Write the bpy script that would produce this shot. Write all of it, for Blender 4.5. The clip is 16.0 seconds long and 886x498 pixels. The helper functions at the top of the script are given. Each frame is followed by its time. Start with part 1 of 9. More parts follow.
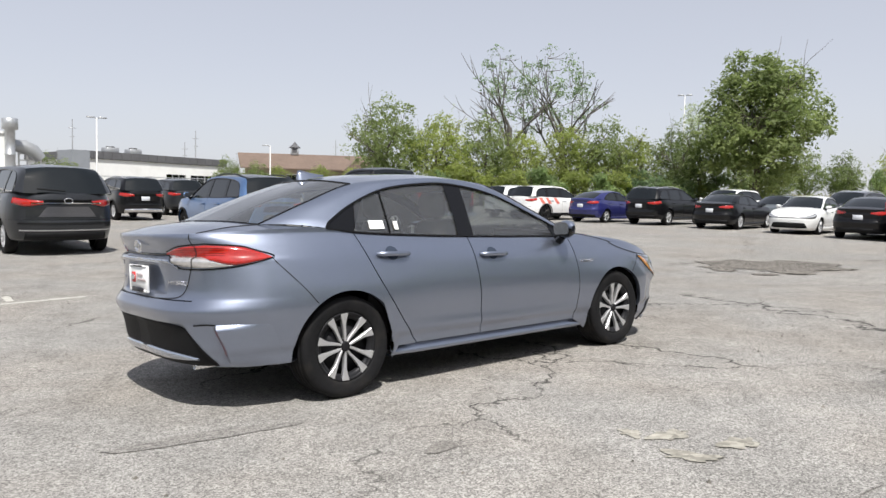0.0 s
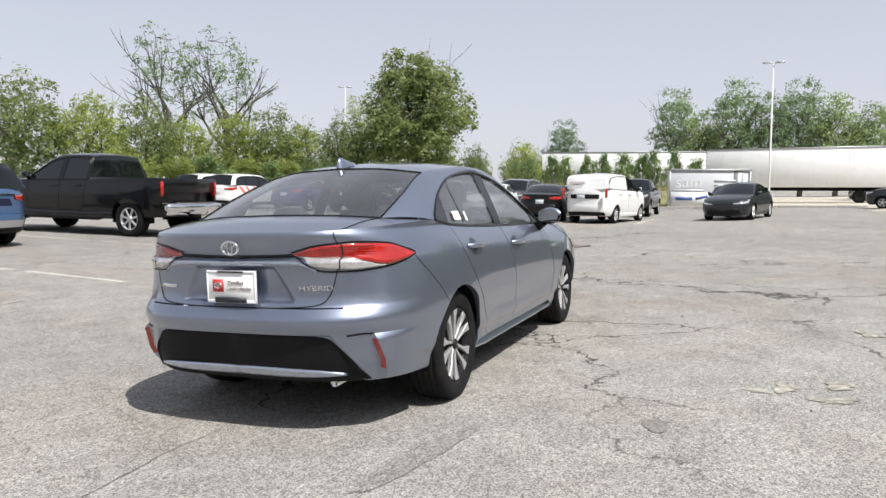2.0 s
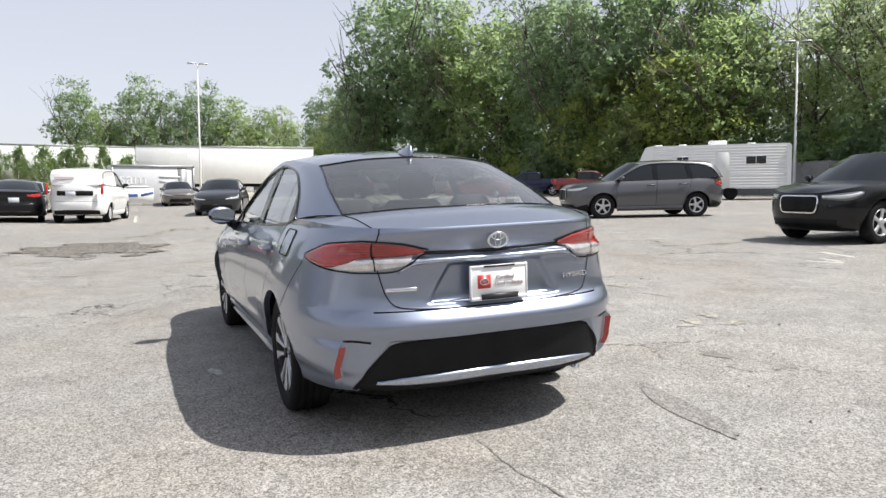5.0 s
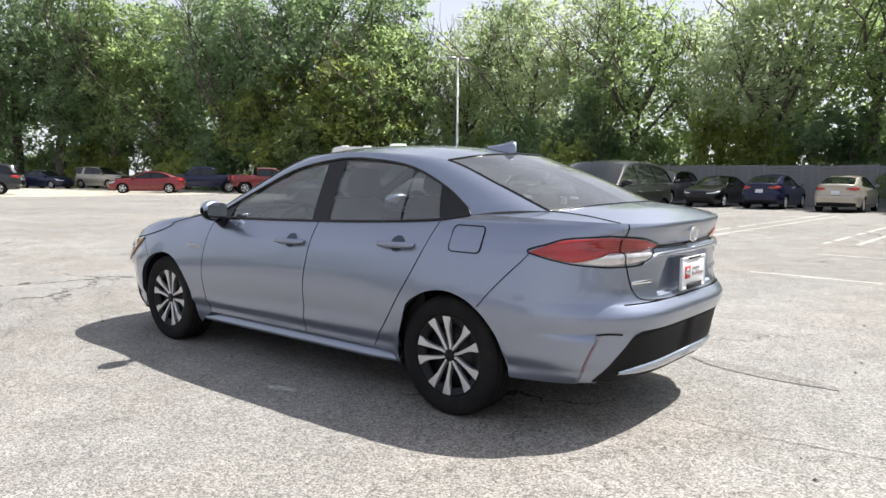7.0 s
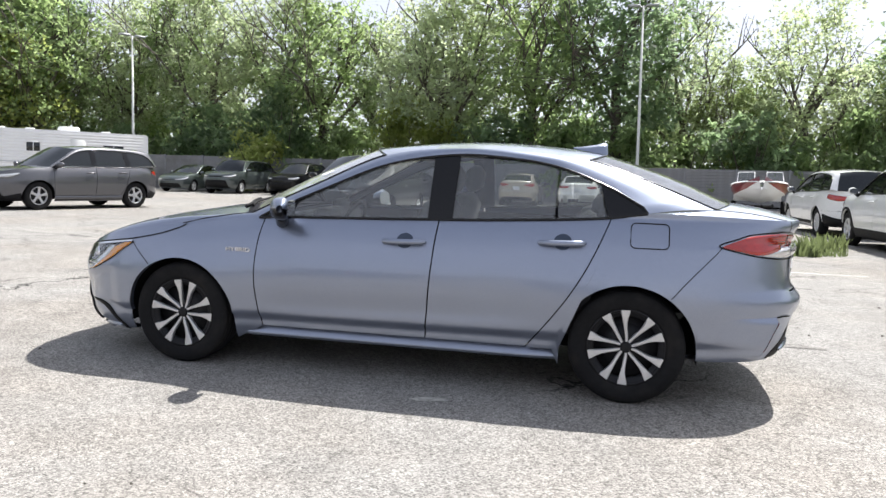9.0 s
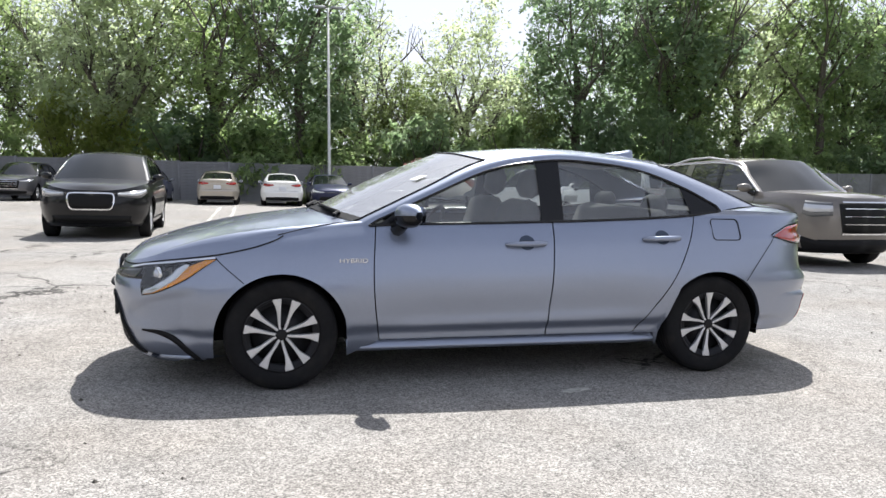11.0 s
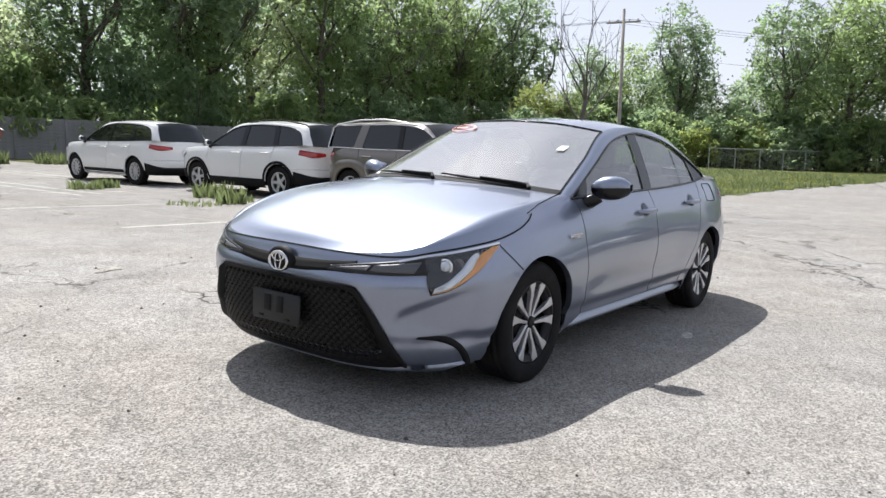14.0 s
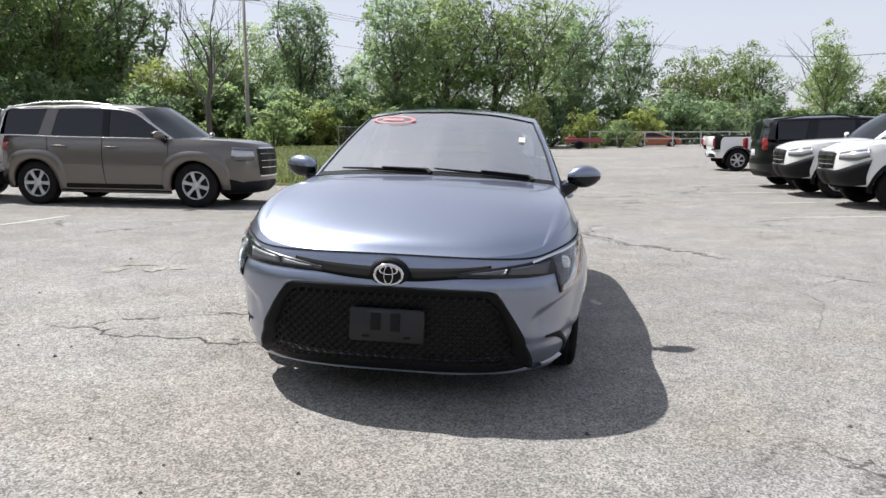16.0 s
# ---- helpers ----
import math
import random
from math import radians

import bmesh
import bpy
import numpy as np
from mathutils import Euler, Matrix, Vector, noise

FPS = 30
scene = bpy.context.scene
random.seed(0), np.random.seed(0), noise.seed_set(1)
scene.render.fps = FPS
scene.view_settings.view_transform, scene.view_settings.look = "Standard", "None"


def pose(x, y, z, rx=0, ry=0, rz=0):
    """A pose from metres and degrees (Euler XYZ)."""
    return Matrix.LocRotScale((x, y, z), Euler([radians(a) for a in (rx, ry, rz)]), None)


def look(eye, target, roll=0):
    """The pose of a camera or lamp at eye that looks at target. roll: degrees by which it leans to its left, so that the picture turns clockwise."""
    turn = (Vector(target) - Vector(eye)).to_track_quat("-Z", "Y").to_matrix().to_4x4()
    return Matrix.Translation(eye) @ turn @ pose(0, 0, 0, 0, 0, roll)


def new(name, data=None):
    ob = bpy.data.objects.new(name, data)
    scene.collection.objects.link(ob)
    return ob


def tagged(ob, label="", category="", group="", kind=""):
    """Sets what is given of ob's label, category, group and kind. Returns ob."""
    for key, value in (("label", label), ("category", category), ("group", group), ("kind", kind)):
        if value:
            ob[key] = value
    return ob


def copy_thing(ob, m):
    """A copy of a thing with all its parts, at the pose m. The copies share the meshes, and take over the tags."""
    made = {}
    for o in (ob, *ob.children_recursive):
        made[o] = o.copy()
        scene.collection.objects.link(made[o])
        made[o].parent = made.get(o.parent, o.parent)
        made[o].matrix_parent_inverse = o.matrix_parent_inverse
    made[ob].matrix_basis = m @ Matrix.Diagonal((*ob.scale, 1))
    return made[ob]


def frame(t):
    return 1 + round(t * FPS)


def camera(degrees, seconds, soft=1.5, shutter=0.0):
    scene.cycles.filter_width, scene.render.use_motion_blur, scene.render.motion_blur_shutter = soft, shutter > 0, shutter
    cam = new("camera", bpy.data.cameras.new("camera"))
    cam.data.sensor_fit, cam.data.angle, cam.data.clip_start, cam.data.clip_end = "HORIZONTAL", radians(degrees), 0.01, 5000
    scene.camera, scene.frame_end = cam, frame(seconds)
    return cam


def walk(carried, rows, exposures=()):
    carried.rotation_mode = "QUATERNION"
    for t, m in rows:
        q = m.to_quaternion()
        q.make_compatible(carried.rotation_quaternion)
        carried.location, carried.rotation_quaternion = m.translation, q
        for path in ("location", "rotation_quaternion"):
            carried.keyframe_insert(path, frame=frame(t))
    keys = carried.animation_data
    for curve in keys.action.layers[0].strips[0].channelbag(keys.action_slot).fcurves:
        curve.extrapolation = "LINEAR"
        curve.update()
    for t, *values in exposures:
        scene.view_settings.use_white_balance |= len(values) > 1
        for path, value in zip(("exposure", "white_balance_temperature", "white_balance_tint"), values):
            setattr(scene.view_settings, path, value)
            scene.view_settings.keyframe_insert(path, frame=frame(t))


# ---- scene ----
cam = camera(61.4, 16.0)
PATH = [
    (0, (-3.862, -4.658, 1.106), (-2.555, -3.146, 1.018), -0.7),
    (0.5, (-4.355, -4.206, 1.109), (-2.885, -2.853, 1.014), -0.7),
    (1, (-4.743, -3.64, 1.14), (-3.127, -2.466, 1.034), -0.9),
    (1.5, (-5.074, -3.063, 1.148), (-3.333, -2.088, 1.025), -1.3),
    (2, (-5.347, -2.412, 1.17), (-3.502, -1.654, 1.032), -1.6),
    (2.5, (-5.607, -1.763, 1.18), (-3.682, -1.245, 1.025), -1.8),
    (3, (-5.764, -1.078, 1.181), (-3.788, -0.814, 1.011), -2.0),
    (3.5, (-5.848, -0.42, 1.2), (-3.857, -0.424, 1.017), -2.1),
    (4, (-5.752, 0.268, 1.208), (-3.78, -0.009, 1.018), -2.0),
    (4.5, (-5.642, 0.916, 1.23), (-3.724, 0.383, 1.035), -2.0),
    (5, (-5.376, 1.568, 1.248), (-3.54, 0.799, 1.053), -1.8),
    (7.5, (-3.179, 4.111, 1.283), (-2.094, 2.446, 1.062), 0.4),
    (8, (-2.546, 4.394, 1.288), (-1.665, 2.613, 1.063), 0.7),
    (8.5, (-1.93, 4.696, 1.274), (-1.261, 2.825, 1.046), 1.2),
    (9, (-1.262, 4.944, 1.277), (-0.815, 3.008, 1.053), 1.6),
    (9.5, (-0.599, 5.168, 1.279), (-0.391, 3.19, 1.062), 2.0),
    (10, (0.108, 5.238, 1.269), (0.074, 3.249, 1.063), 2.1),
    (12.5, (3.267, 4.081, 1.207), (2.183, 2.417, 0.97), 1.6),
    (13, (3.77, 3.661, 1.184), (2.504, 2.132, 0.942), 2.2),
    (13.5, (4.257, 3.18, 1.171), (2.82, 1.811, 0.922), 2.4),
    (14, (4.646, 2.651, 1.185), (3.045, 1.484, 0.911), 3.0),
    (14.5, (4.948, 2.114, 1.189), (3.205, 1.174, 0.905), 3.1),
    (15, (5.169, 1.56, 1.166), (3.311, 0.876, 0.882), 3.0),
    (15.5, (5.32, 1.019, 1.181), (3.39, 0.581, 0.896), 2.4),
    (16, (5.38, 0.586, 1.18), (3.413, 0.357, 0.895), 2.0),
]
# car park plane below the main car leans a little: turn from its plane to level
TILT = pose(0, 0, 0, -1.912, -0.889, 0)
EXPOSURE = [(0, 0.22, 6500, 10), (2.5, 0.27, 6500, 10), (5, 0.42, 6500, 10), (7.5, 0.72, 6500, 10), (9, 0.80, 6420, 10.5), (12.5, 0.64, 6330, 11), (14.5, 0.46, 6330, 11), (16, 0.34, 6330, 11)]
walk(cam, [(t, TILT @ look(eye, target, roll)) for t, eye, target, roll in PATH], EXPOSURE)

# ---------------------------------------------------------------- light
SUN_EL, SUN_AZ = 58.0, -118.6        # degrees; azimuth counted from +x towards +y, where the sun stands
world = bpy.data.worlds.new("world")
scene.world = world
world.use_nodes = True
wn = world.node_tree.nodes
sky = wn.new("ShaderNodeTexSky")
sky.sky_type, sky.sun_disc = "NISHITA", False
sky.sun_elevation, sky.sun_rotation = radians(SUN_EL), radians(90 - SUN_AZ)
sky.air_density, sky.dust_density, sky.ozone_density = 1.0, 1.5, 1.0
haze = wn.new("ShaderNodeMix")          # bright summer haze over the whole sky
haze.data_type = "RGBA"
haze.inputs["Factor"].default_value = 0.72
wc_ = wn.new("ShaderNodeTexCoord")        # the haze is thickest at the horizon
ws_ = wn.new("ShaderNodeSeparateXYZ")
wr_ = wn.new("ShaderNodeMapRange")
wr_.inputs["From Min"].default_value, wr_.inputs["From Max"].default_value = 0.12, 0.9
wh_ = wn.new("ShaderNodeMix")
wh_.data_type = "RGBA"
wh_.inputs["A"].default_value, wh_.inputs["B"].default_value = (6.6, 6.65, 7.25, 1), (3.1, 3.4, 4.1, 1)
for a_, b_ in ((wc_.outputs["Generated"], ws_.inputs[0]), (ws_.outputs["Z"], wr_.inputs["Value"]), (wr_.outputs[0], wh_.inputs["Factor"]), (wh_.outputs["Result"], haze.inputs["B"])):
    world.node_tree.links.new(a_, b_)
glow = wn.new("ShaderNodeVectorMath")        # sunlit haze round the sun
glow.operation = "DOT_PRODUCT"
glow.inputs[1].default_value = (math.cos(radians(SUN_EL)) * math.cos(radians(SUN_AZ)), math.cos(radians(SUN_EL)) * math.sin(radians(SUN_AZ)), math.sin(radians(SUN_EL)))
world.node_tree.links.new(wc_.outputs["Generated"], glow.inputs[0])
gp_ = wn.new("ShaderNodeMath")
gp_.operation, gp_.use_clamp = "POWER", True
gp_.inputs[1].default_value = 8.0
world.node_tree.links.new(glow.outputs["Value"], gp_.inputs[0])
ga_ = wn.new("ShaderNodeVectorMath")
ga_.operation = "SCALE"
ga_.inputs[0].default_value = (5.4, 5.3, 5.15)
world.node_tree.links.new(gp_.outputs[0], ga_.inputs["Scale"])
gs_ = wn.new("ShaderNodeVectorMath")
gs_.operation = "ADD"
world.node_tree.links.new(haze.outputs["Result"], gs_.inputs[0])
world.node_tree.links.new(ga_.outputs[0], gs_.inputs[1])
wn["Background"].inputs[1].default_value = 0.10
world.node_tree.links.new(sky.outputs[0], haze.inputs["A"])
world.node_tree.links.new(gs_.outputs[0], wn["Background"].inputs[0])
sun = new("sun", bpy.data.lights.new("sun", "SUN"))
sun.data.energy, sun.data.angle, sun.data.color = 5.0, radians(0.53), (1.0, 0.975, 0.93)
_el, _az = radians(SUN_EL), radians(SUN_AZ)
sun.matrix_world = look((0, 0, 0), (-math.cos(_el) * math.cos(_az), -math.cos(_el) * math.sin(_az), -math.sin(_el)))


# ---------------------------------------------------------------- ground shape
def ground_z(x, y):
    """Height of the car park: it falls towards a shallow trough beyond the main car."""
    ax = 0.0155 * x if x > 0 else -0.15 * math.tanh(-x * 0.0155 / 0.15)
    if y < 0:
        v = max(0.0, -y - 3.0)
        by = 0.0334 * min(-y, 3.0) + 0.0267 * (1 - math.exp(-v / 0.8)) + 0.0175 * (v - 3.545 * math.erf(v / 4.0))
    else:
        by = -0.0334 * y * math.exp(-(y / 4.0) ** 2) + 0.011 * y * (1 - math.exp(-(y / 9.0) ** 2))
    return ax + by


# ---------------------------------------------------------------- materials
M = {}


def mat(name, color, rough=0.5, metal=0.0, spec=0.5, coat=0.0, coat_rough=0.03, grain=None, bump=None, dirt=None):
    """A surface with colour grain at two scales and fine relief. grain: (scale, amount), bump: (scale, height), dirt: (scale, colour, amount)."""
    m = bpy.data.materials.new(name)
    m.use_nodes = True
    nt = m.node_tree
    b = nt.nodes["Principled BSDF"]
    b.inputs["Base Color"].default_value = (*color, 1)
    b.inputs["Roughness"].default_value = rough
    b.inputs["Metallic"].default_value = metal
    b.inputs["Specular IOR Level"].default_value = spec
    b.inputs["Coat Weight"].default_value = coat
    b.inputs["Coat Roughness"].default_value = coat_rough
    tc = nt.nodes.new("ShaderNodeTexCoord")
    col = None
    if grain:
        n1 = nt.nodes.new("ShaderNodeTexNoise")
        n1.inputs["Scale"].default_value, n1.inputs["Detail"].default_value = grain[0], 4
        n2 = nt.nodes.new("ShaderNodeTexNoise")
        n2.inputs["Scale"].default_value, n2.inputs["Detail"].default_value = grain[0] * 0.13, 3
        nt.links.new(tc.outputs["Object"], n1.inputs["Vector"])
        nt.links.new(tc.outputs["Object"], n2.inputs["Vector"])
        ad = nt.nodes.new("ShaderNodeMath")
        ad.operation = "ADD"
        nt.links.new(n1.outputs["Fac"], ad.inputs[0])
        nt.links.new(n2.outputs["Fac"], ad.inputs[1])
        mr = nt.nodes.new("ShaderNodeMapRange")
        mr.inputs["From Min"].default_value, mr.inputs["From Max"].default_value = 0.6, 1.4
        mr.inputs["To Min"].default_value, mr.inputs["To Max"].default_value = 1 - grain[1], 1 + grain[1]
        nt.links.new(ad.outputs[0], mr.inputs["Value"])
        mx = nt.nodes.new("ShaderNodeVectorMath")
        mx.operation = "SCALE"
        mx.inputs[0].default_value = color
        nt.links.new(mr.outputs[0], mx.inputs["Scale"])
        col = mx.outputs[0]
        nt.links.new(col, b.inputs["Base Color"])
    if dirt:
        n3 = nt.nodes.new("ShaderNodeTexNoise")
        n3.inputs["Scale"].default_value, n3.inputs["Detail"].default_value = dirt[0], 6
        nt.links.new(tc.outputs["Object"], n3.inputs["Vector"])
        rp = nt.nodes.new("ShaderNodeMapRange")
        rp.inputs["From Min"].default_value, rp.inputs["From Max"].default_value = 0.5, 0.7
        rp.inputs["To Max"].default_value = dirt[2]
        nt.links.new(n3.outputs["Fac"], rp.inputs["Value"])
        mi = nt.nodes.new("ShaderNodeMix")
        mi.data_type = "RGBA"
        mi.inputs["A"].default_value = (*color, 1)
        mi.inputs["B"].default_value = (*dirt[1], 1)
        if col:
            nt.links.new(col, mi.inputs["A"])
        nt.links.new(rp.outputs[0], mi.inputs["Factor"])
        nt.links.new(mi.outputs["Result"], b.inputs["Base Color"])
    if bump:
        n4 = nt.nodes.new("ShaderNodeTexNoise")
        n4.inputs["Scale"].default_value, n4.inputs["Detail"].default_value = bump[0], 5
        nt.links.new(tc.outputs["Object"], n4.inputs["Vector"])
        bp = nt.nodes.new("ShaderNodeBump")
        bp.inputs["Distance"].default_value = bump[1]
        nt.links.new(n4.outputs["Fac"], bp.inputs["Height"])
        nt.links.new(bp.outputs[0], b.inputs["Normal"])
    M[name] = m
    return m


def car_paint(name, color, metal=0.35, rough=0.38):
    """Base coat with metal flakes under a clear lacquer."""
    m = mat(name, color, rough, metal, 0.3, 1.0, 0.03)
    nt = m.node_tree
    b = nt.nodes["Principled BSDF"]
    tc = nt.nodes.new("ShaderNodeTexCoord")
    vo = nt.nodes.new("ShaderNodeTexVoronoi")
    vo.inputs["Scale"].default_value = 900
    nt.links.new(tc.outputs["Object"], vo.inputs["Vector"])
    no = nt.nodes.new("ShaderNodeTexNoise")
    no.inputs["Scale"].default_value, no.inputs["Detail"].default_value = 2.2, 4
    nt.links.new(tc.outputs["Object"], no.inputs["Vector"])
    sep = nt.nodes.new("ShaderNodeSeparateColor")
    nt.links.new(vo.outputs["Color"], sep.inputs[0])
    mr = nt.nodes.new("ShaderNodeMapRange")
    mr.inputs["To Min"].default_value, mr.inputs["To Max"].default_value = 0.86, 1.16
    nt.links.new(sep.outputs[0], mr.inputs["Value"])
    sc = nt.nodes.new("ShaderNodeVectorMath")
    sc.operation = "SCALE"
    sc.inputs[0].default_value = color
    nt.links.new(mr.outputs[0], sc.inputs["Scale"])
    nt.links.new(sc.outputs[0], b.inputs["Base Color"])
    r2 = nt.nodes.new("ShaderNodeMapRange")
    r2.inputs["To Min"].default_value, r2.inputs["To Max"].default_value = 0.015, 0.07
    nt.links.new(no.outputs["Fac"], r2.inputs["Value"])
    nt.links.new(r2.outputs[0], b.inputs["Coat Roughness"])
    return m


def pane_glass(name, tint, reflect=1.0, head_on=0.06, dust_veil=0.04):
    """A window pane: what lies behind shows through the tint, with a mirror gloss that follows Fresnel's law."""
    m = bpy.data.materials.new(name)
    m.use_nodes = True
    nt = m.node_tree
    nt.nodes.remove(nt.nodes["Principled BSDF"])
    out = nt.nodes["Material Output"]
    tr = nt.nodes.new("ShaderNodeBsdfTransparent")
    tr.inputs[0].default_value = (*tint, 1)
    gl = nt.nodes.new("ShaderNodeBsdfGlossy")
    gl.inputs["Roughness"].default_value = 0.02
    gl.inputs["Color"].default_value = (reflect, reflect, reflect, 1)
    lw = nt.nodes.new("ShaderNodeLayerWeight")
    lw.inputs["Blend"].default_value = 0.5
    pw = nt.nodes.new("ShaderNodeMath")
    pw.operation = "POWER"
    pw.inputs[1].default_value = 4.0
    nt.links.new(lw.outputs["Facing"], pw.inputs[0])
    fr = nt.nodes.new("ShaderNodeMath")
    fr.operation = "MULTIPLY_ADD"
    fr.inputs[1].default_value, fr.inputs[2].default_value = 1.0 - head_on, head_on
    nt.links.new(pw.outputs[0], fr.inputs[0])
    mx = nt.nodes.new("ShaderNodeMixShader")
    nt.links.new(fr.outputs[0], mx.inputs[0])
    nt.links.new(tr.outputs[0], mx.inputs[1])
    nt.links.new(gl.outputs[0], mx.inputs[2])
    df = nt.nodes.new("ShaderNodeBsdfDiffuse")       # a thin film of dust, also painting the pale veil of reflected sky
    df.inputs[0].default_value = (0.6, 0.6, 0.6, 1)
    tc = nt.nodes.new("ShaderNodeTexCoord")
    no = nt.nodes.new("ShaderNodeTexNoise")
    no.inputs["Scale"].default_value, no.inputs["Detail"].default_value = 3.0, 6
    nt.links.new(tc.outputs["Object"], no.inputs["Vector"])
    mr = nt.nodes.new("ShaderNodeMapRange")
    mr.inputs["To Min"].default_value, mr.inputs["To Max"].default_value = dust_veil * 0.5, dust_veil * 1.5
    nt.links.new(no.outputs["Fac"], mr.inputs["Value"])
    m2 = nt.nodes.new("ShaderNodeMixShader")
    nt.links.new(mr.outputs[0], m2.inputs[0])
    nt.links.new(mx.outputs[0], m2.inputs[1])
    nt.links.new(df.outputs[0], m2.inputs[2])
    nt.links.new(m2.outputs[0], out.inputs[0])
    M[name] = m
    return m


car_paint("paint_blue", (0.258, 0.288, 0.366), 0.90, 0.38)
car_paint("paint_white", (0.78, 0.78, 0.77), 0.0, 0.4)
car_paint("paint_black", (0.005, 0.005, 0.006), 0.0, 0.35)
car_paint("paint_dark_grey", (0.035, 0.037, 0.041), 0.5, 0.36)
car_paint("paint_grey", (0.10, 0.10, 0.11), 0.55, 0.36)
car_paint("paint_taupe", (0.155, 0.14, 0.125), 0.5, 0.38)
car_paint("paint_navy", (0.012, 0.016, 0.05), 0.3, 0.36)
car_paint("paint_indigo", (0.022, 0.025, 0.13), 0.3, 0.36)
car_paint("paint_cyan_blue", (0.085, 0.155, 0.30), 0.5, 0.36)
car_paint("paint_maroon", (0.16, 0.012, 0.014), 0.3, 0.36)
car_paint("paint_sand", (0.42, 0.38, 0.32), 0.4, 0.4)
car_paint("paint_silver", (0.42, 0.42, 0.43), 0.6, 0.36)
car_paint("paint_green_grey", (0.07, 0.085, 0.085), 0.5, 0.36)
car_paint("paint_orange", (0.30, 0.085, 0.03), 0.0, 0.5)
car_paint("paint_coral", (0.62, 0.17, 0.13), 0.0, 0.5)
mat("plastic", (0.010, 0.010, 0.011), 0.6, grain=(60, 0.25), bump=(420, 0.0006))
mat("gloss_black", (0.006, 0.006, 0.007), 0.2, 0.0, 0.25, coat=0.15)
mat("under", (0.006, 0.006, 0.006), 0.8, grain=(9, 0.3))
# dark blue that paints the shade of the handle hollow
mat("recess", (0.05, 0.065, 0.095), 0.35, 0.4)
mat("tyre", (0.011, 0.011, 0.012), 0.75, grain=(40, 0.25), bump=(160, 0.001), dirt=(7, (0.035, 0.031, 0.027), 0.4))
mat("alloy", (0.60, 0.60, 0.61), 0.40, 0.75, grain=(50, 0.06))
mat("rim_dark", (0.02, 0.02, 0.022), 0.4, 0.3, grain=(30, 0.2))
mat("rim_black", (0.012, 0.012, 0.012), 0.3, 0.3)
mat("chrome", (0.75, 0.75, 0.76), 0.12, 1.0)
mat("mirror", (0.8, 0.82, 0.84), 0.02, 1.0)
mat("lamp_glass", (0.55, 0.56, 0.58), 0.10, 0.35, coat=1.0)
mat("red_lamp", (0.36, 0.012, 0.008), 0.14, 0.0, coat=1.0, grain=(90, 0.3))
mat("amber", (0.58, 0.22, 0.015), 0.2, coat=1.0, grain=(150, 0.25))
mat("black_mesh", (0.01, 0.01, 0.01), 0.5)
mat("mesh_plastic", (0.008, 0.008, 0.009), 0.45, 0.0, 0.3, grain=(60, 0.2))
mat("holder", (0.024, 0.024, 0.025), 0.55, 0.0, 0.3, grain=(60, 0.2), bump=(420, 0.0006))
mat("plate", (0.62, 0.64, 0.68), 0.35)
mat("dark_glass", (0.006, 0.008, 0.009), 0.03, 0.0, 0.6)
pane_glass("clear_glass", (0.62, 0.66, 0.65), head_on=0.08, dust_veil=0.05)
pane_glass("lamp_cover", (0.95, 0.96, 0.97), head_on=0.04, dust_veil=0.0)
pane_glass("side_glass", (0.80, 0.83, 0.82), head_on=0.11, dust_veil=0.05)
pane_glass("screen_glass", (0.60, 0.65, 0.64), head_on=0.40, dust_veil=0.15)
mat("gap", (0.004, 0.004, 0.004), 0.9)
mat("lamp_housing", (0.10, 0.105, 0.11), 0.15, 0.2, coat=1.0)
mat("lamp_dark", (0.008, 0.0085, 0.010), 0.25, 0.0, 0.3, coat=0.2)
mat("lamp_strip", (0.085, 0.085, 0.09), 0.4, 0.3, coat=0.4)
mat("lens", (0.55, 0.57, 0.60), 0.06, 0.7, coat=1.0)
mat("lamp_clear", (0.58, 0.56, 0.55), 0.12, 0.55, coat=1.0, grain=(120, 0.35))
mat("red_rib", (0.14, 0.004, 0.004), 0.2, coat=1.0)
mat("silver_trim", (0.42, 0.46, 0.54), 0.25, 0.8, coat=1.0)
mat("plate_white", (0.86, 0.86, 0.86), 0.35, grain=(20, 0.04))
mat("sign_red", (0.62, 0.04, 0.035), 0.4)
# sticker red with the pale veil of the screen mixed into its colour
mat("veiled_red", (0.62, 0.22, 0.20), 0.4)
mat("ink", (0.02, 0.02, 0.025), 0.5)
mat("grey_ink", (0.42, 0.36, 0.36), 0.5)
mat("paper", (0.82, 0.82, 0.80), 0.6)
mat("seat", (0.085, 0.083, 0.082), 0.85, grain=(60, 0.2), bump=(300, 0.001))
mat("cabin", (0.022, 0.022, 0.024), 0.65, grain=(50, 0.2))
mat("headlining", (0.32, 0.315, 0.30), 0.9)
M["plastic"].node_tree.nodes["Principled BSDF"].inputs["Specular IOR Level"].default_value = 0.15
M["tyre"].node_tree.nodes["Principled BSDF"].inputs["Specular IOR Level"].default_value = 0.15
M["under"].node_tree.nodes["Principled BSDF"].inputs["Specular IOR Level"].default_value = 0.15
M["black_mesh"].node_tree.nodes["Principled BSDF"].inputs["Specular IOR Level"].default_value = 0.15
M["rim_dark"].node_tree.nodes["Principled BSDF"].inputs["Specular IOR Level"].default_value = 0.15
M["cabin"].node_tree.nodes["Principled BSDF"].inputs["Specular IOR Level"].default_value = 0.15
for n_ in ("paint_black", "paint_dark_grey", "paint_navy"):
    p_ = M[n_].node_tree.nodes["Principled BSDF"]
    p_.inputs["Specular IOR Level"].default_value = 0.12
    p_.inputs["Coat Weight"].default_value = 0.6


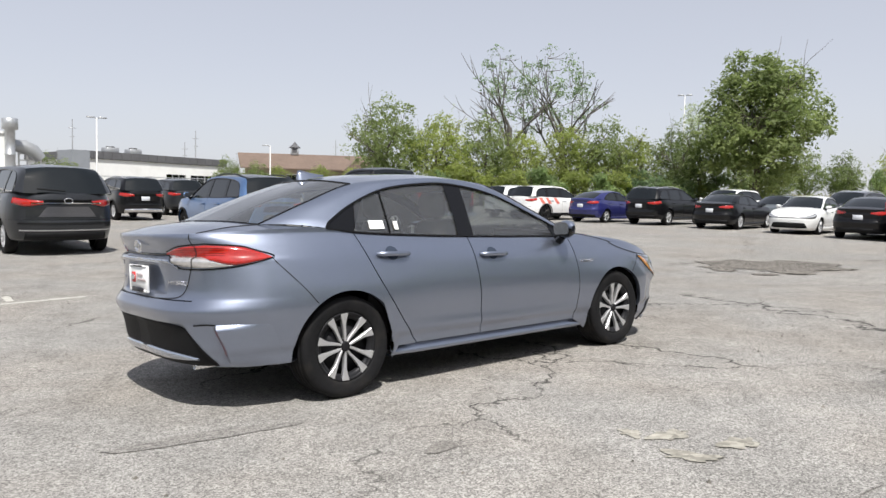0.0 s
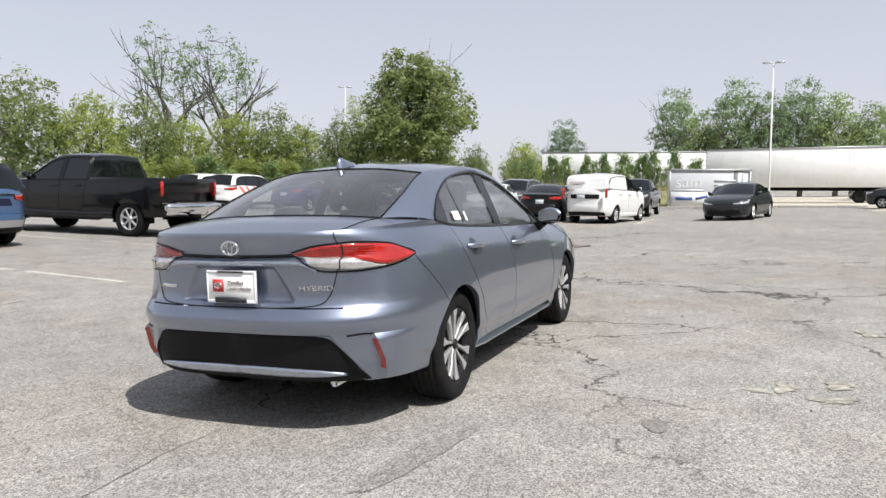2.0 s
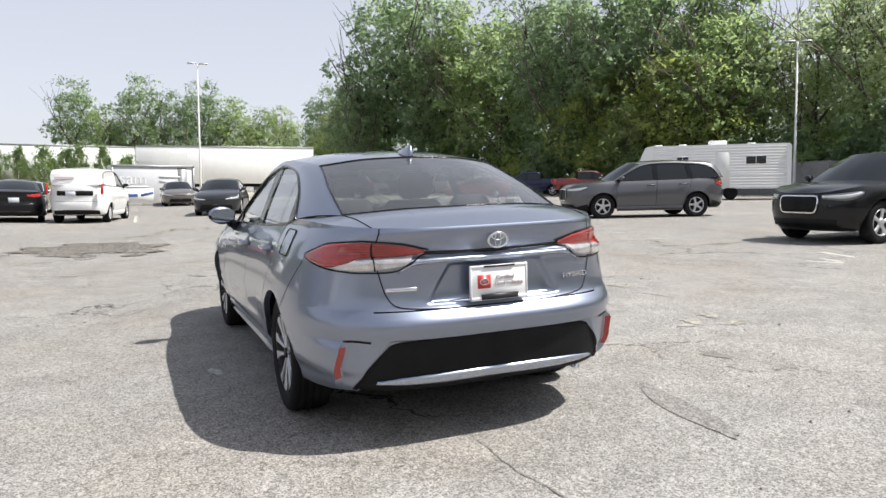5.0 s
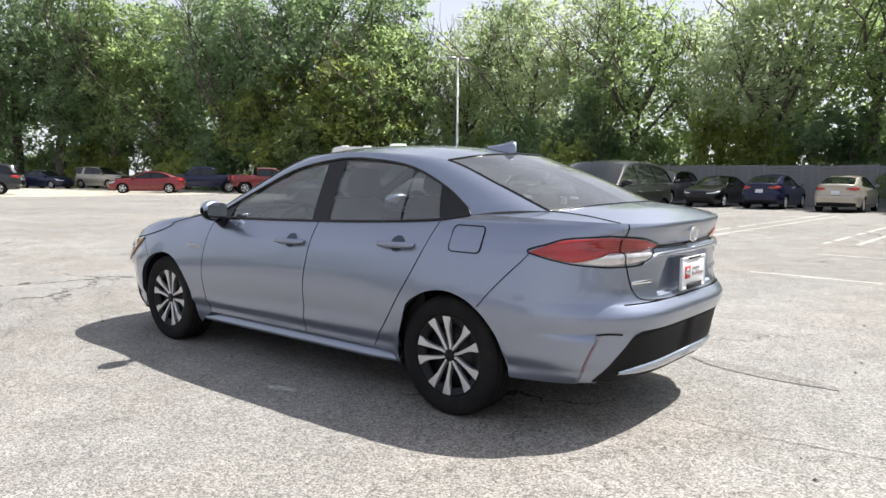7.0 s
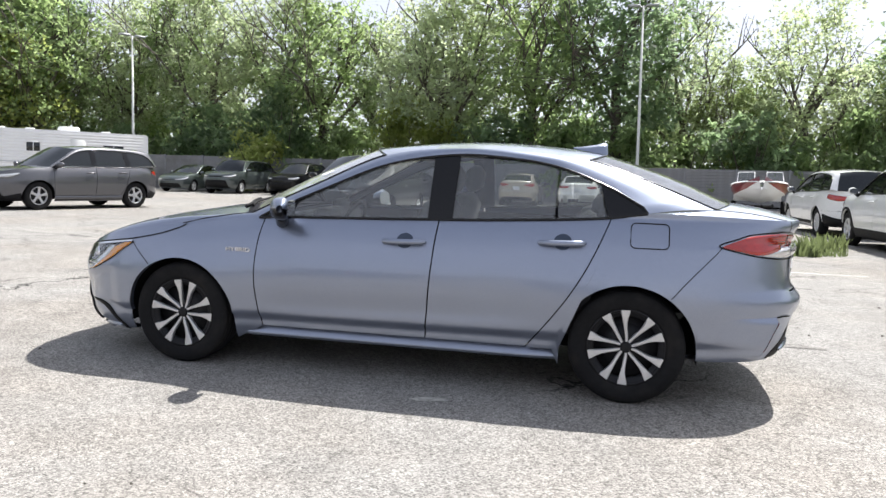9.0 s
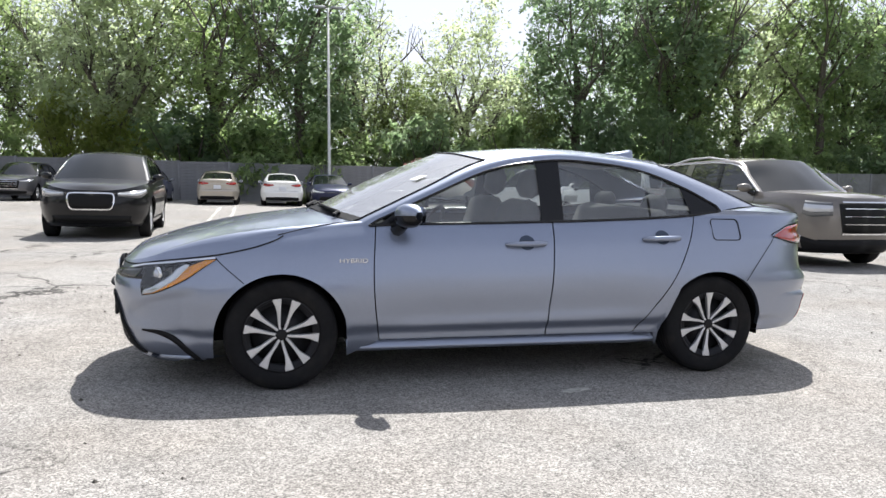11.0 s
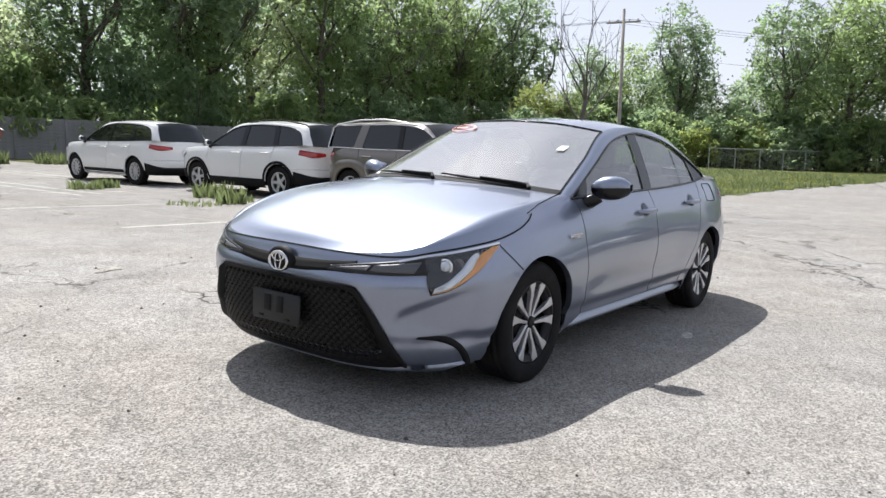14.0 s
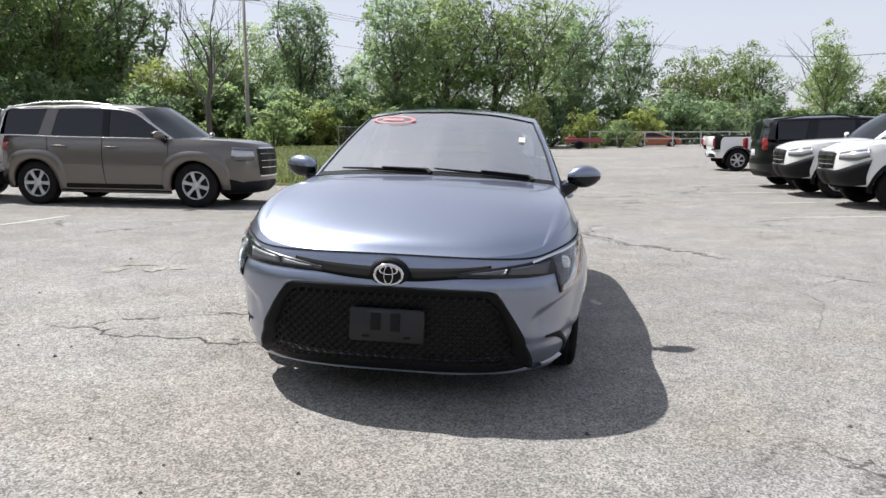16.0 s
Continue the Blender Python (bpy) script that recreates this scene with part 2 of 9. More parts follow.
# ---------------------------------------------------------------- mesh helpers
class MB:
    """Collects vertices and faces of one mesh."""

    def __init__(self):
        self.v, self.f = [], []

    def grid(self, rows, flip=False, close=False):
        n, m, b = len(rows), len(rows[0]), len(self.v)
        for r in rows:
            self.v.extend(tuple(p) for p in r)
        for i in range(n - 1):
            for j in range(m if close else m - 1):
                k = (j + 1) % m
                q = (b + i * m + j, b + i * m + k, b + (i + 1) * m + k, b + (i + 1) * m + j)
                self.f.append(q[::-1] if flip else q)
        return self

    def both(self, rows):
        """The grid and its mirror image across y = 0."""
        self.grid(rows)
        return self.grid([[(p[0], -p[1], p[2]) for p in r] for r in rows], True)

    def fan(self, pts, flip=False):
        b = len(self.v)
        self.v.extend(tuple(p) for p in pts)
        f = tuple(range(b, b + len(pts)))
        self.f.append(f[::-1] if flip else f)
        return self

    def box(self, c, s, m=None, bevel=0.0):
        x, y, z = (a / 2 for a in s)
        b = min(bevel, x * 0.9, y * 0.9, z * 0.9)
        m = (m or Matrix()) @ Matrix.Translation(c)
        if b <= 0:
            o = len(self.v)
            for k in range(8):
                self.v.append(tuple(m @ Vector(((x, -x)[k & 1], (y, -y)[k >> 1 & 1], (z, -z)[k >> 2 & 1]))))
            for q in ((0, 1, 3, 2), (4, 6, 7, 5), (0, 4, 5, 1), (2, 3, 7, 6), (0, 2, 6, 4), (1, 5, 7, 3)):
                self.f.append(tuple(o + i for i in q))
            return self
        ring = lambda zz, d: [tuple(m @ Vector((sx * (x - d), sy * (y - d), zz)))
                              for sx, sy, k in ((1, 1, 0), (-1, 1, 0), (-1, -1, 0), (1, -1, 0))]
        def oct_ring(zz, d):
            out = []
            for sx, sy in ((1, 1), (-1, 1), (-1, -1), (1, -1)):
                a, c2 = (sx * (x - b), sy * (y - d)), (sx * (x - d), sy * (y - b))
                out += [c2, a] if sx * sy > 0 else [a, c2]
            return [tuple(m @ Vector((px, py, zz))) for px, py in out]
        rows = [oct_ring(-z, b), oct_ring(-z + b, 0), oct_ring(z - b, 0), oct_ring(z, b)]
        self.grid(rows, close=True)
        self.fan(rows[0], True)
        return self.fan(rows[3])

    def lathe(self, prof, n=32, m=None, axis="y", span=(0, 360)):
        """Turns a profile of (radius, along) round an axis."""
        m = m or Matrix()
        rows = []
        full = abs(span[1] - span[0]) >= 360
        k = n if full else n + 1
        for r, a in prof:
            row = []
            for i in range(k):
                t = radians(span[0] + (span[1] - span[0]) * i / n)
                c, s = r * math.cos(t), r * math.sin(t)
                p = {"y": (c, a, s), "z": (c, s, a), "x": (a, c, s)}[axis]
                row.append(tuple(m @ Vector(p)))
            rows.append(row)
        return self.grid(rows, close=full)

    def tube(self, pts, rad, n=6):
        rows = []
        pts = [Vector(p) for p in pts]
        for i, p in enumerate(pts):
            d = (pts[min(i + 1, len(pts) - 1)] - pts[max(i - 1, 0)]).normalized()
            u = d.cross(Vector((0, 0, 1)) if abs(d.z) < 0.9 else Vector((1, 0, 0))).normalized()
            w = d.cross(u)
            r = rad[i] if isinstance(rad, (list, tuple)) else rad
            rows.append([tuple(p + r * (u * math.cos(2 * math.pi * k / n) + w * math.sin(2 * math.pi * k / n))) for k in range(n)])
        self.grid(rows, close=True)
        self.fan(rows[0], True)
        return self.fan(rows[-1])


def mesh_of(name, mb, mat, smooth=True, weld=0.0):
    me = bpy.data.meshes.new(name)
    me.from_pydata(mb.v, [], mb.f)
    if weld:
        bm = bmesh.new()
        bm.from_mesh(me)
        bmesh.ops.remove_doubles(bm, verts=bm.verts, dist=weld)
        bm.to_mesh(me)
        bm.free()
    me.polygons.foreach_set("use_smooth", [smooth] * len(me.polygons))
    me.materials.append(mat)
    me.update()
    return me


def facing_out(ob, c=(0, 0, 0.8)):
    """Turns the faces of a shell outwards."""
    me = ob.data
    if sum(p.area * p.normal.dot(p.center - Vector(c)) for p in me.polygons) < 0:
        me.flip_normals()
    return ob


WELDED = {"bumper_insert", "grille", "nose_band", "bumper_blade", "boot_garnish", "boot_band", "front_lip", "grille_frame", "grille_recess", "headlight", "tail_light", "clear_lens", "cladding", "bumper_cover", "plate_band", "light_strip", "amber_lens", "running_light", "inner_lens", "side_vent"}


def part(name, mb, mat, parent=None, label="", smooth=True, weld=0.0, place=None):
    """One mesh object, as a part of parent."""
    if name in WELDED and not weld:
        weld = 0.0006
    ob = new(name, mesh_of(name, mb, mat, smooth, weld))
    if parent is not None:
        ob.parent = parent
    if place is not None:
        ob.matrix_basis = place
    return tagged(ob, label)


def thing(name, m, label, category, group=""):
    ob = new(name)
    ob.empty_display_size = 0.2
    ob.matrix_basis = m
    return tagged(ob, label, category, group)


def lerp(a, b, t):
    return tuple(p + (q - p) * t for p, q in zip(a, b))


def table(tab, x):
    """Smooth lookup in rows of (x, value), x rising or falling."""
    if tab[0][0] > tab[-1][0]:
        tab = tab[::-1]
    if x <= tab[0][0]:
        return tab[0][1]
    for i in range(len(tab) - 1):
        if x <= tab[i + 1][0]:
            (x0, a), (x1, b) = tab[i], tab[i + 1]
            s0 = (b - tab[i - 1][1]) / (x1 - tab[i - 1][0]) if i else (b - a) / (x1 - x0)
            s1 = (tab[i + 2][1] - a) / (tab[i + 2][0] - x0) if i + 2 < len(tab) else (b - a) / (x1 - x0)
            h = x1 - x0
            t = (x - x0) / h
            return ((2 * t ** 3 - 3 * t * t + 1) * a + (t ** 3 - 2 * t * t + t) * h * s0
                    + (3 * t * t - 2 * t ** 3) * b + (t ** 3 - t * t) * h * s1)
    return tab[-1][1]


def spline(pts, n):
    """n + 1 points on a smooth curve through pts, evenly in index."""
    out = []
    k = len(pts) - 1
    for j in range(n + 1):
        f = k * j / n
        i = min(int(f), k - 1)
        t = f - i
        p1, p2 = Vector(pts[i]), Vector(pts[i + 1])
        p0 = Vector(pts[i - 1]) if i else 2 * p1 - p2
        p3 = Vector(pts[i + 2]) if i + 2 <= k else 2 * p2 - p1
        out.append(tuple(0.5 * (2 * p1 + (p2 - p0) * t + (2 * p0 - 5 * p1 + 4 * p2 - p3) * t * t + (3 * p1 - p0 - 3 * p2 + p3) * t ** 3)))
    return out


def coons(a, b, c, d):
    """Patch between curves a (v=0) and b (v=1), closed by c (u=0) and d (u=1)."""
    n, m = len(a) - 1, len(c) - 1
    rows = []
    for j in range(m + 1):
        v = j / m
        row = []
        for i in range(n + 1):
            u = i / n
            row.append(tuple((1 - v) * a[i][k] + v * b[i][k] + (1 - u) * c[j][k] + u * d[j][k]
                             - (1 - u) * (1 - v) * a[0][k] - u * (1 - v) * a[n][k] - (1 - u) * v * b[0][k] - u * v * b[n][k]
                             for k in range(3)))
        rows.append(row)
    return rows


# ---------------------------------------------------------------- vehicles
class Body:
    """The outer skin of a vehicle in its own axes: x forward, y left, z up, on the ground."""

    def __init__(self, sp):
        self.front_x = sp["front_x"]
        self.rear_x = sp["rear_x"]
        self.xf = sp["xf"]
        self.xr = sp["xr"]
        self.R = sp["R"]
        self.x0f = sp["x0f"]
        self.x0r = sp["x0r"]
        self.W = sp["W"]
        self.flare = sp["flare"]
        self.zlow = sp["zlow"]
        self.arch = sp["arch"]
        self.front = sp["front"]
        self.rear = sp["rear"]
        self.side = sp["side"]
        self.top = sp["top"]
        self.yr = sp["yr"]
        self.roof_edge_z = sp["roof_edge_z"]
        self.glass_top = sp["glass_top"]
        self.hood_y = sp["hood_y"]
        self.hoodc = sp["hoodc"]
        self.K0 = sp["K0"]
        self.header = sp["header"]
        self.Hc = sp["Hc"]
        self.roofc = sp["roofc"]
        self.roofs = sp["roofs"]
        self.rheader = sp["rheader"]
        self.Rc = sp["Rc"]
        self.bl = sp["bl"]
        self.Bc = sp["Bc"]
        self.Amid = sp["Amid"]
        self.Cmid = sp["Cmid"]
        self.dloX = sp["dloX"]
        self.doors = sp["doors"]
        self.sill = sp["sill"]
        self.trunk_y = sp["trunk_y"]
        self.bump_z = sp["bump_z"]
        self.panes = sp["panes"]
        self.head = sp["head"]
        self.tail = sp["tail"]
        self.plate_z = sp["plate_z"]
        self.mirror = sp["mirror"]
        self.kind = sp["kind"]
        self.P3 = sp.get("nose_square", 3.0)
        self.PR = sp.get("tail_square", 3.0)
        self.sculpt = sp.get("sculpt")

    def fx(self, z):
        return table(self.front, z)

    def rx(self, z):
        return table(self.rear, z)

    def half(self, x, z):
        zb = self.ztop_x(min(max(x, self.x0r), self.x0f))
        r = (z - self.zlow) / (zb - self.zlow)
        w = self.W * table(self.side, r)
        for ax in (self.xf, self.xr):
            w += self.flare * math.exp(-((x - ax) / 0.42) ** 2) * math.exp(-((z - 0.55) / 0.22) ** 2)
        return w

    def ztop_x(self, x):
        return table(self.top, x)

    def xnom(self, s):
        if s <= 1:
            return self.x0f + (self.front_x - self.x0f) * math.cos(s * math.pi / 2) ** (2 / self.P3)
        if s <= 2:
            return self.x0f + (self.x0r - self.x0f) * (s - 1)
        return self.x0r + (self.rear_x - self.x0r) * abs(math.cos((3 - s) * math.pi / 2)) ** (2 / self.PR)

    def ztop(self, s):
        return self.ztop_x(self.xnom(s))

    def skin(self, s, z):
        """The plain skin, before hollows and creases."""
        if s < 1:
            e = 2 / self.P3
            t = max(s, 0.0) * math.pi / 2
            x = self.x0f + (self.fx(z) - self.x0f) * max(math.cos(t), 0.0) ** e
            return (x, self.half(x, z) * math.sin(t) ** e, z)
        if s <= 2:
            x = self.x0f + (self.x0r - self.x0f) * (s - 1)
            return (x, self.half(x, z), z)
        e = 2 / self.PR
        t = max(3 - s, 0.0) * math.pi / 2
        x = self.x0r + (self.rx(z) - self.x0r) * max(math.cos(t), 0.0) ** e
        return (x, self.half(x, z) * math.sin(t) ** e, z)

    def at(self, s, z, off=0.0):
        p = self.skin(s, z)
        if self.sculpt:
            off -= self.sculpt(*p)
        if abs(off) > 1e-6:
            ds, h = 0.01, 0.004
            a, b = Vector(self.skin(min(s + ds, 2.999), z)), Vector(self.skin(max(s - ds, 0.001), z))
            c, d = Vector(self.skin(s, z + h)), Vector(self.skin(s, z - h))
            n = (a - b).cross(c - d)
            if n.length > 1e-12:
                n.normalize()
                if n.dot(Vector((p[0], p[1], 0))) < 0:
                    n = -n
                p = tuple(Vector(p) + n * off)
        return p

    def s_y(self, y, z, back=False):
        """s of the point with that y, on the nose or the tail."""
        x = self.front_x - 0.1 if not back else self.rear_x + 0.1
        w = self.half(x, z)
        t = math.asin(min(1.0, max(0.0, y / w)) ** ((self.PR if back else self.P3) / 2)) / (math.pi / 2)
        return 3 - t if back else t

    def s_x(self, x, z):
        if x > self.x0f:
            return math.acos(min(1.0, (x - self.x0f) / (self.fx(z) - self.x0f)) ** (self.P3 / 2)) / (math.pi / 2)
        if x >= self.x0r:
            return 1 + (x - self.x0f) / (self.x0r - self.x0f)
        return 3 - math.acos(min(1.0, (x - self.x0r) / (self.rx(z) - self.x0r)) ** (self.PR / 2)) / (math.pi / 2)

    # -- greenhouse side
    def belt(self, x):
        return self.ztop_x(x)

    def glass_y(self, x, z, inset=0.0):
        zb = self.belt(x)
        yb = self.half(x, zb)
        r = max(0.0, (z - zb) / (self.roof_edge_z - zb))
        return yb + (self.yr - yb) * r ** 1.12 - inset

    def dlo(self, x):
        return table(self.glass_top, x)

    def pane(self, cut0, cut1, inset=0.006, n=8, m=8, b0=0.0, b1=1.0):
        rows = []
        for j in range(m + 1):
            b = b0 + (b1 - b0) * j / m
            row = []
            for i in range(n + 1):
                x = (cut0[0] + (cut0[1] - cut0[0]) * b) * (1 - i / n) + (cut1[0] + (cut1[1] - cut1[0]) * b) * (i / n)
                z = self.belt(x) + max(0.004, self.dlo(x) - self.belt(x)) * b
                row.append((x, self.glass_y(x, z, inset), z))
            rows.append(row)
        return rows

    def slab(self, mb, low, high, off, depth, n=12, m=4, side=1, close=True):
        """A raised piece on the skin between two boundary lines given as (s, z) control points."""
        lo, hi = spline([(a, b, 0) for a, b in low], n), spline([(a, b, 0) for a, b in high], n)
        def row(f, o):
            return [tuple(q * (side if k == 1 else 1) for k, q in enumerate(self.at(lo[i][0] + (hi[i][0] - lo[i][0]) * f, lo[i][1] + (hi[i][1] - lo[i][1]) * f, o))) for i in range(n + 1)]
        rows = [row(j / m, off) for j in range(m + 1)]
        mb.grid(rows, side < 0)
        if close:
            mb.grid([row(0, off - depth), rows[0]], side < 0)
            mb.grid([rows[-1], row(1, off - depth)], side < 0)
            mb.grid([[a, b] for a, b in zip([r[0] for r in rows], [tuple(q * (side if k == 1 else 1) for k, q in enumerate(self.at(lo[0][0] + (hi[0][0] - lo[0][0]) * j / m, lo[0][1] + (hi[0][1] - lo[0][1]) * j / m, off - depth))) for j in range(m + 1)])], side < 0)
            mb.grid([[b, a] for a, b in zip([r[-1] for r in rows], [tuple(q * (side if k == 1 else 1) for k, q in enumerate(self.at(lo[n][0] + (hi[n][0] - lo[n][0]) * j / m, lo[n][1] + (hi[n][1] - lo[n][1]) * j / m, off - depth))) for j in range(m + 1)])], side < 0)
        return mb

    def ribbon(self, mb, pts, width, off, n=24, side=1):
        """A thin line on the skin along (s, z) control points."""
        c = spline([(a, b, 0) for a, b in pts], n)
        rows = [[], []]
        for i in range(n + 1):
            p = [Vector(self.at(c[j][0], c[j][1], off)) for j in (max(i - 1, 0), i, min(i + 1, n))]
            out = Vector(self.at(c[i][0], c[i][1], off + 0.01)) - p[1]
            w = (p[2] - p[0]).cross(out).normalized() * width / 2
            for r, q in zip(rows, (p[1] - w, p[1] + w)):
                r.append((q.x, q.y * side, q.z))
        return mb.grid(rows, side < 0)


# ---------------------------------------------------------------- ground
def node_mat(name):
    m = bpy.data.materials.new(name)
    m.use_nodes = True
    M[name] = m
    return m, m.node_tree, m.node_tree.nodes["Principled BSDF"]


def ground_material(name, base, fine, crack=0.0, stain=0.0, speck=0.0, rough=0.9, bump=0.004, tint=(1, 1, 1)):
    """Paving or soil: stones, patches, stains and cracks at their real size."""
    m, nt, b = node_mat(name)
    N, Lk = nt.nodes, nt.links
    tc = N.new("ShaderNodeTexCoord")
    def noise_(scale, detail=4, rough_=0.55):
        n = N.new("ShaderNodeTexNoise")
        n.inputs["Scale"].default_value, n.inputs["Detail"].default_value, n.inputs["Roughness"].default_value = scale, detail, rough_
        Lk.new(tc.outputs["Object"], n.inputs["Vector"])
        return n
    def rng(src, a, b_, c, d):
        r = N.new("ShaderNodeMapRange")
        for k, v in zip(("From Min", "From Max", "To Min", "To Max"), (a, b_, c, d)):
            r.inputs[k].default_value = v
        Lk.new(src, r.inputs["Value"])
        return r.outputs[0]
    def mul(a, c):
        q = N.new("ShaderNodeMath")
        q.operation = "MULTIPLY"
        Lk.new(a, q.inputs[0])
        Lk.new(c, q.inputs[1])
        return q.outputs[0]
    vo = N.new("ShaderNodeTexVoronoi")
    vo.inputs["Scale"].default_value = fine
    Lk.new(tc.outputs["Object"], vo.inputs["Vector"])
    sep = N.new("ShaderNodeSeparateColor")
    Lk.new(vo.outputs["Color"], sep.inputs[0])
    k = rng(sep.outputs[0], 0, 1, 1 - speck, 1 + speck)
    k = mul(k, rng(noise_(2.6, 6, 0.65).outputs["Fac"], 0.3, 0.7, 0.86, 1.14))
    k = mul(k, rng(noise_(0.16, 5, 0.6).outputs["Fac"], 0.3, 0.7, 0.88, 1.12))
    big = noise_(0.9, 7, 0.7)
    k = mul(k, rng(big.outputs["Fac"], 0.56, 0.72, 1.0, 1 - stain))
    k = mul(k, rng(noise_(26, 3).outputs["Fac"], 0.3, 0.7, 0.86, 1.14))
    height = sep.outputs[0]
    if crack:
        w = N.new("ShaderNodeVectorMath")
        w.operation = "ADD"
        nz = noise_(1.3, 5, 0.65)
        Lk.new(tc.outputs["Object"], w.inputs[0])
        Lk.new(nz.outputs["Color"], w.inputs[1])
        for sc, wd, amt in ((0.33, 0.006, 1.0), (0.12, 0.0035, 1.0), (2.1, 0.016, 0.42)):
            vc = N.new("ShaderNodeTexVoronoi")
            vc.feature = "DISTANCE_TO_EDGE"
            vc.inputs["Scale"].default_value = sc
            Lk.new(w.outputs[0], vc.inputs["Vector"])
            gate = rng(noise_(0.35 if sc < 1 else 0.42, 3 if sc < 1 else 5).outputs["Fac"], 0.47, 0.56, 0.0, 1.0)
            line = rng(vc.outputs["Distance"], wd * 0.25, wd, crack * amt, 0.0)
            inv = N.new("ShaderNodeMath")
            inv.operation = "SUBTRACT"
            inv.inputs[0].default_value = 1.0
            Lk.new(mul(line, gate), inv.inputs[1])
            k = mul(k, inv.outputs[0])
    sc_ = N.new("ShaderNodeVectorMath")
    sc_.operation = "SCALE"
    sc_.inputs[0].default_value = base
    Lk.new(k, sc_.inputs["Scale"])
    hue = N.new("ShaderNodeMix")
    hue.data_type, hue.blend_type = "RGBA", "MULTIPLY"
    hue.inputs["B"].default_value = (*tint, 1)
    Lk.new(rng(noise_(0.5, 5).outputs["Fac"], 0.42, 0.62, 0.0, 1.0), hue.inputs["Factor"])
    Lk.new(sc_.outputs[0], hue.inputs["A"])
    Lk.new(hue.outputs["Result"], b.inputs["Base Color"])
    b.inputs["Roughness"].default_value = rough
    b.inputs["Specular IOR Level"].default_value = 0.25
    bp = N.new("ShaderNodeBump")
    bp.inputs["Distance"].default_value = bump
    Lk.new(height, bp.inputs["Height"])
    Lk.new(bp.outputs[0], b.inputs["Normal"])
    return m


ground_material("asphalt", (0.28, 0.268, 0.25), 140, crack=0.85, stain=0.18, speck=0.56, bump=0.004, tint=(1.0, 0.965, 0.93))
ground_material("gravel", (0.50, 0.46, 0.39), 30, speck=0.3, bump=0.01, tint=(0.85, 0.85, 0.8))
ground_material("rubble", (0.15, 0.137, 0.12), 26, speck=0.55, bump=0.02, stain=0.3)
ground_material("soil", (0.10, 0.115, 0.035), 18, speck=0.4, bump=0.02, tint=(0.8, 0.75, 0.5))
ground_material("dry_turf", (0.235, 0.225, 0.125), 14, speck=0.4, bump=0.02, tint=(0.85, 0.92, 0.7))
ground_material("concrete", (0.42, 0.40, 0.37), 60, speck=0.15, stain=0.2)
ground_material("stain", (0.20, 0.187, 0.17), 110, speck=0.4)
ground_material("smear", (0.225, 0.213, 0.197), 110, speck=0.5)
ground_material("worn_line", (0.47, 0.455, 0.41), 40, speck=0.22, stain=0.45)
ground_material("worn_yellow", (0.31, 0.292, 0.25), 30, speck=0.3, stain=0.45)


def sheet(name, xs, ys, mat_, label, lift=0.0, inside=None, rough=0.0):
    """A sheet that lies on the ground; inside(x, y) keeps only some of its faces."""
    n, m = len(xs), len(ys)
    mb = MB()
    mb.v = [(x, y, ground_z(x, y) + lift + rough * max(0.0, noise.noise((x * 5, y * 5, 3)) + 0.5 * noise.noise((x * 14, y * 14, 8)) + 0.2)) for x in xs for y in ys]
    mb.f = [(i * m + j, i * m + m + j, i * m + m + j + 1, i * m + j + 1) for i in range(n - 1) for j in range(m - 1)
            if inside is None or inside((xs[i] + xs[i + 1]) / 2, (ys[j] + ys[j + 1]) / 2)]
    ob = part(name, mb, mat_)
    return tagged(ob, label, name.split("_")[-1], kind="structure")


def spread(n, reach, power=1.9):
    return [math.copysign(abs(v) ** power * reach, v) for v in np.linspace(-1, 1, n)]


sheet("ground", spread(221, 900, 2.4), spread(221, 900, 2.4), M["asphalt"], "pale worn asphalt car park with fine cracks")
wob = lambda x, y, s=0.7, a=0.9: a * noise.noise((x * s, y * s, 1.7))
sheet("verge", list(np.linspace(-130, -9, 170)), list(np.linspace(-60, 0.5, 120)), M["soil"], "grassy verge beside the car park", 0.012,
      lambda x, y: y < -4.9 + (-x - 11) * 0.085 + wob(x, y) and x < -10.6 + wob(x, y, 0.4) and (x < -12 or y < -7))
sheet("gravel", list(np.linspace(33, 110, 110)), list(np.linspace(-46, 60, 130)), M["gravel"], "pale dusty gravel yard beyond the kerb", 0.010,
      lambda x, y: x > 44.5 + wob(x, y) or (y < -9 + wob(x, y, 0.3, 2) and x > 36 - (y + 9) * 0.1 + wob(x, y, 0.3, 2.5) and y > -24))
sheet("woodland", list(np.linspace(-140, 140, 150)), list(np.linspace(-130, -30, 60)), M["soil"], "dark woodland floor behind the wall", 0.014,
      lambda x, y: y < -35.5 or (x > 40 and y < -22 - (x - 40) * -0.0 and x < 140 and y < -26 + (x - 40) * 0.15))
sheet("far_grass", list(np.linspace(47, 130, 60)), list(np.linspace(2, 70, 50)), M["soil"], "rough grass strip in front of the trailers", 0.016,
      lambda x, y: 47.5 + wob(x, y) < x < 58 + 2 * wob(x, y) or x > 76)
sheet("rubble", list(np.linspace(8.2, 13.6, 90)), list(np.linspace(0.2, 4.6, 80)), M["rubble"], "broken dark asphalt patch in the paving", 0.006,
      lambda x, y: ((x - 10.7) / 2.1) ** 2 + ((y - 2.2) / 1.5) ** 2 < 0.62 + 0.9 * noise.noise((x * 1.3, y * 1.3, 5)), rough=0.02)


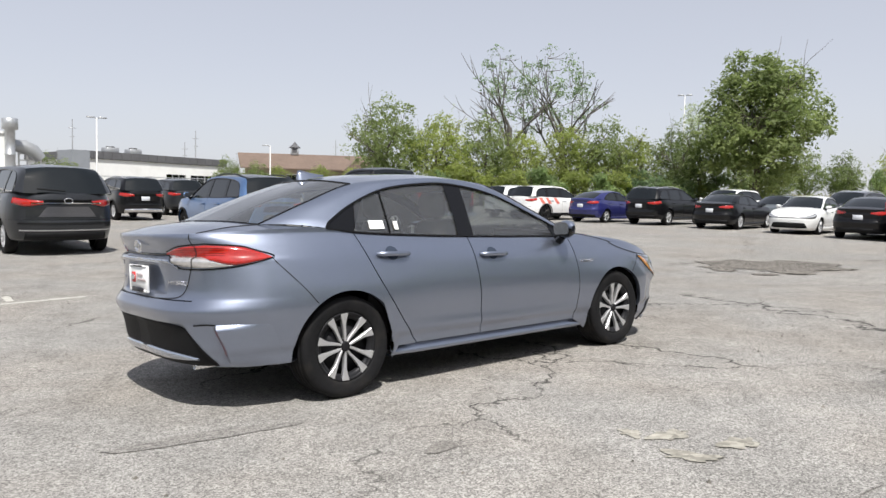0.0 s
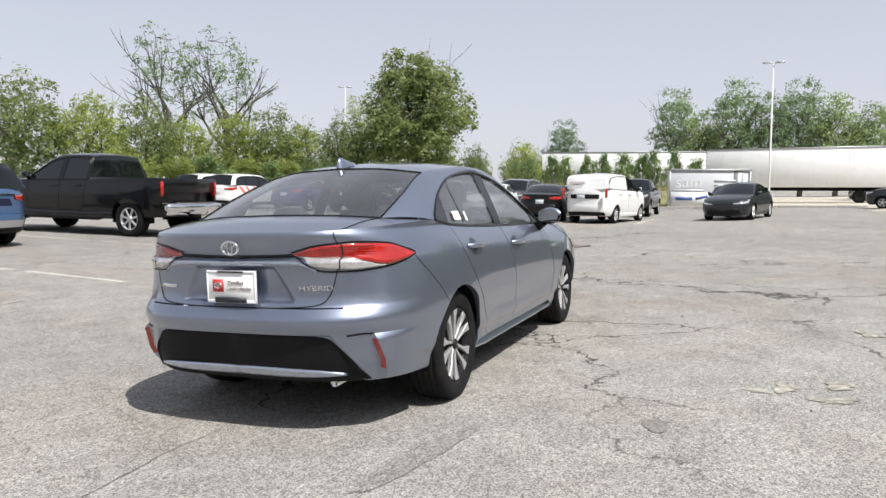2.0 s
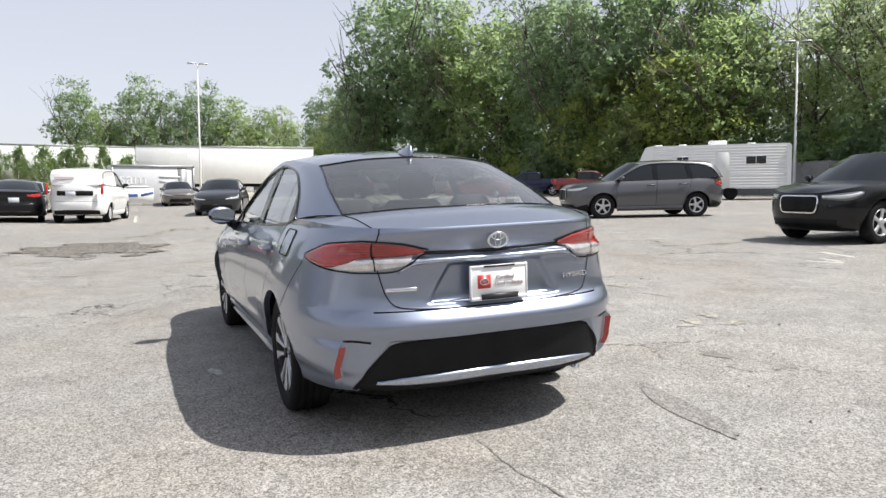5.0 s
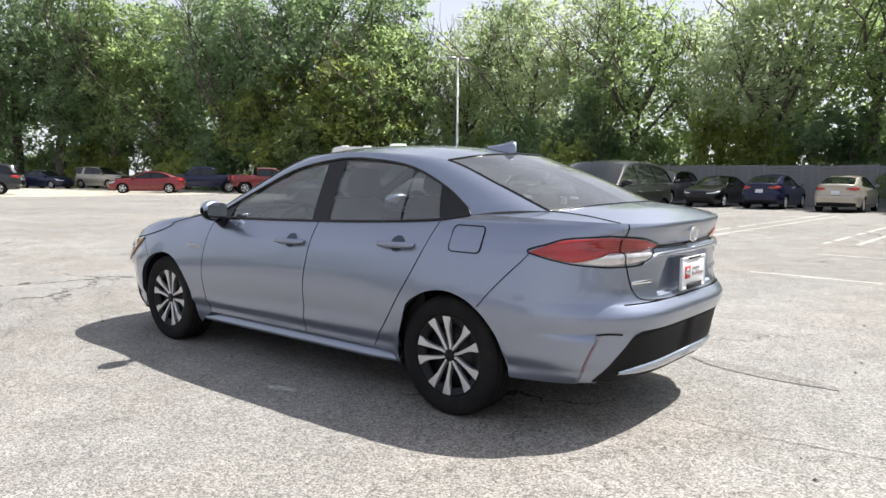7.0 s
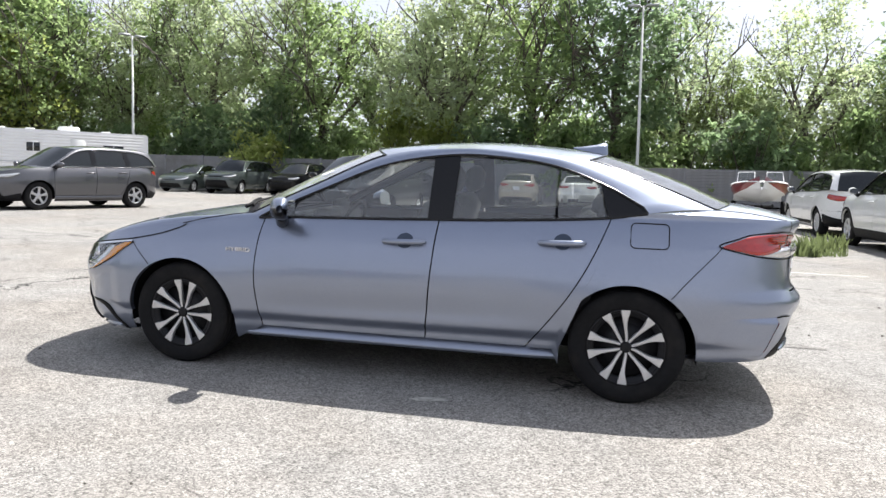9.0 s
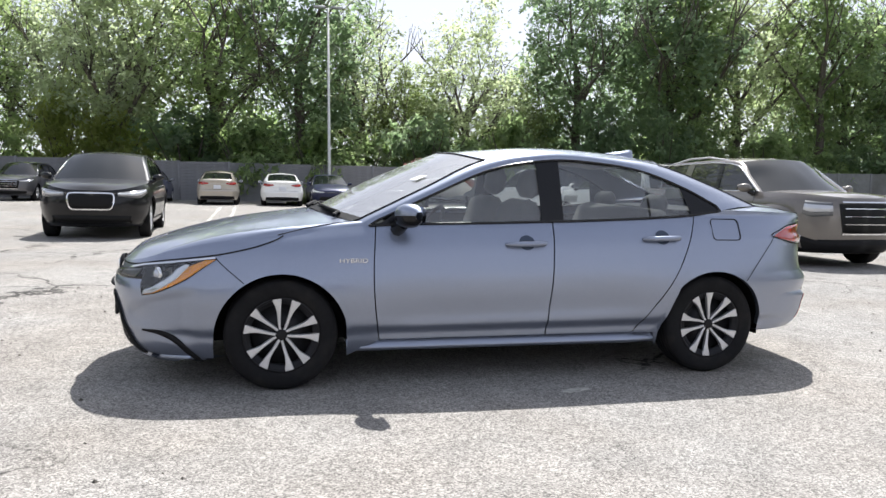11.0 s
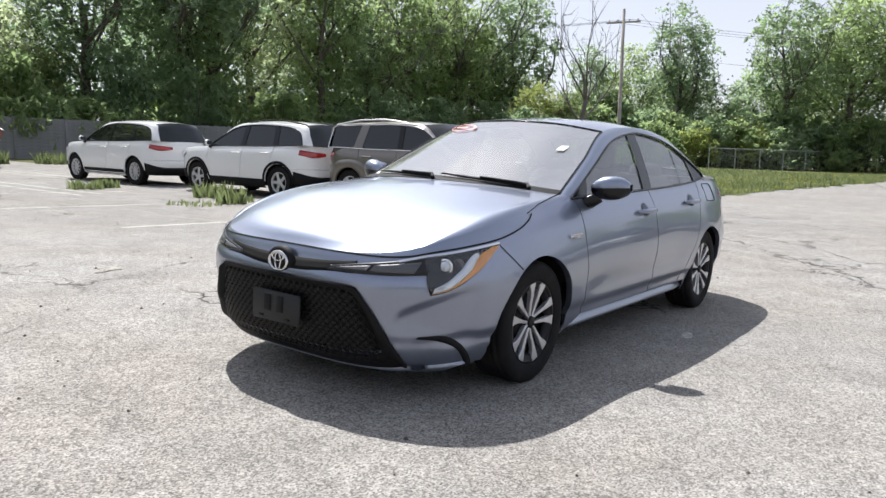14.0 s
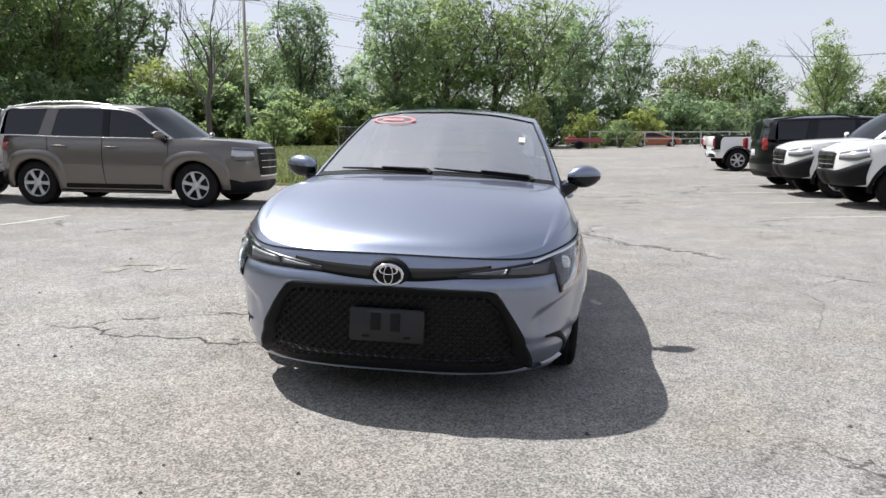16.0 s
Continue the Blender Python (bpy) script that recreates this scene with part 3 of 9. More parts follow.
def patch(name, cx, cy, w, h, turn, mat_, label, lift=0.004, ragged=0.35, n=26):
    """A flat mark with a ragged outline on the paving."""
    mb = MB()
    c, s = math.cos(radians(turn)), math.sin(radians(turn))
    rows = []
    for k in (0.0, 0.5, 1.0):
        row = []
        for i in range(n):
            a = 2 * math.pi * i / n
            r = k * (1 + ragged * noise.noise((math.cos(a) * 1.6 + cx, math.sin(a) * 1.6 + cy, 2)))
            u, v = w * r * math.cos(a), h * r * math.sin(a)
            x, y = cx + u * c - v * s, cy + u * s + v * c
            row.append((x, y, ground_z(x, y) + lift))
        rows.append(row)
    mb.grid(rows, close=True)
    return tagged(part(name, mb, mat_), label, "mark", kind="structure")


def line(x0, y0, x1, y1, w=0.10, mat_=None, lift=0.004):
    """A painted line, broken where the paint has worn off."""
    mb = MB()
    L = math.hypot(x1 - x0, y1 - y0)
    ux, uy = (x1 - x0) / L, (y1 - y0) / L
    n = max(2, int(L / 0.14))
    for i in range(n):
        a, b = L * i / n, L * (i + 1) / n
        if noise.noise(((x0 + ux * a) * 1.7, (y0 + uy * a) * 1.7, 9)) > 0.34:
            continue
        q = []
        for d, e in ((a, 1), (b, 1), (b, -1), (a, -1)):
            ww = w / 2 * (1 + 0.35 * noise.noise((x0 + ux * d * 9, y0 + uy * d * 9, e)))
            x, y = x0 + ux * d - uy * ww * e, y0 + uy * d + ux * ww * e
            q.append((x, y, ground_z(x, y) + lift))
        mb.fan(q, True)
    ob = part("parking_line", mb, mat_ or M["worn_line"], smooth=False)
    return tagged(ob, "faded white parking line painted on asphalt", "parking line", "parking lines", "structure")


def shift(px, py):
    """Points near the main car are known in its leaning plane."""
    p = TILT @ Vector((px, py, 0))
    return p.x, p.y


for cx, cy, w, h, tn in ((-1.58, -1.98, 0.10, 0.06, 20), (-2.38, -1.02, 0.48, 0.085, -11)):
    x, y = shift(cx, cy)
    patch("oil_stain", x, y, w, h, tn, M["stain" if w < 0.2 else "smear"], "dark oil stain soaked into the asphalt", ragged=0.6)
for cx, cy, w, h, tn in ((-0.62, -2.62, 0.11, 0.07, 10), (-0.85, -2.85, 0.12, 0.06, -60), (-0.50, -2.92, 0.10, 0.07, 20), (-0.72, -2.46, 0.07, 0.05, 80), (1.3, -3.3, 0.14, 0.07, 15)):
    x, y = shift(cx, cy)
    patch("paint_mark", x, y, w, h, tn, M["worn_yellow"], "worn yellowish paint mark on the asphalt", 0.005, 1.3)


def crack(pts, w=0.008, seed=0):
    """A thin wandering crack in the paving, as a narrow dark ribbon."""
    rng = random.Random(seed)
    mb = MB()
    rows = []
    for (ax, ay), (bx, by) in zip(pts, pts[1:]):
        n = max(3, int(math.hypot(bx - ax, by - ay) / 0.05))
        for i in range(n):
            f = i / n
            px, py = ax + (bx - ax) * f, ay + (by - ay) * f
            d = 0.05 * noise.noise((px * 2.2, py * 2.2, seed)) + 0.016 * noise.noise((px * 14, py * 14, seed + 3))
            L = math.hypot(bx - ax, by - ay)
            nx, ny = -(by - ay) / L, (bx - ax) / L
            ww = w * rng.uniform(0.25, 1.0)
            row = []
            for s in (-0.5, 0.5):
                x, y = shift(px + nx * (d + s * ww), py + ny * (d + s * ww))
                row.append((x, y, ground_z(x, y) + 0.0045))
            rows.append(row)
    mb.grid(rows)
    return tagged(part("asphalt_crack", mb, M["stain"]), "thin dark crack running through the asphalt", "crack", "cracks in the asphalt", "structure")


for q_, pts in enumerate((((-2.1, 0.11), (-2.7, 0.16), (-3.3, 0.05)), ((1.2, -2.2), (2.2, -2.55), (3.4, -2.5)),
                          ((2.6, -1.9), (3.4, -1.2), (4.9, -1.3)), ((3.1, 1.6), (3.9, 2.3), (4.3, 3.4)), ((0.3, 2.5), (-0.6, 2.9), (-1.9, 2.75)), ((-3.4, 1.4), (-4.0, 0.5), (-4.9, 0.7)), ((1.0, -3.1), (0.2, -3.7), (-1.2, -3.5)))):
    crack(pts, 0.009, q_)
x, y = shift(-0.32, 1.11)
patch("chalk_mark", x, y, 0.10, 0.035, 15, M["worn_line"], "pale scuff on the asphalt")
for k in range(5):
    x = 0.0 - 2.9 * k + 5.6
    line(x, -12.0, x + 0.15, -26.0)
    line(x - 0.55, -12.2, x - 0.40, -25.5)
for k in range(4):
    line(-4.6, -6.0 - 3.4 * k, -0.6, -6.3 - 3.4 * k)
for k in range(3):
    line(-2.0 + 4.2 * k, 5.3, -1.4 + 4.2 * k, 16.0)
line(-2.3, 5.1, -1.2, 5.25)
for k in range(4):
    line(-15.4 + 2.7 * k, 4.6, -15.5 + 2.7 * k, 9.5)
for k in range(7):
    line(22.0, 1.4 + 2.72 * k, 27.5, 1.3 + 2.72 * k)
for a in ((2.6, -7.6, 1.9, -7.4), (2.2, -7.1, 1.6, -7.35), (3.0, -8.3, 2.2, -8.05)):
    line(*a)


# small loose stones
def stones():
    mb = MB()
    rng = random.Random(4)
    for _ in range(420):
        a, d = rng.uniform(0, 2 * math.pi), rng.uniform(2.5, 9)
        x, y = d * math.cos(a), d * math.sin(a)
        r = rng.uniform(0.006, 0.016)
        z = ground_z(x, y)
        o = len(mb.v)
        mb.v += [(x + r, y, z), (x, y + r * 0.8, z), (x - r, y, z), (x, y - r * 0.9, z), (x + r * 0.2, y, z + r * 0.9)]
        mb.f += [(o, o + 1, o + 4), (o + 1, o + 2, o + 4), (o + 2, o + 3, o + 4), (o + 3, o, o + 4)]
    tagged(part("loose_stones", mb, M["rubble"], smooth=False), "small dark stones scattered on the asphalt", "stones", kind="stuff")


stones()

# ---------------------------------------------------------------- boundary wall, kerb, buildings
mat("block_wall", (0.21, 0.21, 0.215), 0.9, grain=(5, 0.18), bump=(60, 0.004), dirt=(0.8, (0.13, 0.125, 0.115), 0.6))
mat("white_wall", (0.74, 0.74, 0.72), 0.8, grain=(2, 0.05), dirt=(0.6, (0.55, 0.54, 0.5), 0.4))
mat("white_metal", (0.80, 0.80, 0.80), 0.7, grain=(3, 0.04), dirt=(0.7, (0.6, 0.59, 0.55), 0.18))
mat("grey_metal", (0.38, 0.39, 0.40), 0.45, 0.4, grain=(8, 0.08), dirt=(1.5, (0.28, 0.26, 0.24), 0.4))
mat("post_paint", (0.60, 0.60, 0.585), 0.5, 0.0, grain=(4, 0.12))
mat("galvanised", (0.48, 0.49, 0.50), 0.45, 0.7, grain=(10, 0.1))
mat("dark_roof", (0.10, 0.10, 0.105), 0.85, grain=(4, 0.2))
mat("brown_roof", (0.16, 0.115, 0.09), 0.9, grain=(3, 0.2), bump=(12, 0.02))
mat("tan_wall", (0.36, 0.29, 0.22), 0.9, grain=(2, 0.12))
mat("block_grey", (0.24, 0.255, 0.275), 0.6, grain=(2, 0.08))
mat("board_grey", (0.60, 0.61, 0.63), 0.6, grain=(2, 0.05))
mat("board_light", (0.66, 0.68, 0.70), 0.6, grain=(2, 0.05))
mat("board_blue", (0.05, 0.10, 0.28), 0.5)
mat("wood_pole", (0.31, 0.285, 0.255), 0.9, grain=(14, 0.3), bump=(40, 0.004))
mat("cable", (0.02, 0.02, 0.02), 0.7)


def wall_south():
    """Grey wall of long horizontal boards between posts."""
    x0, x1, y, h = -56.0, 42.0, -34.6, 1.95
    n = 40
    step = (x1 - x0) / n
    root = tagged(part("wall_south", MB().box(((x0 + x1) / 2, y - 0.06, ground_z(0, y) + 0.35 * h), (x1 - x0, 0.06, h * 1.1)), M["block_wall"]),
                  "weathered grey boundary wall of stacked horizontal boards", "wall", kind="structure")
    bw, bh = step - 0.12, 0.148
    for i in range(n):
        xc = x0 + step * (i + 0.5)
        zg = ground_z(xc, y)
        pm = part("post", MB().box((0, 0, h / 2), (0.12, 0.16, h + 0.04), None, 0.01), M["block_wall"], root, place=pose(x0 + step * i, y, zg)) if i == 0 else None
        if i == 0:
            post_me = pm.data
            board_me = mesh_of("board", MB().box((0, 0, 0), (bw, 0.07, bh), None, 0.012), M["block_wall"], False)
        else:
            pm = new("post", post_me)
            pm.parent = root
            pm.matrix_basis = pose(x0 + step * i, y, zg)
        if -30 < xc < 12:
            for k in range(13):
                b = new("board", board_me)
                b.parent = root
                b.matrix_basis = pose(xc, y, zg + 0.075 + 0.15 * k)
        else:
            mb = MB()
            for k in range(13):
                mb.box((xc, y, zg + 0.075 + 0.15 * k), (bw, 0.07, bh))
            tagged(part("boards", mb, M["block_wall"], root, smooth=False), kind="stuff")


wall_south()
kb = MB()
for i in range(30):
    y = -8.0 + 1.6 * i
    kb.box((44.3, y, ground_z(44.3, y) + 0.07), (0.22, 1.57, 0.16), None, 0.02)
tagged(part("kerb", kb, M["concrete"], smooth=False), "pale concrete kerb along the gravel yard", "kerb", kind="structure")


def lamp_post(x, y, top, heads=(0,)):
    z = ground_z(x, y)
    ob = thing("street_lamp", pose(x, y, z), "tall slim pale metal car park lamp post", "street lamp", "lamp posts")
    h = top - z
    part("base", MB().lathe([(0.28, 0), (0.28, 0.7), (0.22, 0.74), (0.0, 0.74)], 16, None, "z"), M["concrete"], ob)
    part("pole", MB().lathe([(0.085, 0.7), (0.045, h), (0.0, h)], 12, None, "z"), M["post_paint"], ob)
    for a in heads:
        mb = MB().box((0.45, 0, h + 0.02), (0.62, 0.30, 0.10), Matrix.Rotation(radians(a), 4, "Z"), 0.03)
        mb.tube([tuple(Matrix.Rotation(radians(a), 4, "Z") @ Vector(p)) for p in ((0, 0, h - 0.1), (0.2, 0, h))], 0.03, 6)
        part("lamp_head", mb, M["grey_metal"], ob)
    return ob


lamp_post(68.0, 39.4, 13.4, (120, 300))
lamp_post(56.8, -3.8, 11.6, (90, 270))
lamp_post(26.3, -33.6, 9.7, (60, 240))
lamp_post(-2.2, -34.1, 10.5, (0, 180))
lamp_post(14.4, 58.9, 7.55, (0, 180))
lamp_post(31.2, 61.8, 6.6, (150,))
lamp_post(42.5, 60.6, 9.8, (150,))


def utility_pole(x, y, top):
    z = ground_z(x, y)
    ob = thing("utility_pole", pose(x, y, z), "weathered wooden utility pole with crossarm", "utility pole", "utility poles")
    h = top - z
    part("pole", MB().lathe([(0.17, 0), (0.11, h), (0.0, h)], 10, None, "z"), M["wood_pole"], ob)
    part("crossarm", MB().box((0, 0, h - 1.0), (0.11, 2.6, 0.13), Matrix.Rotation(radians(12), 4, "Z")), M["wood_pole"], ob)
    for k in (-1.1, -0.45, 0.45, 1.1):
        part("insulator", MB().lathe([(0.035, 0), (0.06, 0.06), (0.04, 0.16), (0.0, 0.17)], 8, Matrix.Rotation(radians(12), 4, "Z") @ Matrix.Translation((0, k, h - 0.93)), "z"), M["grey_metal"], ob)
    return ob


UP = [(-42.0, -34.0, 12.0), (-51.5, -21.6, 12.3), (-65.5, -22.0, 12.0), (-80.0, 14.0, 11.5), (-86.0, 45.0, 11.5)]
for p in UP[1:3]:
    utility_pole(*p)
for k, dz in ((-0.9, -0.9), (0.0, -0.9), (0.9, -0.9), (0.0, -3.2)):
    cb = MB()
    seq = [(-30, -60, 13), UP[1], UP[3], UP[4]]
    for (xa, ya, za), (xb, yb, zb) in zip(seq, seq[1:]):
        pts = []
        for i in range(13):
            t = i / 12
            pts.append((xa + (xb - xa) * t + k * 0.3, ya + (yb - ya) * t + k, za + (zb - za) * t + dz - 1.1 * 4 * t * (1 - t)))
        cb.tube(pts, 0.011, 4)
    tagged(part("power_cable", cb, M["cable"]), "thin black overhead power cable between the poles", "cable", "overhead cables")


def wall_box(mb, x0, x1, y0, y1, z0, z1):
    mb.box(((x0 + x1) / 2, (y0 + y1) / 2, (z0 + z1) / 2), (x1 - x0, y1 - y0, z1 - z0))


def showroom():
    """Low white building with a dark parapet, two openings and a grey sign block at its corner."""
    b = thing("white_building", pose(17.2, 72.7, ground_z(17.2, 72.7), 0, 0, 11.8), "long low white building with dark flat roof edge", "building")
    mb = MB()
    holes = ((8.8, 11.2), (11.75, 14.6))
    wall_box(mb, 0, 8.8, 0, 12, 0, 3.9)
    for a, c in ((11.2, 11.75), (14.6, 16)):
        wall_box(mb, a, c, 0, 0.3, 0, 3.9)
    wall_box(mb, 8.8, 16, 0.002, 0.298, 2.75, 3.898)
    wall_box(mb, 8.8, 16, 5, 12, 0, 3.9)
    part("wall", mb, M["white_wall"], b, smooth=False)
    mb = MB()
    wall_box(mb, -0.2, 16.2, -0.15, 12.2, 3.9, 4.65)
    part("parapet", mb, M["dark_roof"], b, smooth=False)
    mb = MB()
    for k in range(17):
        wall_box(mb, -0.1 + k * 0.97, 0.8 + k * 0.97, -0.2, -0.14, 3.95, 4.6)
    tagged(part("parapet", mb, M["dark_roof"], b, smooth=False), kind="stuff")
    for x in (4.0, 6.5):
        unit = part("roof_unit", MB().box((x, 2.5, 4.95), (1.3, 1.2, 0.6), None, 0.05), M["grey_metal"], b)
        part("fan_ring", MB().lathe([(0.36, 5.28), (0.42, 5.28), (0.42, 5.38), (0.36, 5.38)], 16, Matrix.Translation((x, 2.5, 0)), "z"), M["dark_roof"], unit)
    for x0, x1 in holes:
        w = part("window", MB().box(((x0 + x1) / 2, 0.22, 1.5), (x1 - x0, 0.05, 2.5)), M["dark_glass"], b, smooth=False)
        for q in range(4):
            part("mullion", MB().box((x0 + 0.05 + (x1 - x0 - 0.1) * q / 3, 0.15, 1.5), (0.09, 0.1, 2.48)), M["grey_metal"], w, smooth=False)
    mb = MB()
    wall_box(mb, -1.9, -0.25, -1.6, 1.4, 0, 4.55)
    part("sign_block", mb, M["block_grey"], b, smooth=False)
    part("red_band", MB().box((-1.07, -1.63, 2.55), (1.72, 0.1, 0.3)), M["sign_red"], b, smooth=False)
    return b


showroom()


def shed():
    """White workshop corner with a silver extractor duct and a railed landing."""
    b = thing("workshop", pose(4.45, 39.7, ground_z(4.4, 40), 0, 0, -11), "white workshop with silver extractor ducts", "building")
    part("wall", MB().box((-5, 4, 1.95), (10, 8, 3.9)), M["white_wall"], b, smooth=False)
    part("roof_edge", MB().box((-5, 4, 3.96), (10.2, 8.2, 0.12)), M["white_metal"], b, smooth=False)
    mb = MB().lathe([(0.24, 0.6), (0.24, 1.6), (0.26, 1.62), (0.26, 1.68), (0.24, 1.7), (0.24, 2.75), (0.26, 2.77), (0.26, 2.83), (0.24, 2.85), (0.24, 4.05), (0.38, 4.1), (0.38, 4.62), (0.34, 4.66), (0.0, 4.66)], 18, Matrix.Translation((0.16, -0.45, 0)), "z")
    part("duct", mb, M["galvanised"], b)
    mb = MB().tube([(0.3, 0.6, 3.35), (0.8, 0.7, 3.3), (1.25, 0.8, 3.1), (1.6, 0.9, 2.7)], [0.34, 0.36, 0.36, 0.28], 14)
    part("elbow_duct", mb, M["grey_metal"], b)
    for x in (0.55, 0.95, 1.6):
        part("stand_post", MB().box((x, 1.0, 1.5), (0.09, 0.09, 3.0)), M["white_metal"], b, smooth=False)
    for z in (2.15, 2.6, 2.95):
        part("stand_rail", MB().box((1.07, 0.99, z), (1.12, 0.07, 0.06)), M["white_metal"], b, smooth=False)
    return b


shed()


def lodge():
    """Long building with a brown pitched roof, a small turret and a cross gable."""
    b = thing("brown_roofed_building", pose(51.8, 89.8, ground_z(51.8, 89.8), 0, 0, -30.6), "tan building with long brown pitched roof and turret", "building")
    part("wall", MB().box((0.6, 4, 2.2), (18.5, 8, 4.4)), M["tan_wall"], b, smooth=False)
    mb = MB()
    mb.v = [(-8.6, 0.02, 4.4), (-8.6, 7.98, 4.4), (-8.6, 4, 6.1), (-8.5, 0.02, 4.4), (-8.5, 7.98, 4.4), (-8.5, 4, 6.1)]
    mb.f = [(0, 2, 1), (3, 4, 5), (0, 3, 5, 2), (1, 2, 5, 4)]
    part("gable_wall", mb, M["tan_wall"], b, smooth=False)
    for x in (-6, -2, 2, 6):
        w = part("window", MB().box((x, -0.03, 2.6), (1.5, 0.08, 1.3)), M["dark_glass"], b, smooth=False)
        for zf_ in (1.9, 3.3):
            part("frame_rail", MB().box((x, -0.06, zf_), (1.7, 0.1, 0.1)), M["white_wall"], w, smooth=False)
    roof = MB()
    for s_ in (1, -1):
        e, r_ = 4 + s_ * 5, 4
        roof.v += [(-9.2, e, 4.15), (10.4, e, 4.15), (10.4, r_, 6.45), (-10.0, r_, 6.45), (-9.2, e, 4.0), (10.4, e, 4.0), (10.4, r_, 6.28), (-10.0, r_, 6.28)]
        q = len(roof.v) - 8
        roof.f += [tuple(q + i for i in f) for f in ((0, 1, 2, 3), (7, 6, 5, 4), (0, 4, 5, 1), (1, 5, 6, 2), (3, 2, 6, 7), (0, 3, 7, 4))]
    part("roof", roof, M["brown_roof"], b, smooth=False)
    mb = MB()
    mb.v = [(5.0, -2.4, 3.9), (9.4, -2.4, 3.9), (7.2, -2.4, 5.6), (5.0, 4, 4.6), (9.4, 4, 4.6), (7.2, 4, 6.1)]
    mb.f = [(0, 1, 2), (0, 2, 5, 3), (1, 4, 5, 2)]
    part("gable", mb, M["brown_roof"], b, smooth=False)
    part("gable_face", MB().box((7.2, -2.0, 1.95), (3.8, 0.5, 3.9)), M["tan_wall"], b, smooth=False)
    t = part("turret", MB().box((-1.8, 4, 6.85), (1.15, 1.15, 1.1), None, 0.04), M["grey_metal"], b)
    part("louvre", MB().box((-1.8, 3.41, 6.95), (0.7, 0.03, 0.6)), M["dark_roof"], t, smooth=False)
    part("cap", MB().lathe([(0.9, 7.38), (0.4, 7.8), (0.06, 8.25), (0.0, 8.3)], 8, Matrix.Translation((-1.8, 4, 0)), "z"), M["dark_roof"], t)
    return b


lodge()


def mast(x, y, top):
    ob = thing("mast", pose(x, y, 0), "thin distant lattice mast", "mast", "masts")
    part("pole", MB().tube([(0, 0, 0), (0, 0, top)], [0.13, 0.06], 5), M["grey_metal"], ob)
    part("arm", MB().box((0, 0, top * 0.9), (1.0, 0.09, 0.09)), M["grey_metal"], ob)
    part("arm", MB().box((0, 0, top * 0.8), (0.7, 0.09, 0.09)), M["grey_metal"], ob)


for x, y, t in ((26.3, 111.7, 12.3), (42.2, 106.3, 11.6), (44.5, 116.2, 10.5), (71.7, 113.3, 12.7)):
    mast(x, y, t)


def text_mesh(words, size, depth=0.002):
    """Raised letters in Blender's own font, centred, in the xy plane."""
    cu = bpy.data.curves.new("letters", "FONT")
    cu.body, cu.size, cu.extrude, cu.align_x, cu.align_y = words, size, depth, "CENTER", "CENTER"
    tmp = bpy.data.objects.new("letters", cu)
    me = bpy.data.meshes.new_from_object(tmp)
    bpy.data.objects.remove(tmp)
    return me


def lettering(name, words, size, mat_, parent, place, stretch=1.0):
    me = text_mesh(words, size)
    me.materials.clear()
    me.materials.append(mat_)
    ob = new(name, me)
    ob.parent = parent
    ob.matrix_basis = place @ Matrix.Diagonal((stretch, 1, 1, 1))
    return ob


def ease(a, b, v):
    """0 below a, 1 above b, smooth between."""
    t = min(1.0, max(0.0, (v - a) / (b - a)))
    return t * t * (3 - 2 * t)


def bank(x, y):
    """Height of the low grassy bank in front of the trailers over the ground."""
    return 1.25 * ease(47.0, 53.0, x) * ease(-0.5, 4.0, y) * (1 - ease(21.0, 26.0, y)) * (1 + 0.12 * noise.noise((x * 0.5, y * 0.4, 3.3)))


def grass_bank():
    rows = [[(x, y, ground_z(x, y) - 0.02 + bank(x, y)) for y in [-0.6 + 0.9 * j for j in range(31)]] for x in [46.8 + 0.65 * i for i in range(19)]]
    rows.append([(58.55, p[1], p[2] - bank(58.5, p[1]) - 0.05) for p in rows[-1]])
    tagged(part("grass_bank", MB().grid(rows), M["dry_turf"]), "low bank of dry grass in front of the trailers", "bank", kind="structure")


def semi_trailer(x, y, z, turn, length=16.0):
    ob = thing("semi_trailer", pose(x, y, z, 0, 0, turn), "long white box semi-trailer parked in the yard", "trailer", "semi-trailers")
    part("box", MB().box((0, 0, 2.75), (length, 2.55, 3.05), None, 0.04), M["white_metal"], ob)
    mb = MB()
    n = int(length / 1.2)
    for i in range(n + 1):
        for sd in (1, -1):
            mb.box((-length / 2 + 0.05 + i * (length - 0.1) / n, sd * 1.277, 2.65), (0.02, 0.01, 2.8))
    tagged(part("side_ribs", mb, M["white_metal"], ob, smooth=False), kind="stuff")
    part("top_rail", MB().box((0, 1.28, 4.26), (length, 0.05, 0.09)).box((0, -1.28, 4.26), (length, 0.05, 0.09)), M["grey_metal"], ob)
    part("chassis", MB().box((0, 0, 1.1), (length * 0.98, 1.0, 0.25)), M["under"], ob)
    for i in (-0.36, -0.28):
        for sd in (1, -1):
            part("wheel", MB().lathe([(0.2, -0.2), (0.5, -0.22), (0.52, 0.0), (0.5, 0.22), (0.25, 0.2), (0.0, 0.1)], 18, Matrix.Translation((length * i, sd * 0.95, 0.52))), M["tyre"], ob)
    for sd in (1, -1):
        part("landing_leg", MB().box((length * 0.3, sd * 0.8, 0.6), (0.14, 0.14, 1.2)), M["grey_metal"], ob)


grass_bank()
semi_trailer(60.3, -6.3, ground_z(60, -7), 84, 14.2)
semi_trailer(60.2, 7.4, ground_z(60, 6.6), 98, 14.2)


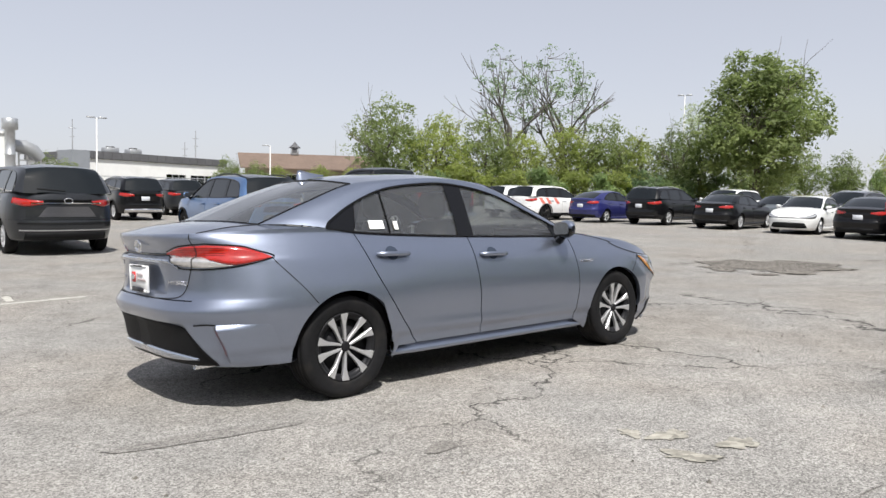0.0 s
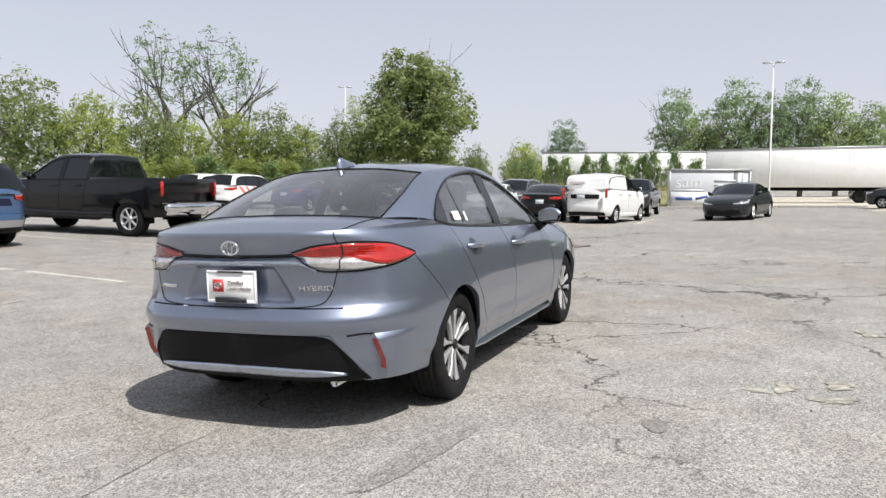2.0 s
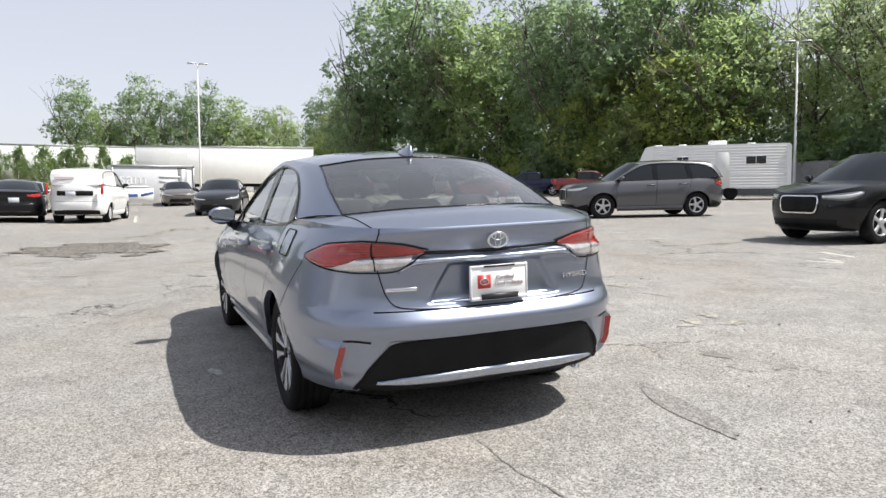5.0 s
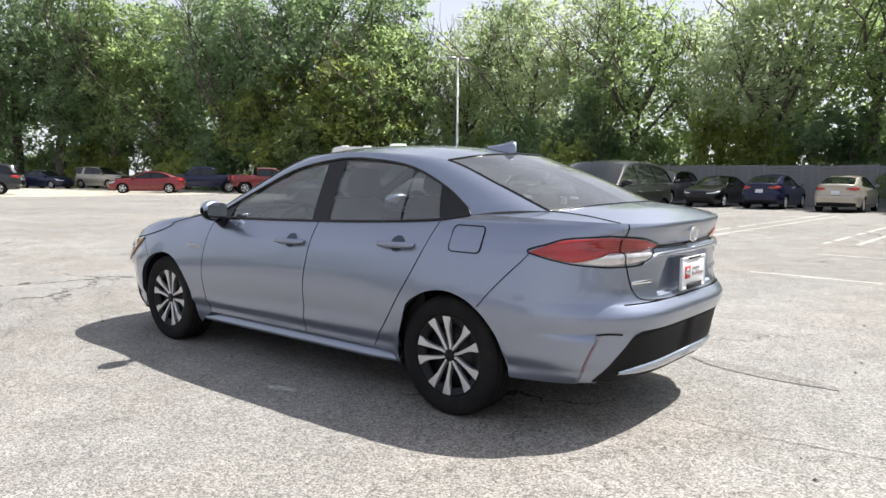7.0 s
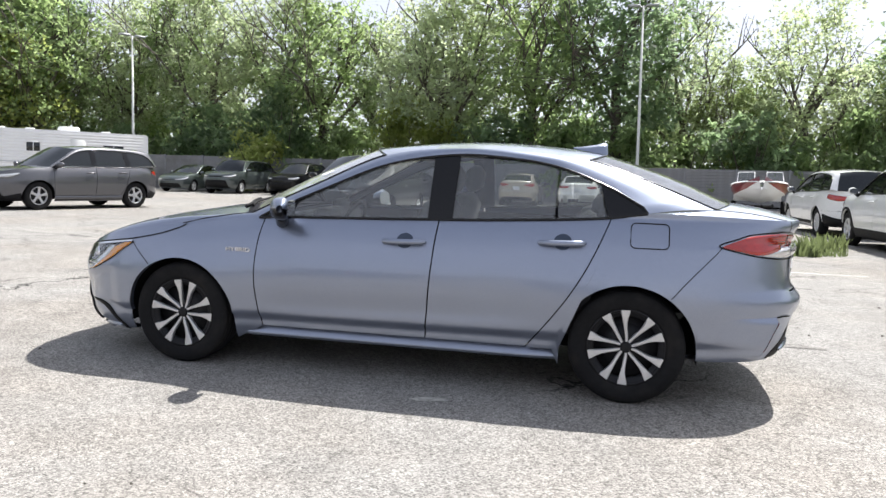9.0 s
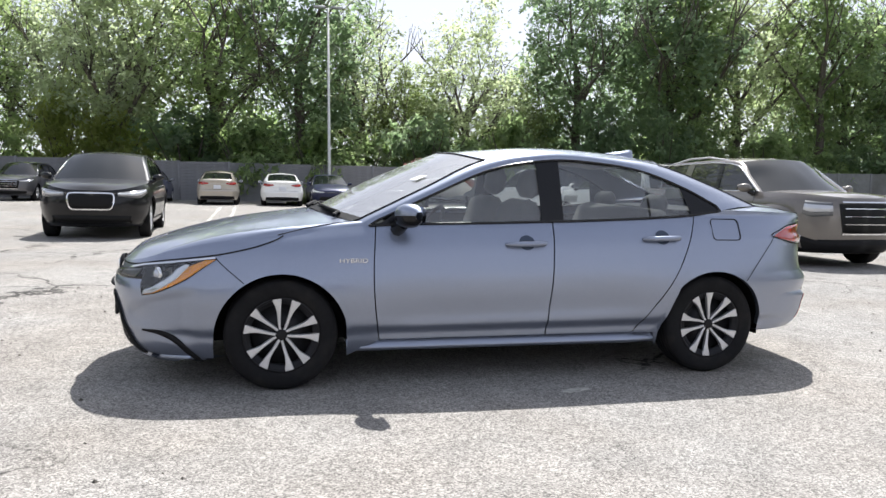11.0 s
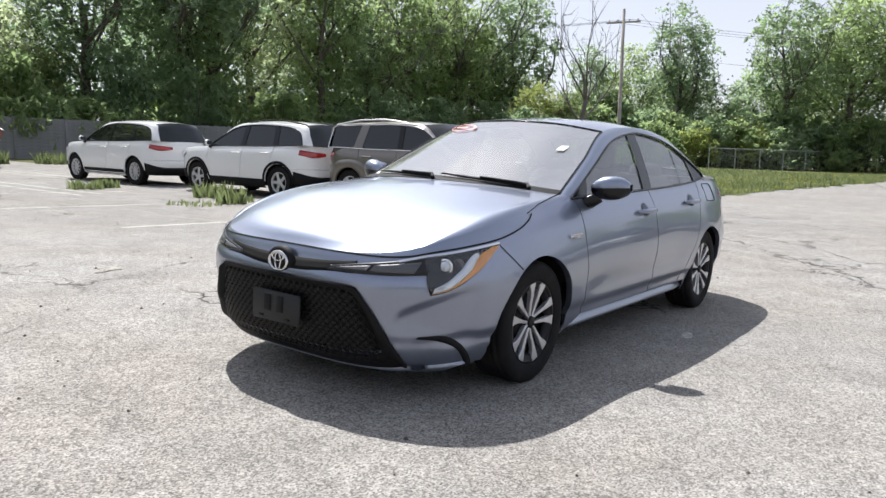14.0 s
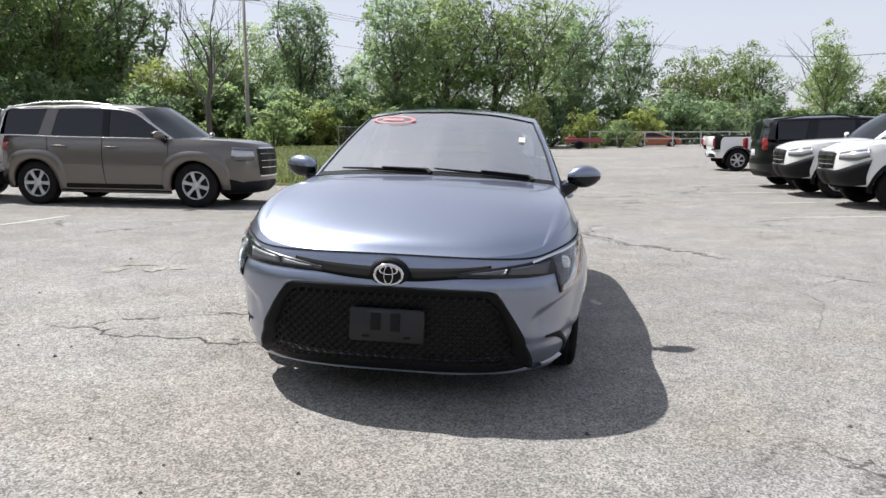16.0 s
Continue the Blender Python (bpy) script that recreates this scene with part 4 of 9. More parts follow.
def billboard_container():
    """Grey storage container with faded lettering and a blue logo."""
    ob = thing("storage_container", pose(47.0, 0.15, ground_z(47, 0), 0, 0, 98), "grey storage container with faded lettering", "container")
    part("box", MB().box((0, 0, 1.25), (5.0, 2.3, 2.5), None, 0.04), M["board_grey"], ob)
    part("rim", MB().box((0, 1.17, 2.42), (5.0, 0.06, 0.14)).box((-2.45, 1.17, 1.25), (0.1, 0.06, 2.5)).box((2.45, 1.17, 1.25), (0.1, 0.06, 2.5)), M["grey_metal"], ob)
    part("panel", MB().box((1.2, 1.155, 0.55), (2.3, 0.02, 0.9)), M["board_light"], ob)
    part("door_band", MB().box((-1.75, 1.155, 1.25), (0.55, 0.02, 2.3)), M["grey_metal"], ob)
    face = Matrix(((-1, 0, 0, 0), (0, 0, 1, 0), (0, 1, 0, 0), (0, 0, 0, 1)))
    lettering("letters", "sam", 1.05, M["white_metal"], ob, pose(1.25, 1.165, 1.62) @ face, 1.0)
    for x_, z_, w_ in ((-0.95, 1.75, 1.3), (-0.75, 1.45, 0.9), (1.3, 1.12, 1.9)):
        part("lettering_bar", MB().box((x_, 1.17, z_), (w_, 0.02, 0.10)), M["board_light"], ob)
    part("logo_bar", MB().box((1.55, 1.17, 0.58), (1.05, 0.02, 0.20)), M["board_blue"], ob)
    part("logo_bar", MB().box((0, 0, 0), (0.75, 0.02, 0.15), pose(0.45, 1.17, 0.66, 0, 14, 0)), M["board_blue"], ob)


billboard_container()


def saloon_hollows(x, y, z):
    """How far the saloon's skin lies below its plain form: door hollow, cheeks, plate recess."""
    d = 0.0
    if -1.0 < x < 0.85:          # the doors swell out again above the sill
        f = ease(-1.0, -0.6, x) * (1 - ease(0.55, 0.85, x))
        zc = 0.425 + 0.03 * (0.3 - x)
        d += 0.010 * f * math.exp(-((z - zc) / (0.13 if z > zc else 0.05)) ** 2)
    if x > 1.75:                 # cheeks below the headlights
        zc = 0.452 + 0.56 * (y - 0.62)
        f = ease(0.585, 0.66, y) * ease(1.78, 1.90, x)
        d += 0.017 * f * (1 - ease(zc - 0.045, zc + 0.014, z)) * ease(0.30, 0.40, z + 0.25 * max(0.0, 2.1 - x))
        if y < 0.60:             # the mouth of the grille lies a little deeper
            d += 0.022 * (1 - ease(0.54, 0.558, z)) * ease(0.17, 0.21, z) * (1 - ease(0.615 - 0.42 * (z - 0.20) - 0.02, 0.615 - 0.42 * (z - 0.20), y))
    if x < -2.1:
        if z > 0.66:             # plate recess in the boot lid
            w = 0.355 - 0.62 * (z - 0.675)
            d += 0.026 * (1 - ease(w - 0.035, w, y)) * ease(0.668, 0.684, z) * (1 - ease(0.835, 0.85, z))
        else:                    # black lower part of the bumper
            w = 0.66 - 0.58 * (z - 0.29)
            d += 0.012 * (1 - ease(w - 0.012, w + 0.004, y)) * (1 - ease(0.507, 0.517, z))
    return d


SEDAN = dict(
    front_x=2.31, rear_x=-2.33, xf=1.35, xr=-1.35, R=0.316, x0f=1.2, x0r=-1.25, W=0.888, flare=0.018, zlow=0.18, arch=0.366, rim_share=0.675,
    front=[(0.16, 2.16), (0.21, 2.25), (0.30, 2.285), (0.45, 2.30), (0.55, 2.315), (0.595, 2.305), (0.635, 2.275), (0.69, 2.252), (0.75, 2.20), (0.9, 2.1)],
    rear=[(0.18, -2.15), (0.24, -2.215), (0.32, -2.262), (0.44, -2.283), (0.51, -2.300), (0.55, -2.318), (0.575, -2.325), (0.60, -2.320), (0.635, -2.294), (0.66, -2.274), (0.72, -2.262), (0.84, -2.268), (0.872, -2.280), (0.89, -2.252), (0.93, -2.262), (0.985, -2.296), (1.01, -2.302), (1.03, -2.29), (1.05, -2.27)],
    side=[(0, 0.90), (0.06, 0.925), (0.13, 0.943), (0.185, 0.948), (0.235, 0.972), (0.33, 0.982), (0.47, 0.993), (0.6, 0.985), (0.73, 0.962), (0.83, 0.937), (0.92, 0.90), (1.0, 0.855)],
    top=[(2.31, 0.69), (2.2, 0.715), (2.0, 0.775), (1.6, 0.845), (0.9, 0.925), (0.0, 0.955), (-0.6, 0.975), (-1.2, 1.01), (-1.45, 1.045), (-1.7, 1.045), (-2.0, 1.035), (-2.2, 1.025), (-2.33, 1.02)],
    yr=0.595, roof_edge_z=1.345,
    glass_top=[(0.86, 0.935), (0.45, 1.12), (0.085, 1.27), (-0.3, 1.335), (-0.6, 1.33), (-0.92, 1.285), (-1.21, 1.18), (-1.43, 1.062)],
    hood_y=0.645, hoodc=[(2.30, 0.69), (2.15, 0.772), (1.8, 0.872), (1.47, 0.940), (1.12, 0.99)], K0=(0.93, 0.715, 0.95),
    header=(0.28, 1.375), Hc=(0.12, 0.57, 1.325), roofc=[(-0.35, 1.43), (-0.85, 1.412)], roofs=[(-0.3, 0.583, 1.375), (-0.72, 0.572, 1.365)],
    rheader=(-1.2, 1.365), Rc=(-1.1, 0.535, 1.325), bl=(-1.93, 1.095), Bc=(-1.80, 0.60, 1.07), Amid=(0.52, 0.65, 1.145), Cmid=(-1.47, 0.58, 1.20),
    dloX=[0.86, 0.46, 0.06, -0.3, -0.72, -0.98, -1.22, -1.43],
    doors=[(0.80, 0.82, 0.03), (-0.22, -0.27, 0.0), (-0.80, -1.24, -0.05)], sill=0.275, trunk_y=0.57, bump_z=0.645,
    panes=[((0.84, 0.70), (0.66, 0.62), "p"), ((0.655, 0.615), (-0.20, -0.20), "g"), ((-0.20, -0.20), (-0.345, -0.355), "p"), ((-0.345, -0.355), (-0.93, -0.93), "g"), ((-0.945, -0.945), (-1.215, -1.16), "g"), ((-1.225, -1.17), (-1.425, -1.42), "p")],
    head=[(0.36, None, 0.60, 0.635), (None, 1.98, 0.60, 0.73), (None, 1.78, 0.70, 0.80)],
    tail=[(0.36, None, 0.87, 0.92), (0.6, None, 0.83, 0.955), (None, -1.92, 0.87, 0.955)],
    plate_z=0.75, mirror=(0.66, 0.985), tail_square=3.5, nose_square=3.35, kind="sedan")
SALOON = dict(SEDAN, sculpt=saloon_hollows)

SUV = dict(
    front_x=2.28, rear_x=-2.32, xf=1.345, xr=-1.345, R=0.355, x0f=1.15, x0r=-1.35, W=0.915, flare=0.02, zlow=0.24, arch=0.42,
    front=[(0.22, 2.10), (0.3, 2.20), (0.5, 2.27), (0.7, 2.28), (0.85, 2.26), (0.95, 2.21), (1.1, 2.1)],
    rear=[(0.24, -2.16), (0.36, -2.27), (0.55, -2.32), (0.7, -2.30), (0.9, -2.30), (1.05, -2.295), (1.2, -2.25)],
    side=[(0, 0.90), (0.12, 0.95), (0.3, 0.985), (0.5, 1.0), (0.75, 0.985), (0.9, 0.95), (1.0, 0.90)],
    top=[(2.28, 0.90), (2.15, 0.95), (1.9, 1.0), (1.5, 1.04), (1.0, 1.075), (0, 1.10), (-1.0, 1.12), (-1.7, 1.15), (-2.0, 1.16), (-2.32, 1.14)],
    yr=0.645, roof_edge_z=1.60,
    glass_top=[(0.98, 1.085), (0.55, 1.33), (0.2, 1.50), (-0.3, 1.565), (-1.0, 1.56), (-1.6, 1.51), (-1.85, 1.41), (-2.0, 1.2)],
    hood_y=0.62, hoodc=[(2.27, 0.90), (2.1, 0.99), (1.7, 1.06), (1.15, 1.115)], K0=(1.02, 0.76, 1.09),
    header=(0.40, 1.615), Hc=(0.22, 0.61, 1.565), roofc=[(-0.4, 1.68), (-1.2, 1.675)], roofs=[(-0.3, 0.635, 1.615), (-1.1, 0.63, 1.615)],
    rheader=(-1.98, 1.615), Rc=(-1.87, 0.59, 1.575), bl=(-2.27, 1.13), Bc=(-2.19, 0.70, 1.14), Amid=(0.62, 0.69, 1.34), Cmid=(-2.05, 0.65, 1.37),
    dloX=[0.98, 0.57, 0.18, -0.3, -1.1, -1.7, -1.88, -2.0],
    doors=[(0.95, 0.95, 0.02), (-0.15, -0.2, 0.0), (-0.88, -1.2, -0.05)], sill=0.36, trunk_y=0.66, bump_z=0.66,
    panes=[((0.94, 0.80), (-0.10, -0.12), "g"), ((-0.10, -0.12), (-0.24, -0.26), "p"), ((-0.24, -0.26), (-1.12, -1.05), "g"), ((-1.13, -1.06), (-1.27, -1.2), "p"), ((-1.27, -1.2), (-1.98, -1.96), "g")],
    head=[(0.42, None, 0.80, 0.865), (None, 2.02, 0.775, 0.905), (None, 1.78, 0.87, 0.935)],
    tail=[(0.40, None, 0.94, 1.0), (0.66, None, 0.90, 1.03), (None, -1.9, 0.96, 1.06)],
    plate_z=0.84, mirror=(0.86, 1.14), kind="suv")


def variant(base, kx=1.0, ky=1.0, kz=1.0, **over):
    """A body of the same layout, stretched along, across and upwards; wheels keep their own size."""
    d = {}
    for k, v in base.items():
        if k in ("front", "rear"):
            v = [(a * kz, b * kx) for a, b in v]
        elif k in ("top", "glass_top", "hoodc", "roofc"):
            v = [(a * kx, b * kz) for a, b in v]
        elif k in ("K0", "Hc", "Rc", "Bc", "Amid", "Cmid"):
            v = (v[0] * kx, v[1] * ky, v[2] * kz)
        elif k == "roofs":
            v = [(a * kx, b * ky, c * kz) for a, b, c in v]
        elif k in ("header", "rheader", "bl", "mirror"):
            v = (v[0] * kx, v[1] * kz)
        elif k in ("front_x", "rear_x", "xf", "xr", "x0f", "x0r"):
            v = v * kx
        elif k == "dloX":
            v = [a * kx for a in v]
        elif k == "doors":
            v = [(a * kx, b * kx, c) for a, b, c in v]
        elif k == "panes":
            v = [((a[0] * kx, a[1] * kx), (b[0] * kx, b[1] * kx), c) for a, b, c in v]
        elif k in ("W", "yr", "hood_y", "trunk_y"):
            v = v * ky
        elif k in ("roof_edge_z", "sill", "bump_z", "plate_z"):
            v = v * kz
        elif k in ("head", "tail"):
            v = [(a and a * ky, b and b * kx, c * kz, e * kz) for a, b, c, e in v]
        d[k] = v
    d.update(over)
    return d


WHEELS = {}


def wheel_meshes(R, width, rim, style, rim_mat):
    key = (R, width, rim, style, rim_mat.name)
    if key in WHEELS:
        return WHEELS[key]
    hero = style == "twin"
    h = width / 2
    n = 56 if hero else 20
    tyre = MB()
    prof = [(rim * 0.97, -h * 0.8), (rim * 1.03, -h * 0.98), ((R + rim) / 2, -h * 1.05), (R * 0.965, -h * 0.96), (R * 0.992, -h * 0.8)]
    if hero:
        for a in (-0.55, -0.18, 0.18, 0.55):
            prof += [(R, h * (a - 0.13)), (R, h * (a + 0.06)), (R * 0.978, h * (a + 0.075)), (R * 0.978, h * (a + 0.12))]
    else:
        prof += [(R, -h * 0.5), (R, h * 0.5)]
    prof += [(R * 0.992, h * 0.8), (R * 0.965, h * 0.96), ((R + rim) / 2 + 0.02, h * 1.05), ((R + rim) / 2, h * 1.06), (rim * 1.06, h * 1.0), (rim * 1.02, h * 0.96), (rim * 0.97, h * 0.8)]
    tyre.lathe(prof, n)
    hub = MB().lathe([(rim * 0.99, -h * 0.7), (rim * 0.9, -h * 0.2), (rim * 0.9, h * 0.45), (0.02, h * 0.4)], 28)
    lip = [(rim * 0.90, h * 0.45), (rim * 0.915, h * 0.86), (rim * 0.95, h * 0.93), (rim * 0.995, h * 0.94), (rim * 1.0, h * 0.8)]
    if hero:
        hub.lathe(lip, n)
        hub.lathe([(rim * 0.80, h * 0.55), (rim * 0.81, h * 0.80), (rim * 0.92, h * 0.86)], n)
        hub.lathe([(0.045, h * 0.5), (0.045, h * 0.74), (0.03, h * 0.78), (0.001, h * 0.78)], 24)
    hub.lathe([(0.13, h * 0.5), (0.13, h * 0.52), (0.05, h * 0.53)], 24)
    face = MB() if hero else MB().lathe(lip, n)
    sp = []
    if not hero:
        cnt = {"five": 5, "six": 6, "ten": 10, "seven": 7}.get(style, 5)
        sp = [(k * 360 / cnt, 0) for k in range(cnt)]
    if hero:
        edges = (((0.030, 0.005), (0.028, 0.020)), ((0.06, 0.012), (0.058, 0.029)), ((0.10, 0.018), (0.096, 0.037)), ((0.135, 0.022), (0.128, 0.045)),
                 ((0.165, 0.0245), (0.155, 0.058)), ((0.188, 0.026), (0.176, 0.072)), ((0.206, 0.027), (0.192, 0.080)))
        deep = (0.80, 0.82, 0.86, 0.90, 0.93, 0.945, 0.95)
        for q5 in range(5):
            ca, sa = math.cos(radians(72 * q5)), math.sin(radians(72 * q5))
            for sd in (1, -1):
                rows = []
                for (e0, e1), yy in zip(edges, deep):
                    p0, p1 = Vector((e0[0], sd * e0[1])), Vector((e1[0], sd * e1[1]))
                    u = (p1 - p0).normalized() * 0.0035
                    row = [(p0, h * yy - 0.024), (p0, h * yy - 0.004), (p0 + u, h * yy), (p1 - u, h * yy), (p1, h * yy - 0.004), (p1, h * yy - 0.024)]
                    rows.append([(p.x * ca - p.y * sa, dy, p.x * sa + p.y * ca) for p, dy in row])
                face.grid(rows, sd < 0)
    for ang, tw in ([] if hero else sp):
        a = radians(ang)
        wd = {"five": 0.034, "six": 0.03, "ten": 0.017, "seven": 0.024}.get(style, 0.034)
        secs = [(0.04, wd * 1.1, 0.74, 0), (rim * 0.5, wd * 0.85, 0.86, 0), (rim * 0.93, wd * 1.25, 0.92, 0)]
        rows = []
        for r, w, yy, da in secs:
            ca, sa = math.cos(a + radians(da)), math.sin(a + radians(da))
            q = lambda dx, dy: (r * ca - dx * sa, dy, r * sa + dx * ca)
            rows.append([q(-w, h * yy - 0.022), q(-w * 0.9, h * yy - 0.003), q(-w * 0.7, h * yy), q(w * 0.7, h * yy), q(w * 0.9, h * yy - 0.003), q(w, h * yy - 0.022)])
        face.grid(rows)
    if not hero:
        face.lathe([(0.075, h * 0.7), (0.07, h * 0.86), (0.04, h * 0.9), (0.0005, h * 0.9)], 20)
    cap = MB().lathe([(0.029, h * 0.70), (0.028, h * 0.87), (0.024, h * 0.885), (0.001, h * 0.885)], 24) if hero else MB().lathe([(0.034, h * 0.88), (0.028, h * 0.925), (0.001, h * 0.925)], 16)
    out = (mesh_of("wheel", hub, M["rim_dark"]), mesh_of("tyre", tyre, M["tyre"], weld=0), mesh_of("rim", face, rim_mat, not hero), mesh_of("hub_cap", cap, M["rim_dark"] if hero else rim_mat))
    WHEELS[key] = out
    return out


def add_wheels(root, sp, style="five", rim_mat=None, width=0.205):
    rim = sp["R"] * sp.get("rim_share", 0.635)
    ms = wheel_meshes(sp["R"], width, rim, style, rim_mat or M["alloy"])
    for x in (sp["xf"], sp["xr"]):
        for sd in (1, -1):
            w = new("wheel", ms[0])
            w.parent = root
            w.matrix_basis = pose(x, sd * (sp["W"] * 0.955 - width / 2), sp["R"], 0, 17 * x + 23, 0 if sd > 0 else 180)
            for nm, me in zip(("tyre", "rim", "hub_cap"), ms[1:]):
                o = new(nm, me)
                o.parent = w


def vehicle(name, sp, m, label, paint, glass=None, category="car", group="", style="five", rim_mat=None, hero=False,
            low_trim=False, rails=False, plate="white", roof_mat=None, skip_plate=False, pickup=None, grille="bar", width=0.205, steel_bumper=False, rear_glass=True, dark_bumper=False, cladding=0.0, flares=False):
    B = Body(sp)
    root = thing(name, m, label, category, group)
    glass = glass or M["dark_glass"]
    roof_mat = roof_mat or paint
    hx = lambda a, b: max(3, int(a if hero else b))
    RW = hx(56, 9)
    low_mat = M["plastic"] if low_trim else paint

    def col(xb, xt, zb, bow=0.0, n=None, z1=None, off=0.0, slant=False):
        out = []
        n = n or RW
        zt = z1 if z1 is not None else B.ztop_x(xt)
        w0 = max(0.0, (zb - B.sill) / (zt - B.sill))
        x0 = (xb - xt * w0) / (1 - w0)
        for j in range(n + 1):
            v = j / n
            z = zb + (zt - zb) * v
            w = max(0.0, (z - B.sill) / (zt - B.sill))
            x = x0 + (xt - x0) * w + bow * math.sin(math.pi * w)
            if off:
                p = Vector(B.at(B.s_x(x, z), z))
                out.append((p.x, p.y - off, p.z))
            else:
                out.append(B.at(B.s_x(x, z), z))
        return out

    def scol(s, z0, z1, n=None):
        n = n or RW
        return [B.at(s, z0 + (z1 - z0) * j / n) for j in range(n + 1)]

    r, zc = B.arch, B.R - 0.012

    def arch_cols(ax, top0, top1, n):
        out = []
        for i in range(n + 1):
            ph = math.pi * i / n
            x = ax + r * math.cos(ph) * 0.999
            out.append((x, top0 + (top1 - top0) * i / n, zc + r * math.sin(ph) * 0.985))
        return out

    zl = B.zlow
    d0, d1, d2 = B.doors
    na = hx(28, 12)
    # front bumper and fenders
    xg = B.xf + r + 0.05
    sg = B.s_x(xg, 0.5)
    mb = MB()
    rows = []
    for i in range(hx(90, 14) + 1):
        t = i / hx(90, 14)
        z0, z1 = zl - 0.01, B.ztop(sg * t)
        rows.append([B.at(B.s_x(xg, max(z, zl)) * t, z) for z in [z0 + (z1 - z0) * j / RW for j in range(RW + 1)]])
    under = [[(p[0][0] - 0.10, p[0][1] * 0.93, p[0][2] + 0.01), p[0]] for p in rows]
    mb.both(rows)
    mb.both(under)
    part("front_bumper", mb, paint, root, weld=0.0008)
    cols = [(xg, xg, zl), (B.xf + r + 0.001, B.xf + r + 0.001, zl)] + arch_cols(B.xf, B.xf + r, B.xf - r * 0.8, na)
    xe = B.xf - r - 0.001
    cols += [(xe, B.xf - r * 0.82, zl)]
    k = hx(5, 2)
    for i in range(1, k + 1):
        cols.append((xe + (d0[0] + 0.003 - xe) * i / k, B.xf - r * 0.82 + (d0[1] + 0.003 - (B.xf - r * 0.82)) * i / k, zl + (B.sill - zl) * min(1, i / k * 1.0)))
    rows = []
    for i, (xb, xt, zb) in enumerate(cols):
        bow = d0[2] * max(0, (i - (len(cols) - 1 - k)) / k) if i > len(cols) - 1 - k else 0
        rows.append(col(xb, xt, zb, bow, slant=i > len(cols) - 1 - k))

    def seam(x0, xt, zb):
        """A column of skin points from zb to the shoulder along the line of its neighbour."""
        zt = B.ztop_x(xt)
        zz = [zb + (zt - zb) * j / RW for j in range(RW + 1)]
        return [B.at(B.s_x(x0 + (xt - x0) * max(0.0, (z - B.sill) / (zt - B.sill)), z), z) for z in zz]
    rows[2] = seam(B.xf + r + 0.001, B.xf + r + 0.001, zc)
    rows[2 + na] = seam(xe, B.xf - r * 0.82, zc)
    for sd, nm in ((1, "fender"), (-1, "fender")):
        mb = MB()
        g = [[(p[0], p[1] * sd, p[2]) for p in c] for c in rows]
        for piece in (g[:2], g[2:3 + na], g[3 + na:]):
            mb.grid(piece, sd < 0)
        ed = [c[0] for c in g[2:2 + na + 1]]
        mb.grid([ed, [(p[0], p[1] - 0.035 * sd, p[2]) for p in ed]], sd < 0)
        # top of the fender up to the bonnet
        part(nm, mb, paint, root, weld=0.0)
    # doors
    nd = hx(24, 5)
    for a, b in ((d0, d1), (d1, d2)):
        gl = 0.004 if hero else 0.007
        rows = []
        for i in range(nd + 1):
            t = i / nd
            xb = a[0] - gl + (b[0] + gl - a[0] + gl) * t
            xt = a[1] - gl + (b[1] + gl - a[1] + gl) * t
            bow = a[2] + (b[2] - a[2]) * t
            zb = B.sill + gl
            rows.append(col(xb, xt, zb, bow, slant=True))
        for sd in (1, -1):
            g = [[(p[0], p[1] * sd, p[2]) for p in c] for c in rows]
            mb = MB().grid(g, sd < 0)
            inn = lambda e: [(p[0], p[1] - 0.03 * sd, p[2]) for p in e]
            for e in (g[0], g[-1], [c[0] for c in g]):
                mb.grid([e, inn(e)])
            door = part("door", mb, paint, root)
            hb = MB()
            hx0 = b[1] + (0.19 if b is d1 else 0.225)
            if b is d2:
                hx0 = b[1] + 0.26
            zh = B.belt(hx0) - (0.125 if B.kind == "sedan" else 0.15)
            y = B.half(hx0, zh)
            pts = [(hx0 + dx, sd * (y + dy), zh + dz) for dx, dy, dz in ((0.125, 0.002, -0.004), (0.115, 0.022, -0.002), (0.06, 0.036, 0), (-0.06, 0.036, 0.003), (-0.105, 0.03, 0.004), (-0.125, 0.004, 0.004))]
            hb.tube(pts, [0.010, 0.015, 0.017, 0.017, 0.017, 0.011] if hero else 0.016, 10 if hero else 5)
            part("handle", hb, paint if hero or not low_trim else paint, door)
            if hero:
                cup = MB()
                # flat disc on the skin; its dark colour stands for the hollow's shade
                ring = []
                for q in range(6):
                    ff = q / 5
                    ring.append([(hx0 - 0.005 + 0.05 * ff * math.cos(t2), sd * (B.half(hx0, zh + 0.05 * ff * math.sin(t2)) + 0.0025 - 0.0), zh + 0.006 + 0.043 * ff * math.sin(t2)) for t2 in [2 * math.pi * w / 24 for w in range(24)]])
                cup.grid(ring, close=True)
                part("handle_recess", cup, M["recess"], door)
    # sills
    mb = MB()
    rows = []
    xa, xb2 = B.xf - r, B.xr + r
    ns = hx(20, 6)
    for i in range(ns + 1):
        x = xa + (xb2 - xa) * i / ns
        c = []
        prof = ((zl + 0.022, -0.09), (zl + 0.022, -0.014), (zl + 0.030, 0.004), (zl + 0.042, 0.009), (zl + 0.054, 0.003), (zl + 0.068, -0.014), (B.sill - 0.010, -0.024), (B.sill - 0.002, -0.034)) if hero else (
            (zl - 0.02, -0.06), (zl - 0.02, 0.0), (zl, 0.012), (zl + (B.sill - zl) * 0.42, 0.016), (zl + (B.sill - zl) * 0.55, 0.006), (B.sill - 0.004, -0.002), (B.sill - 0.002, -0.03))
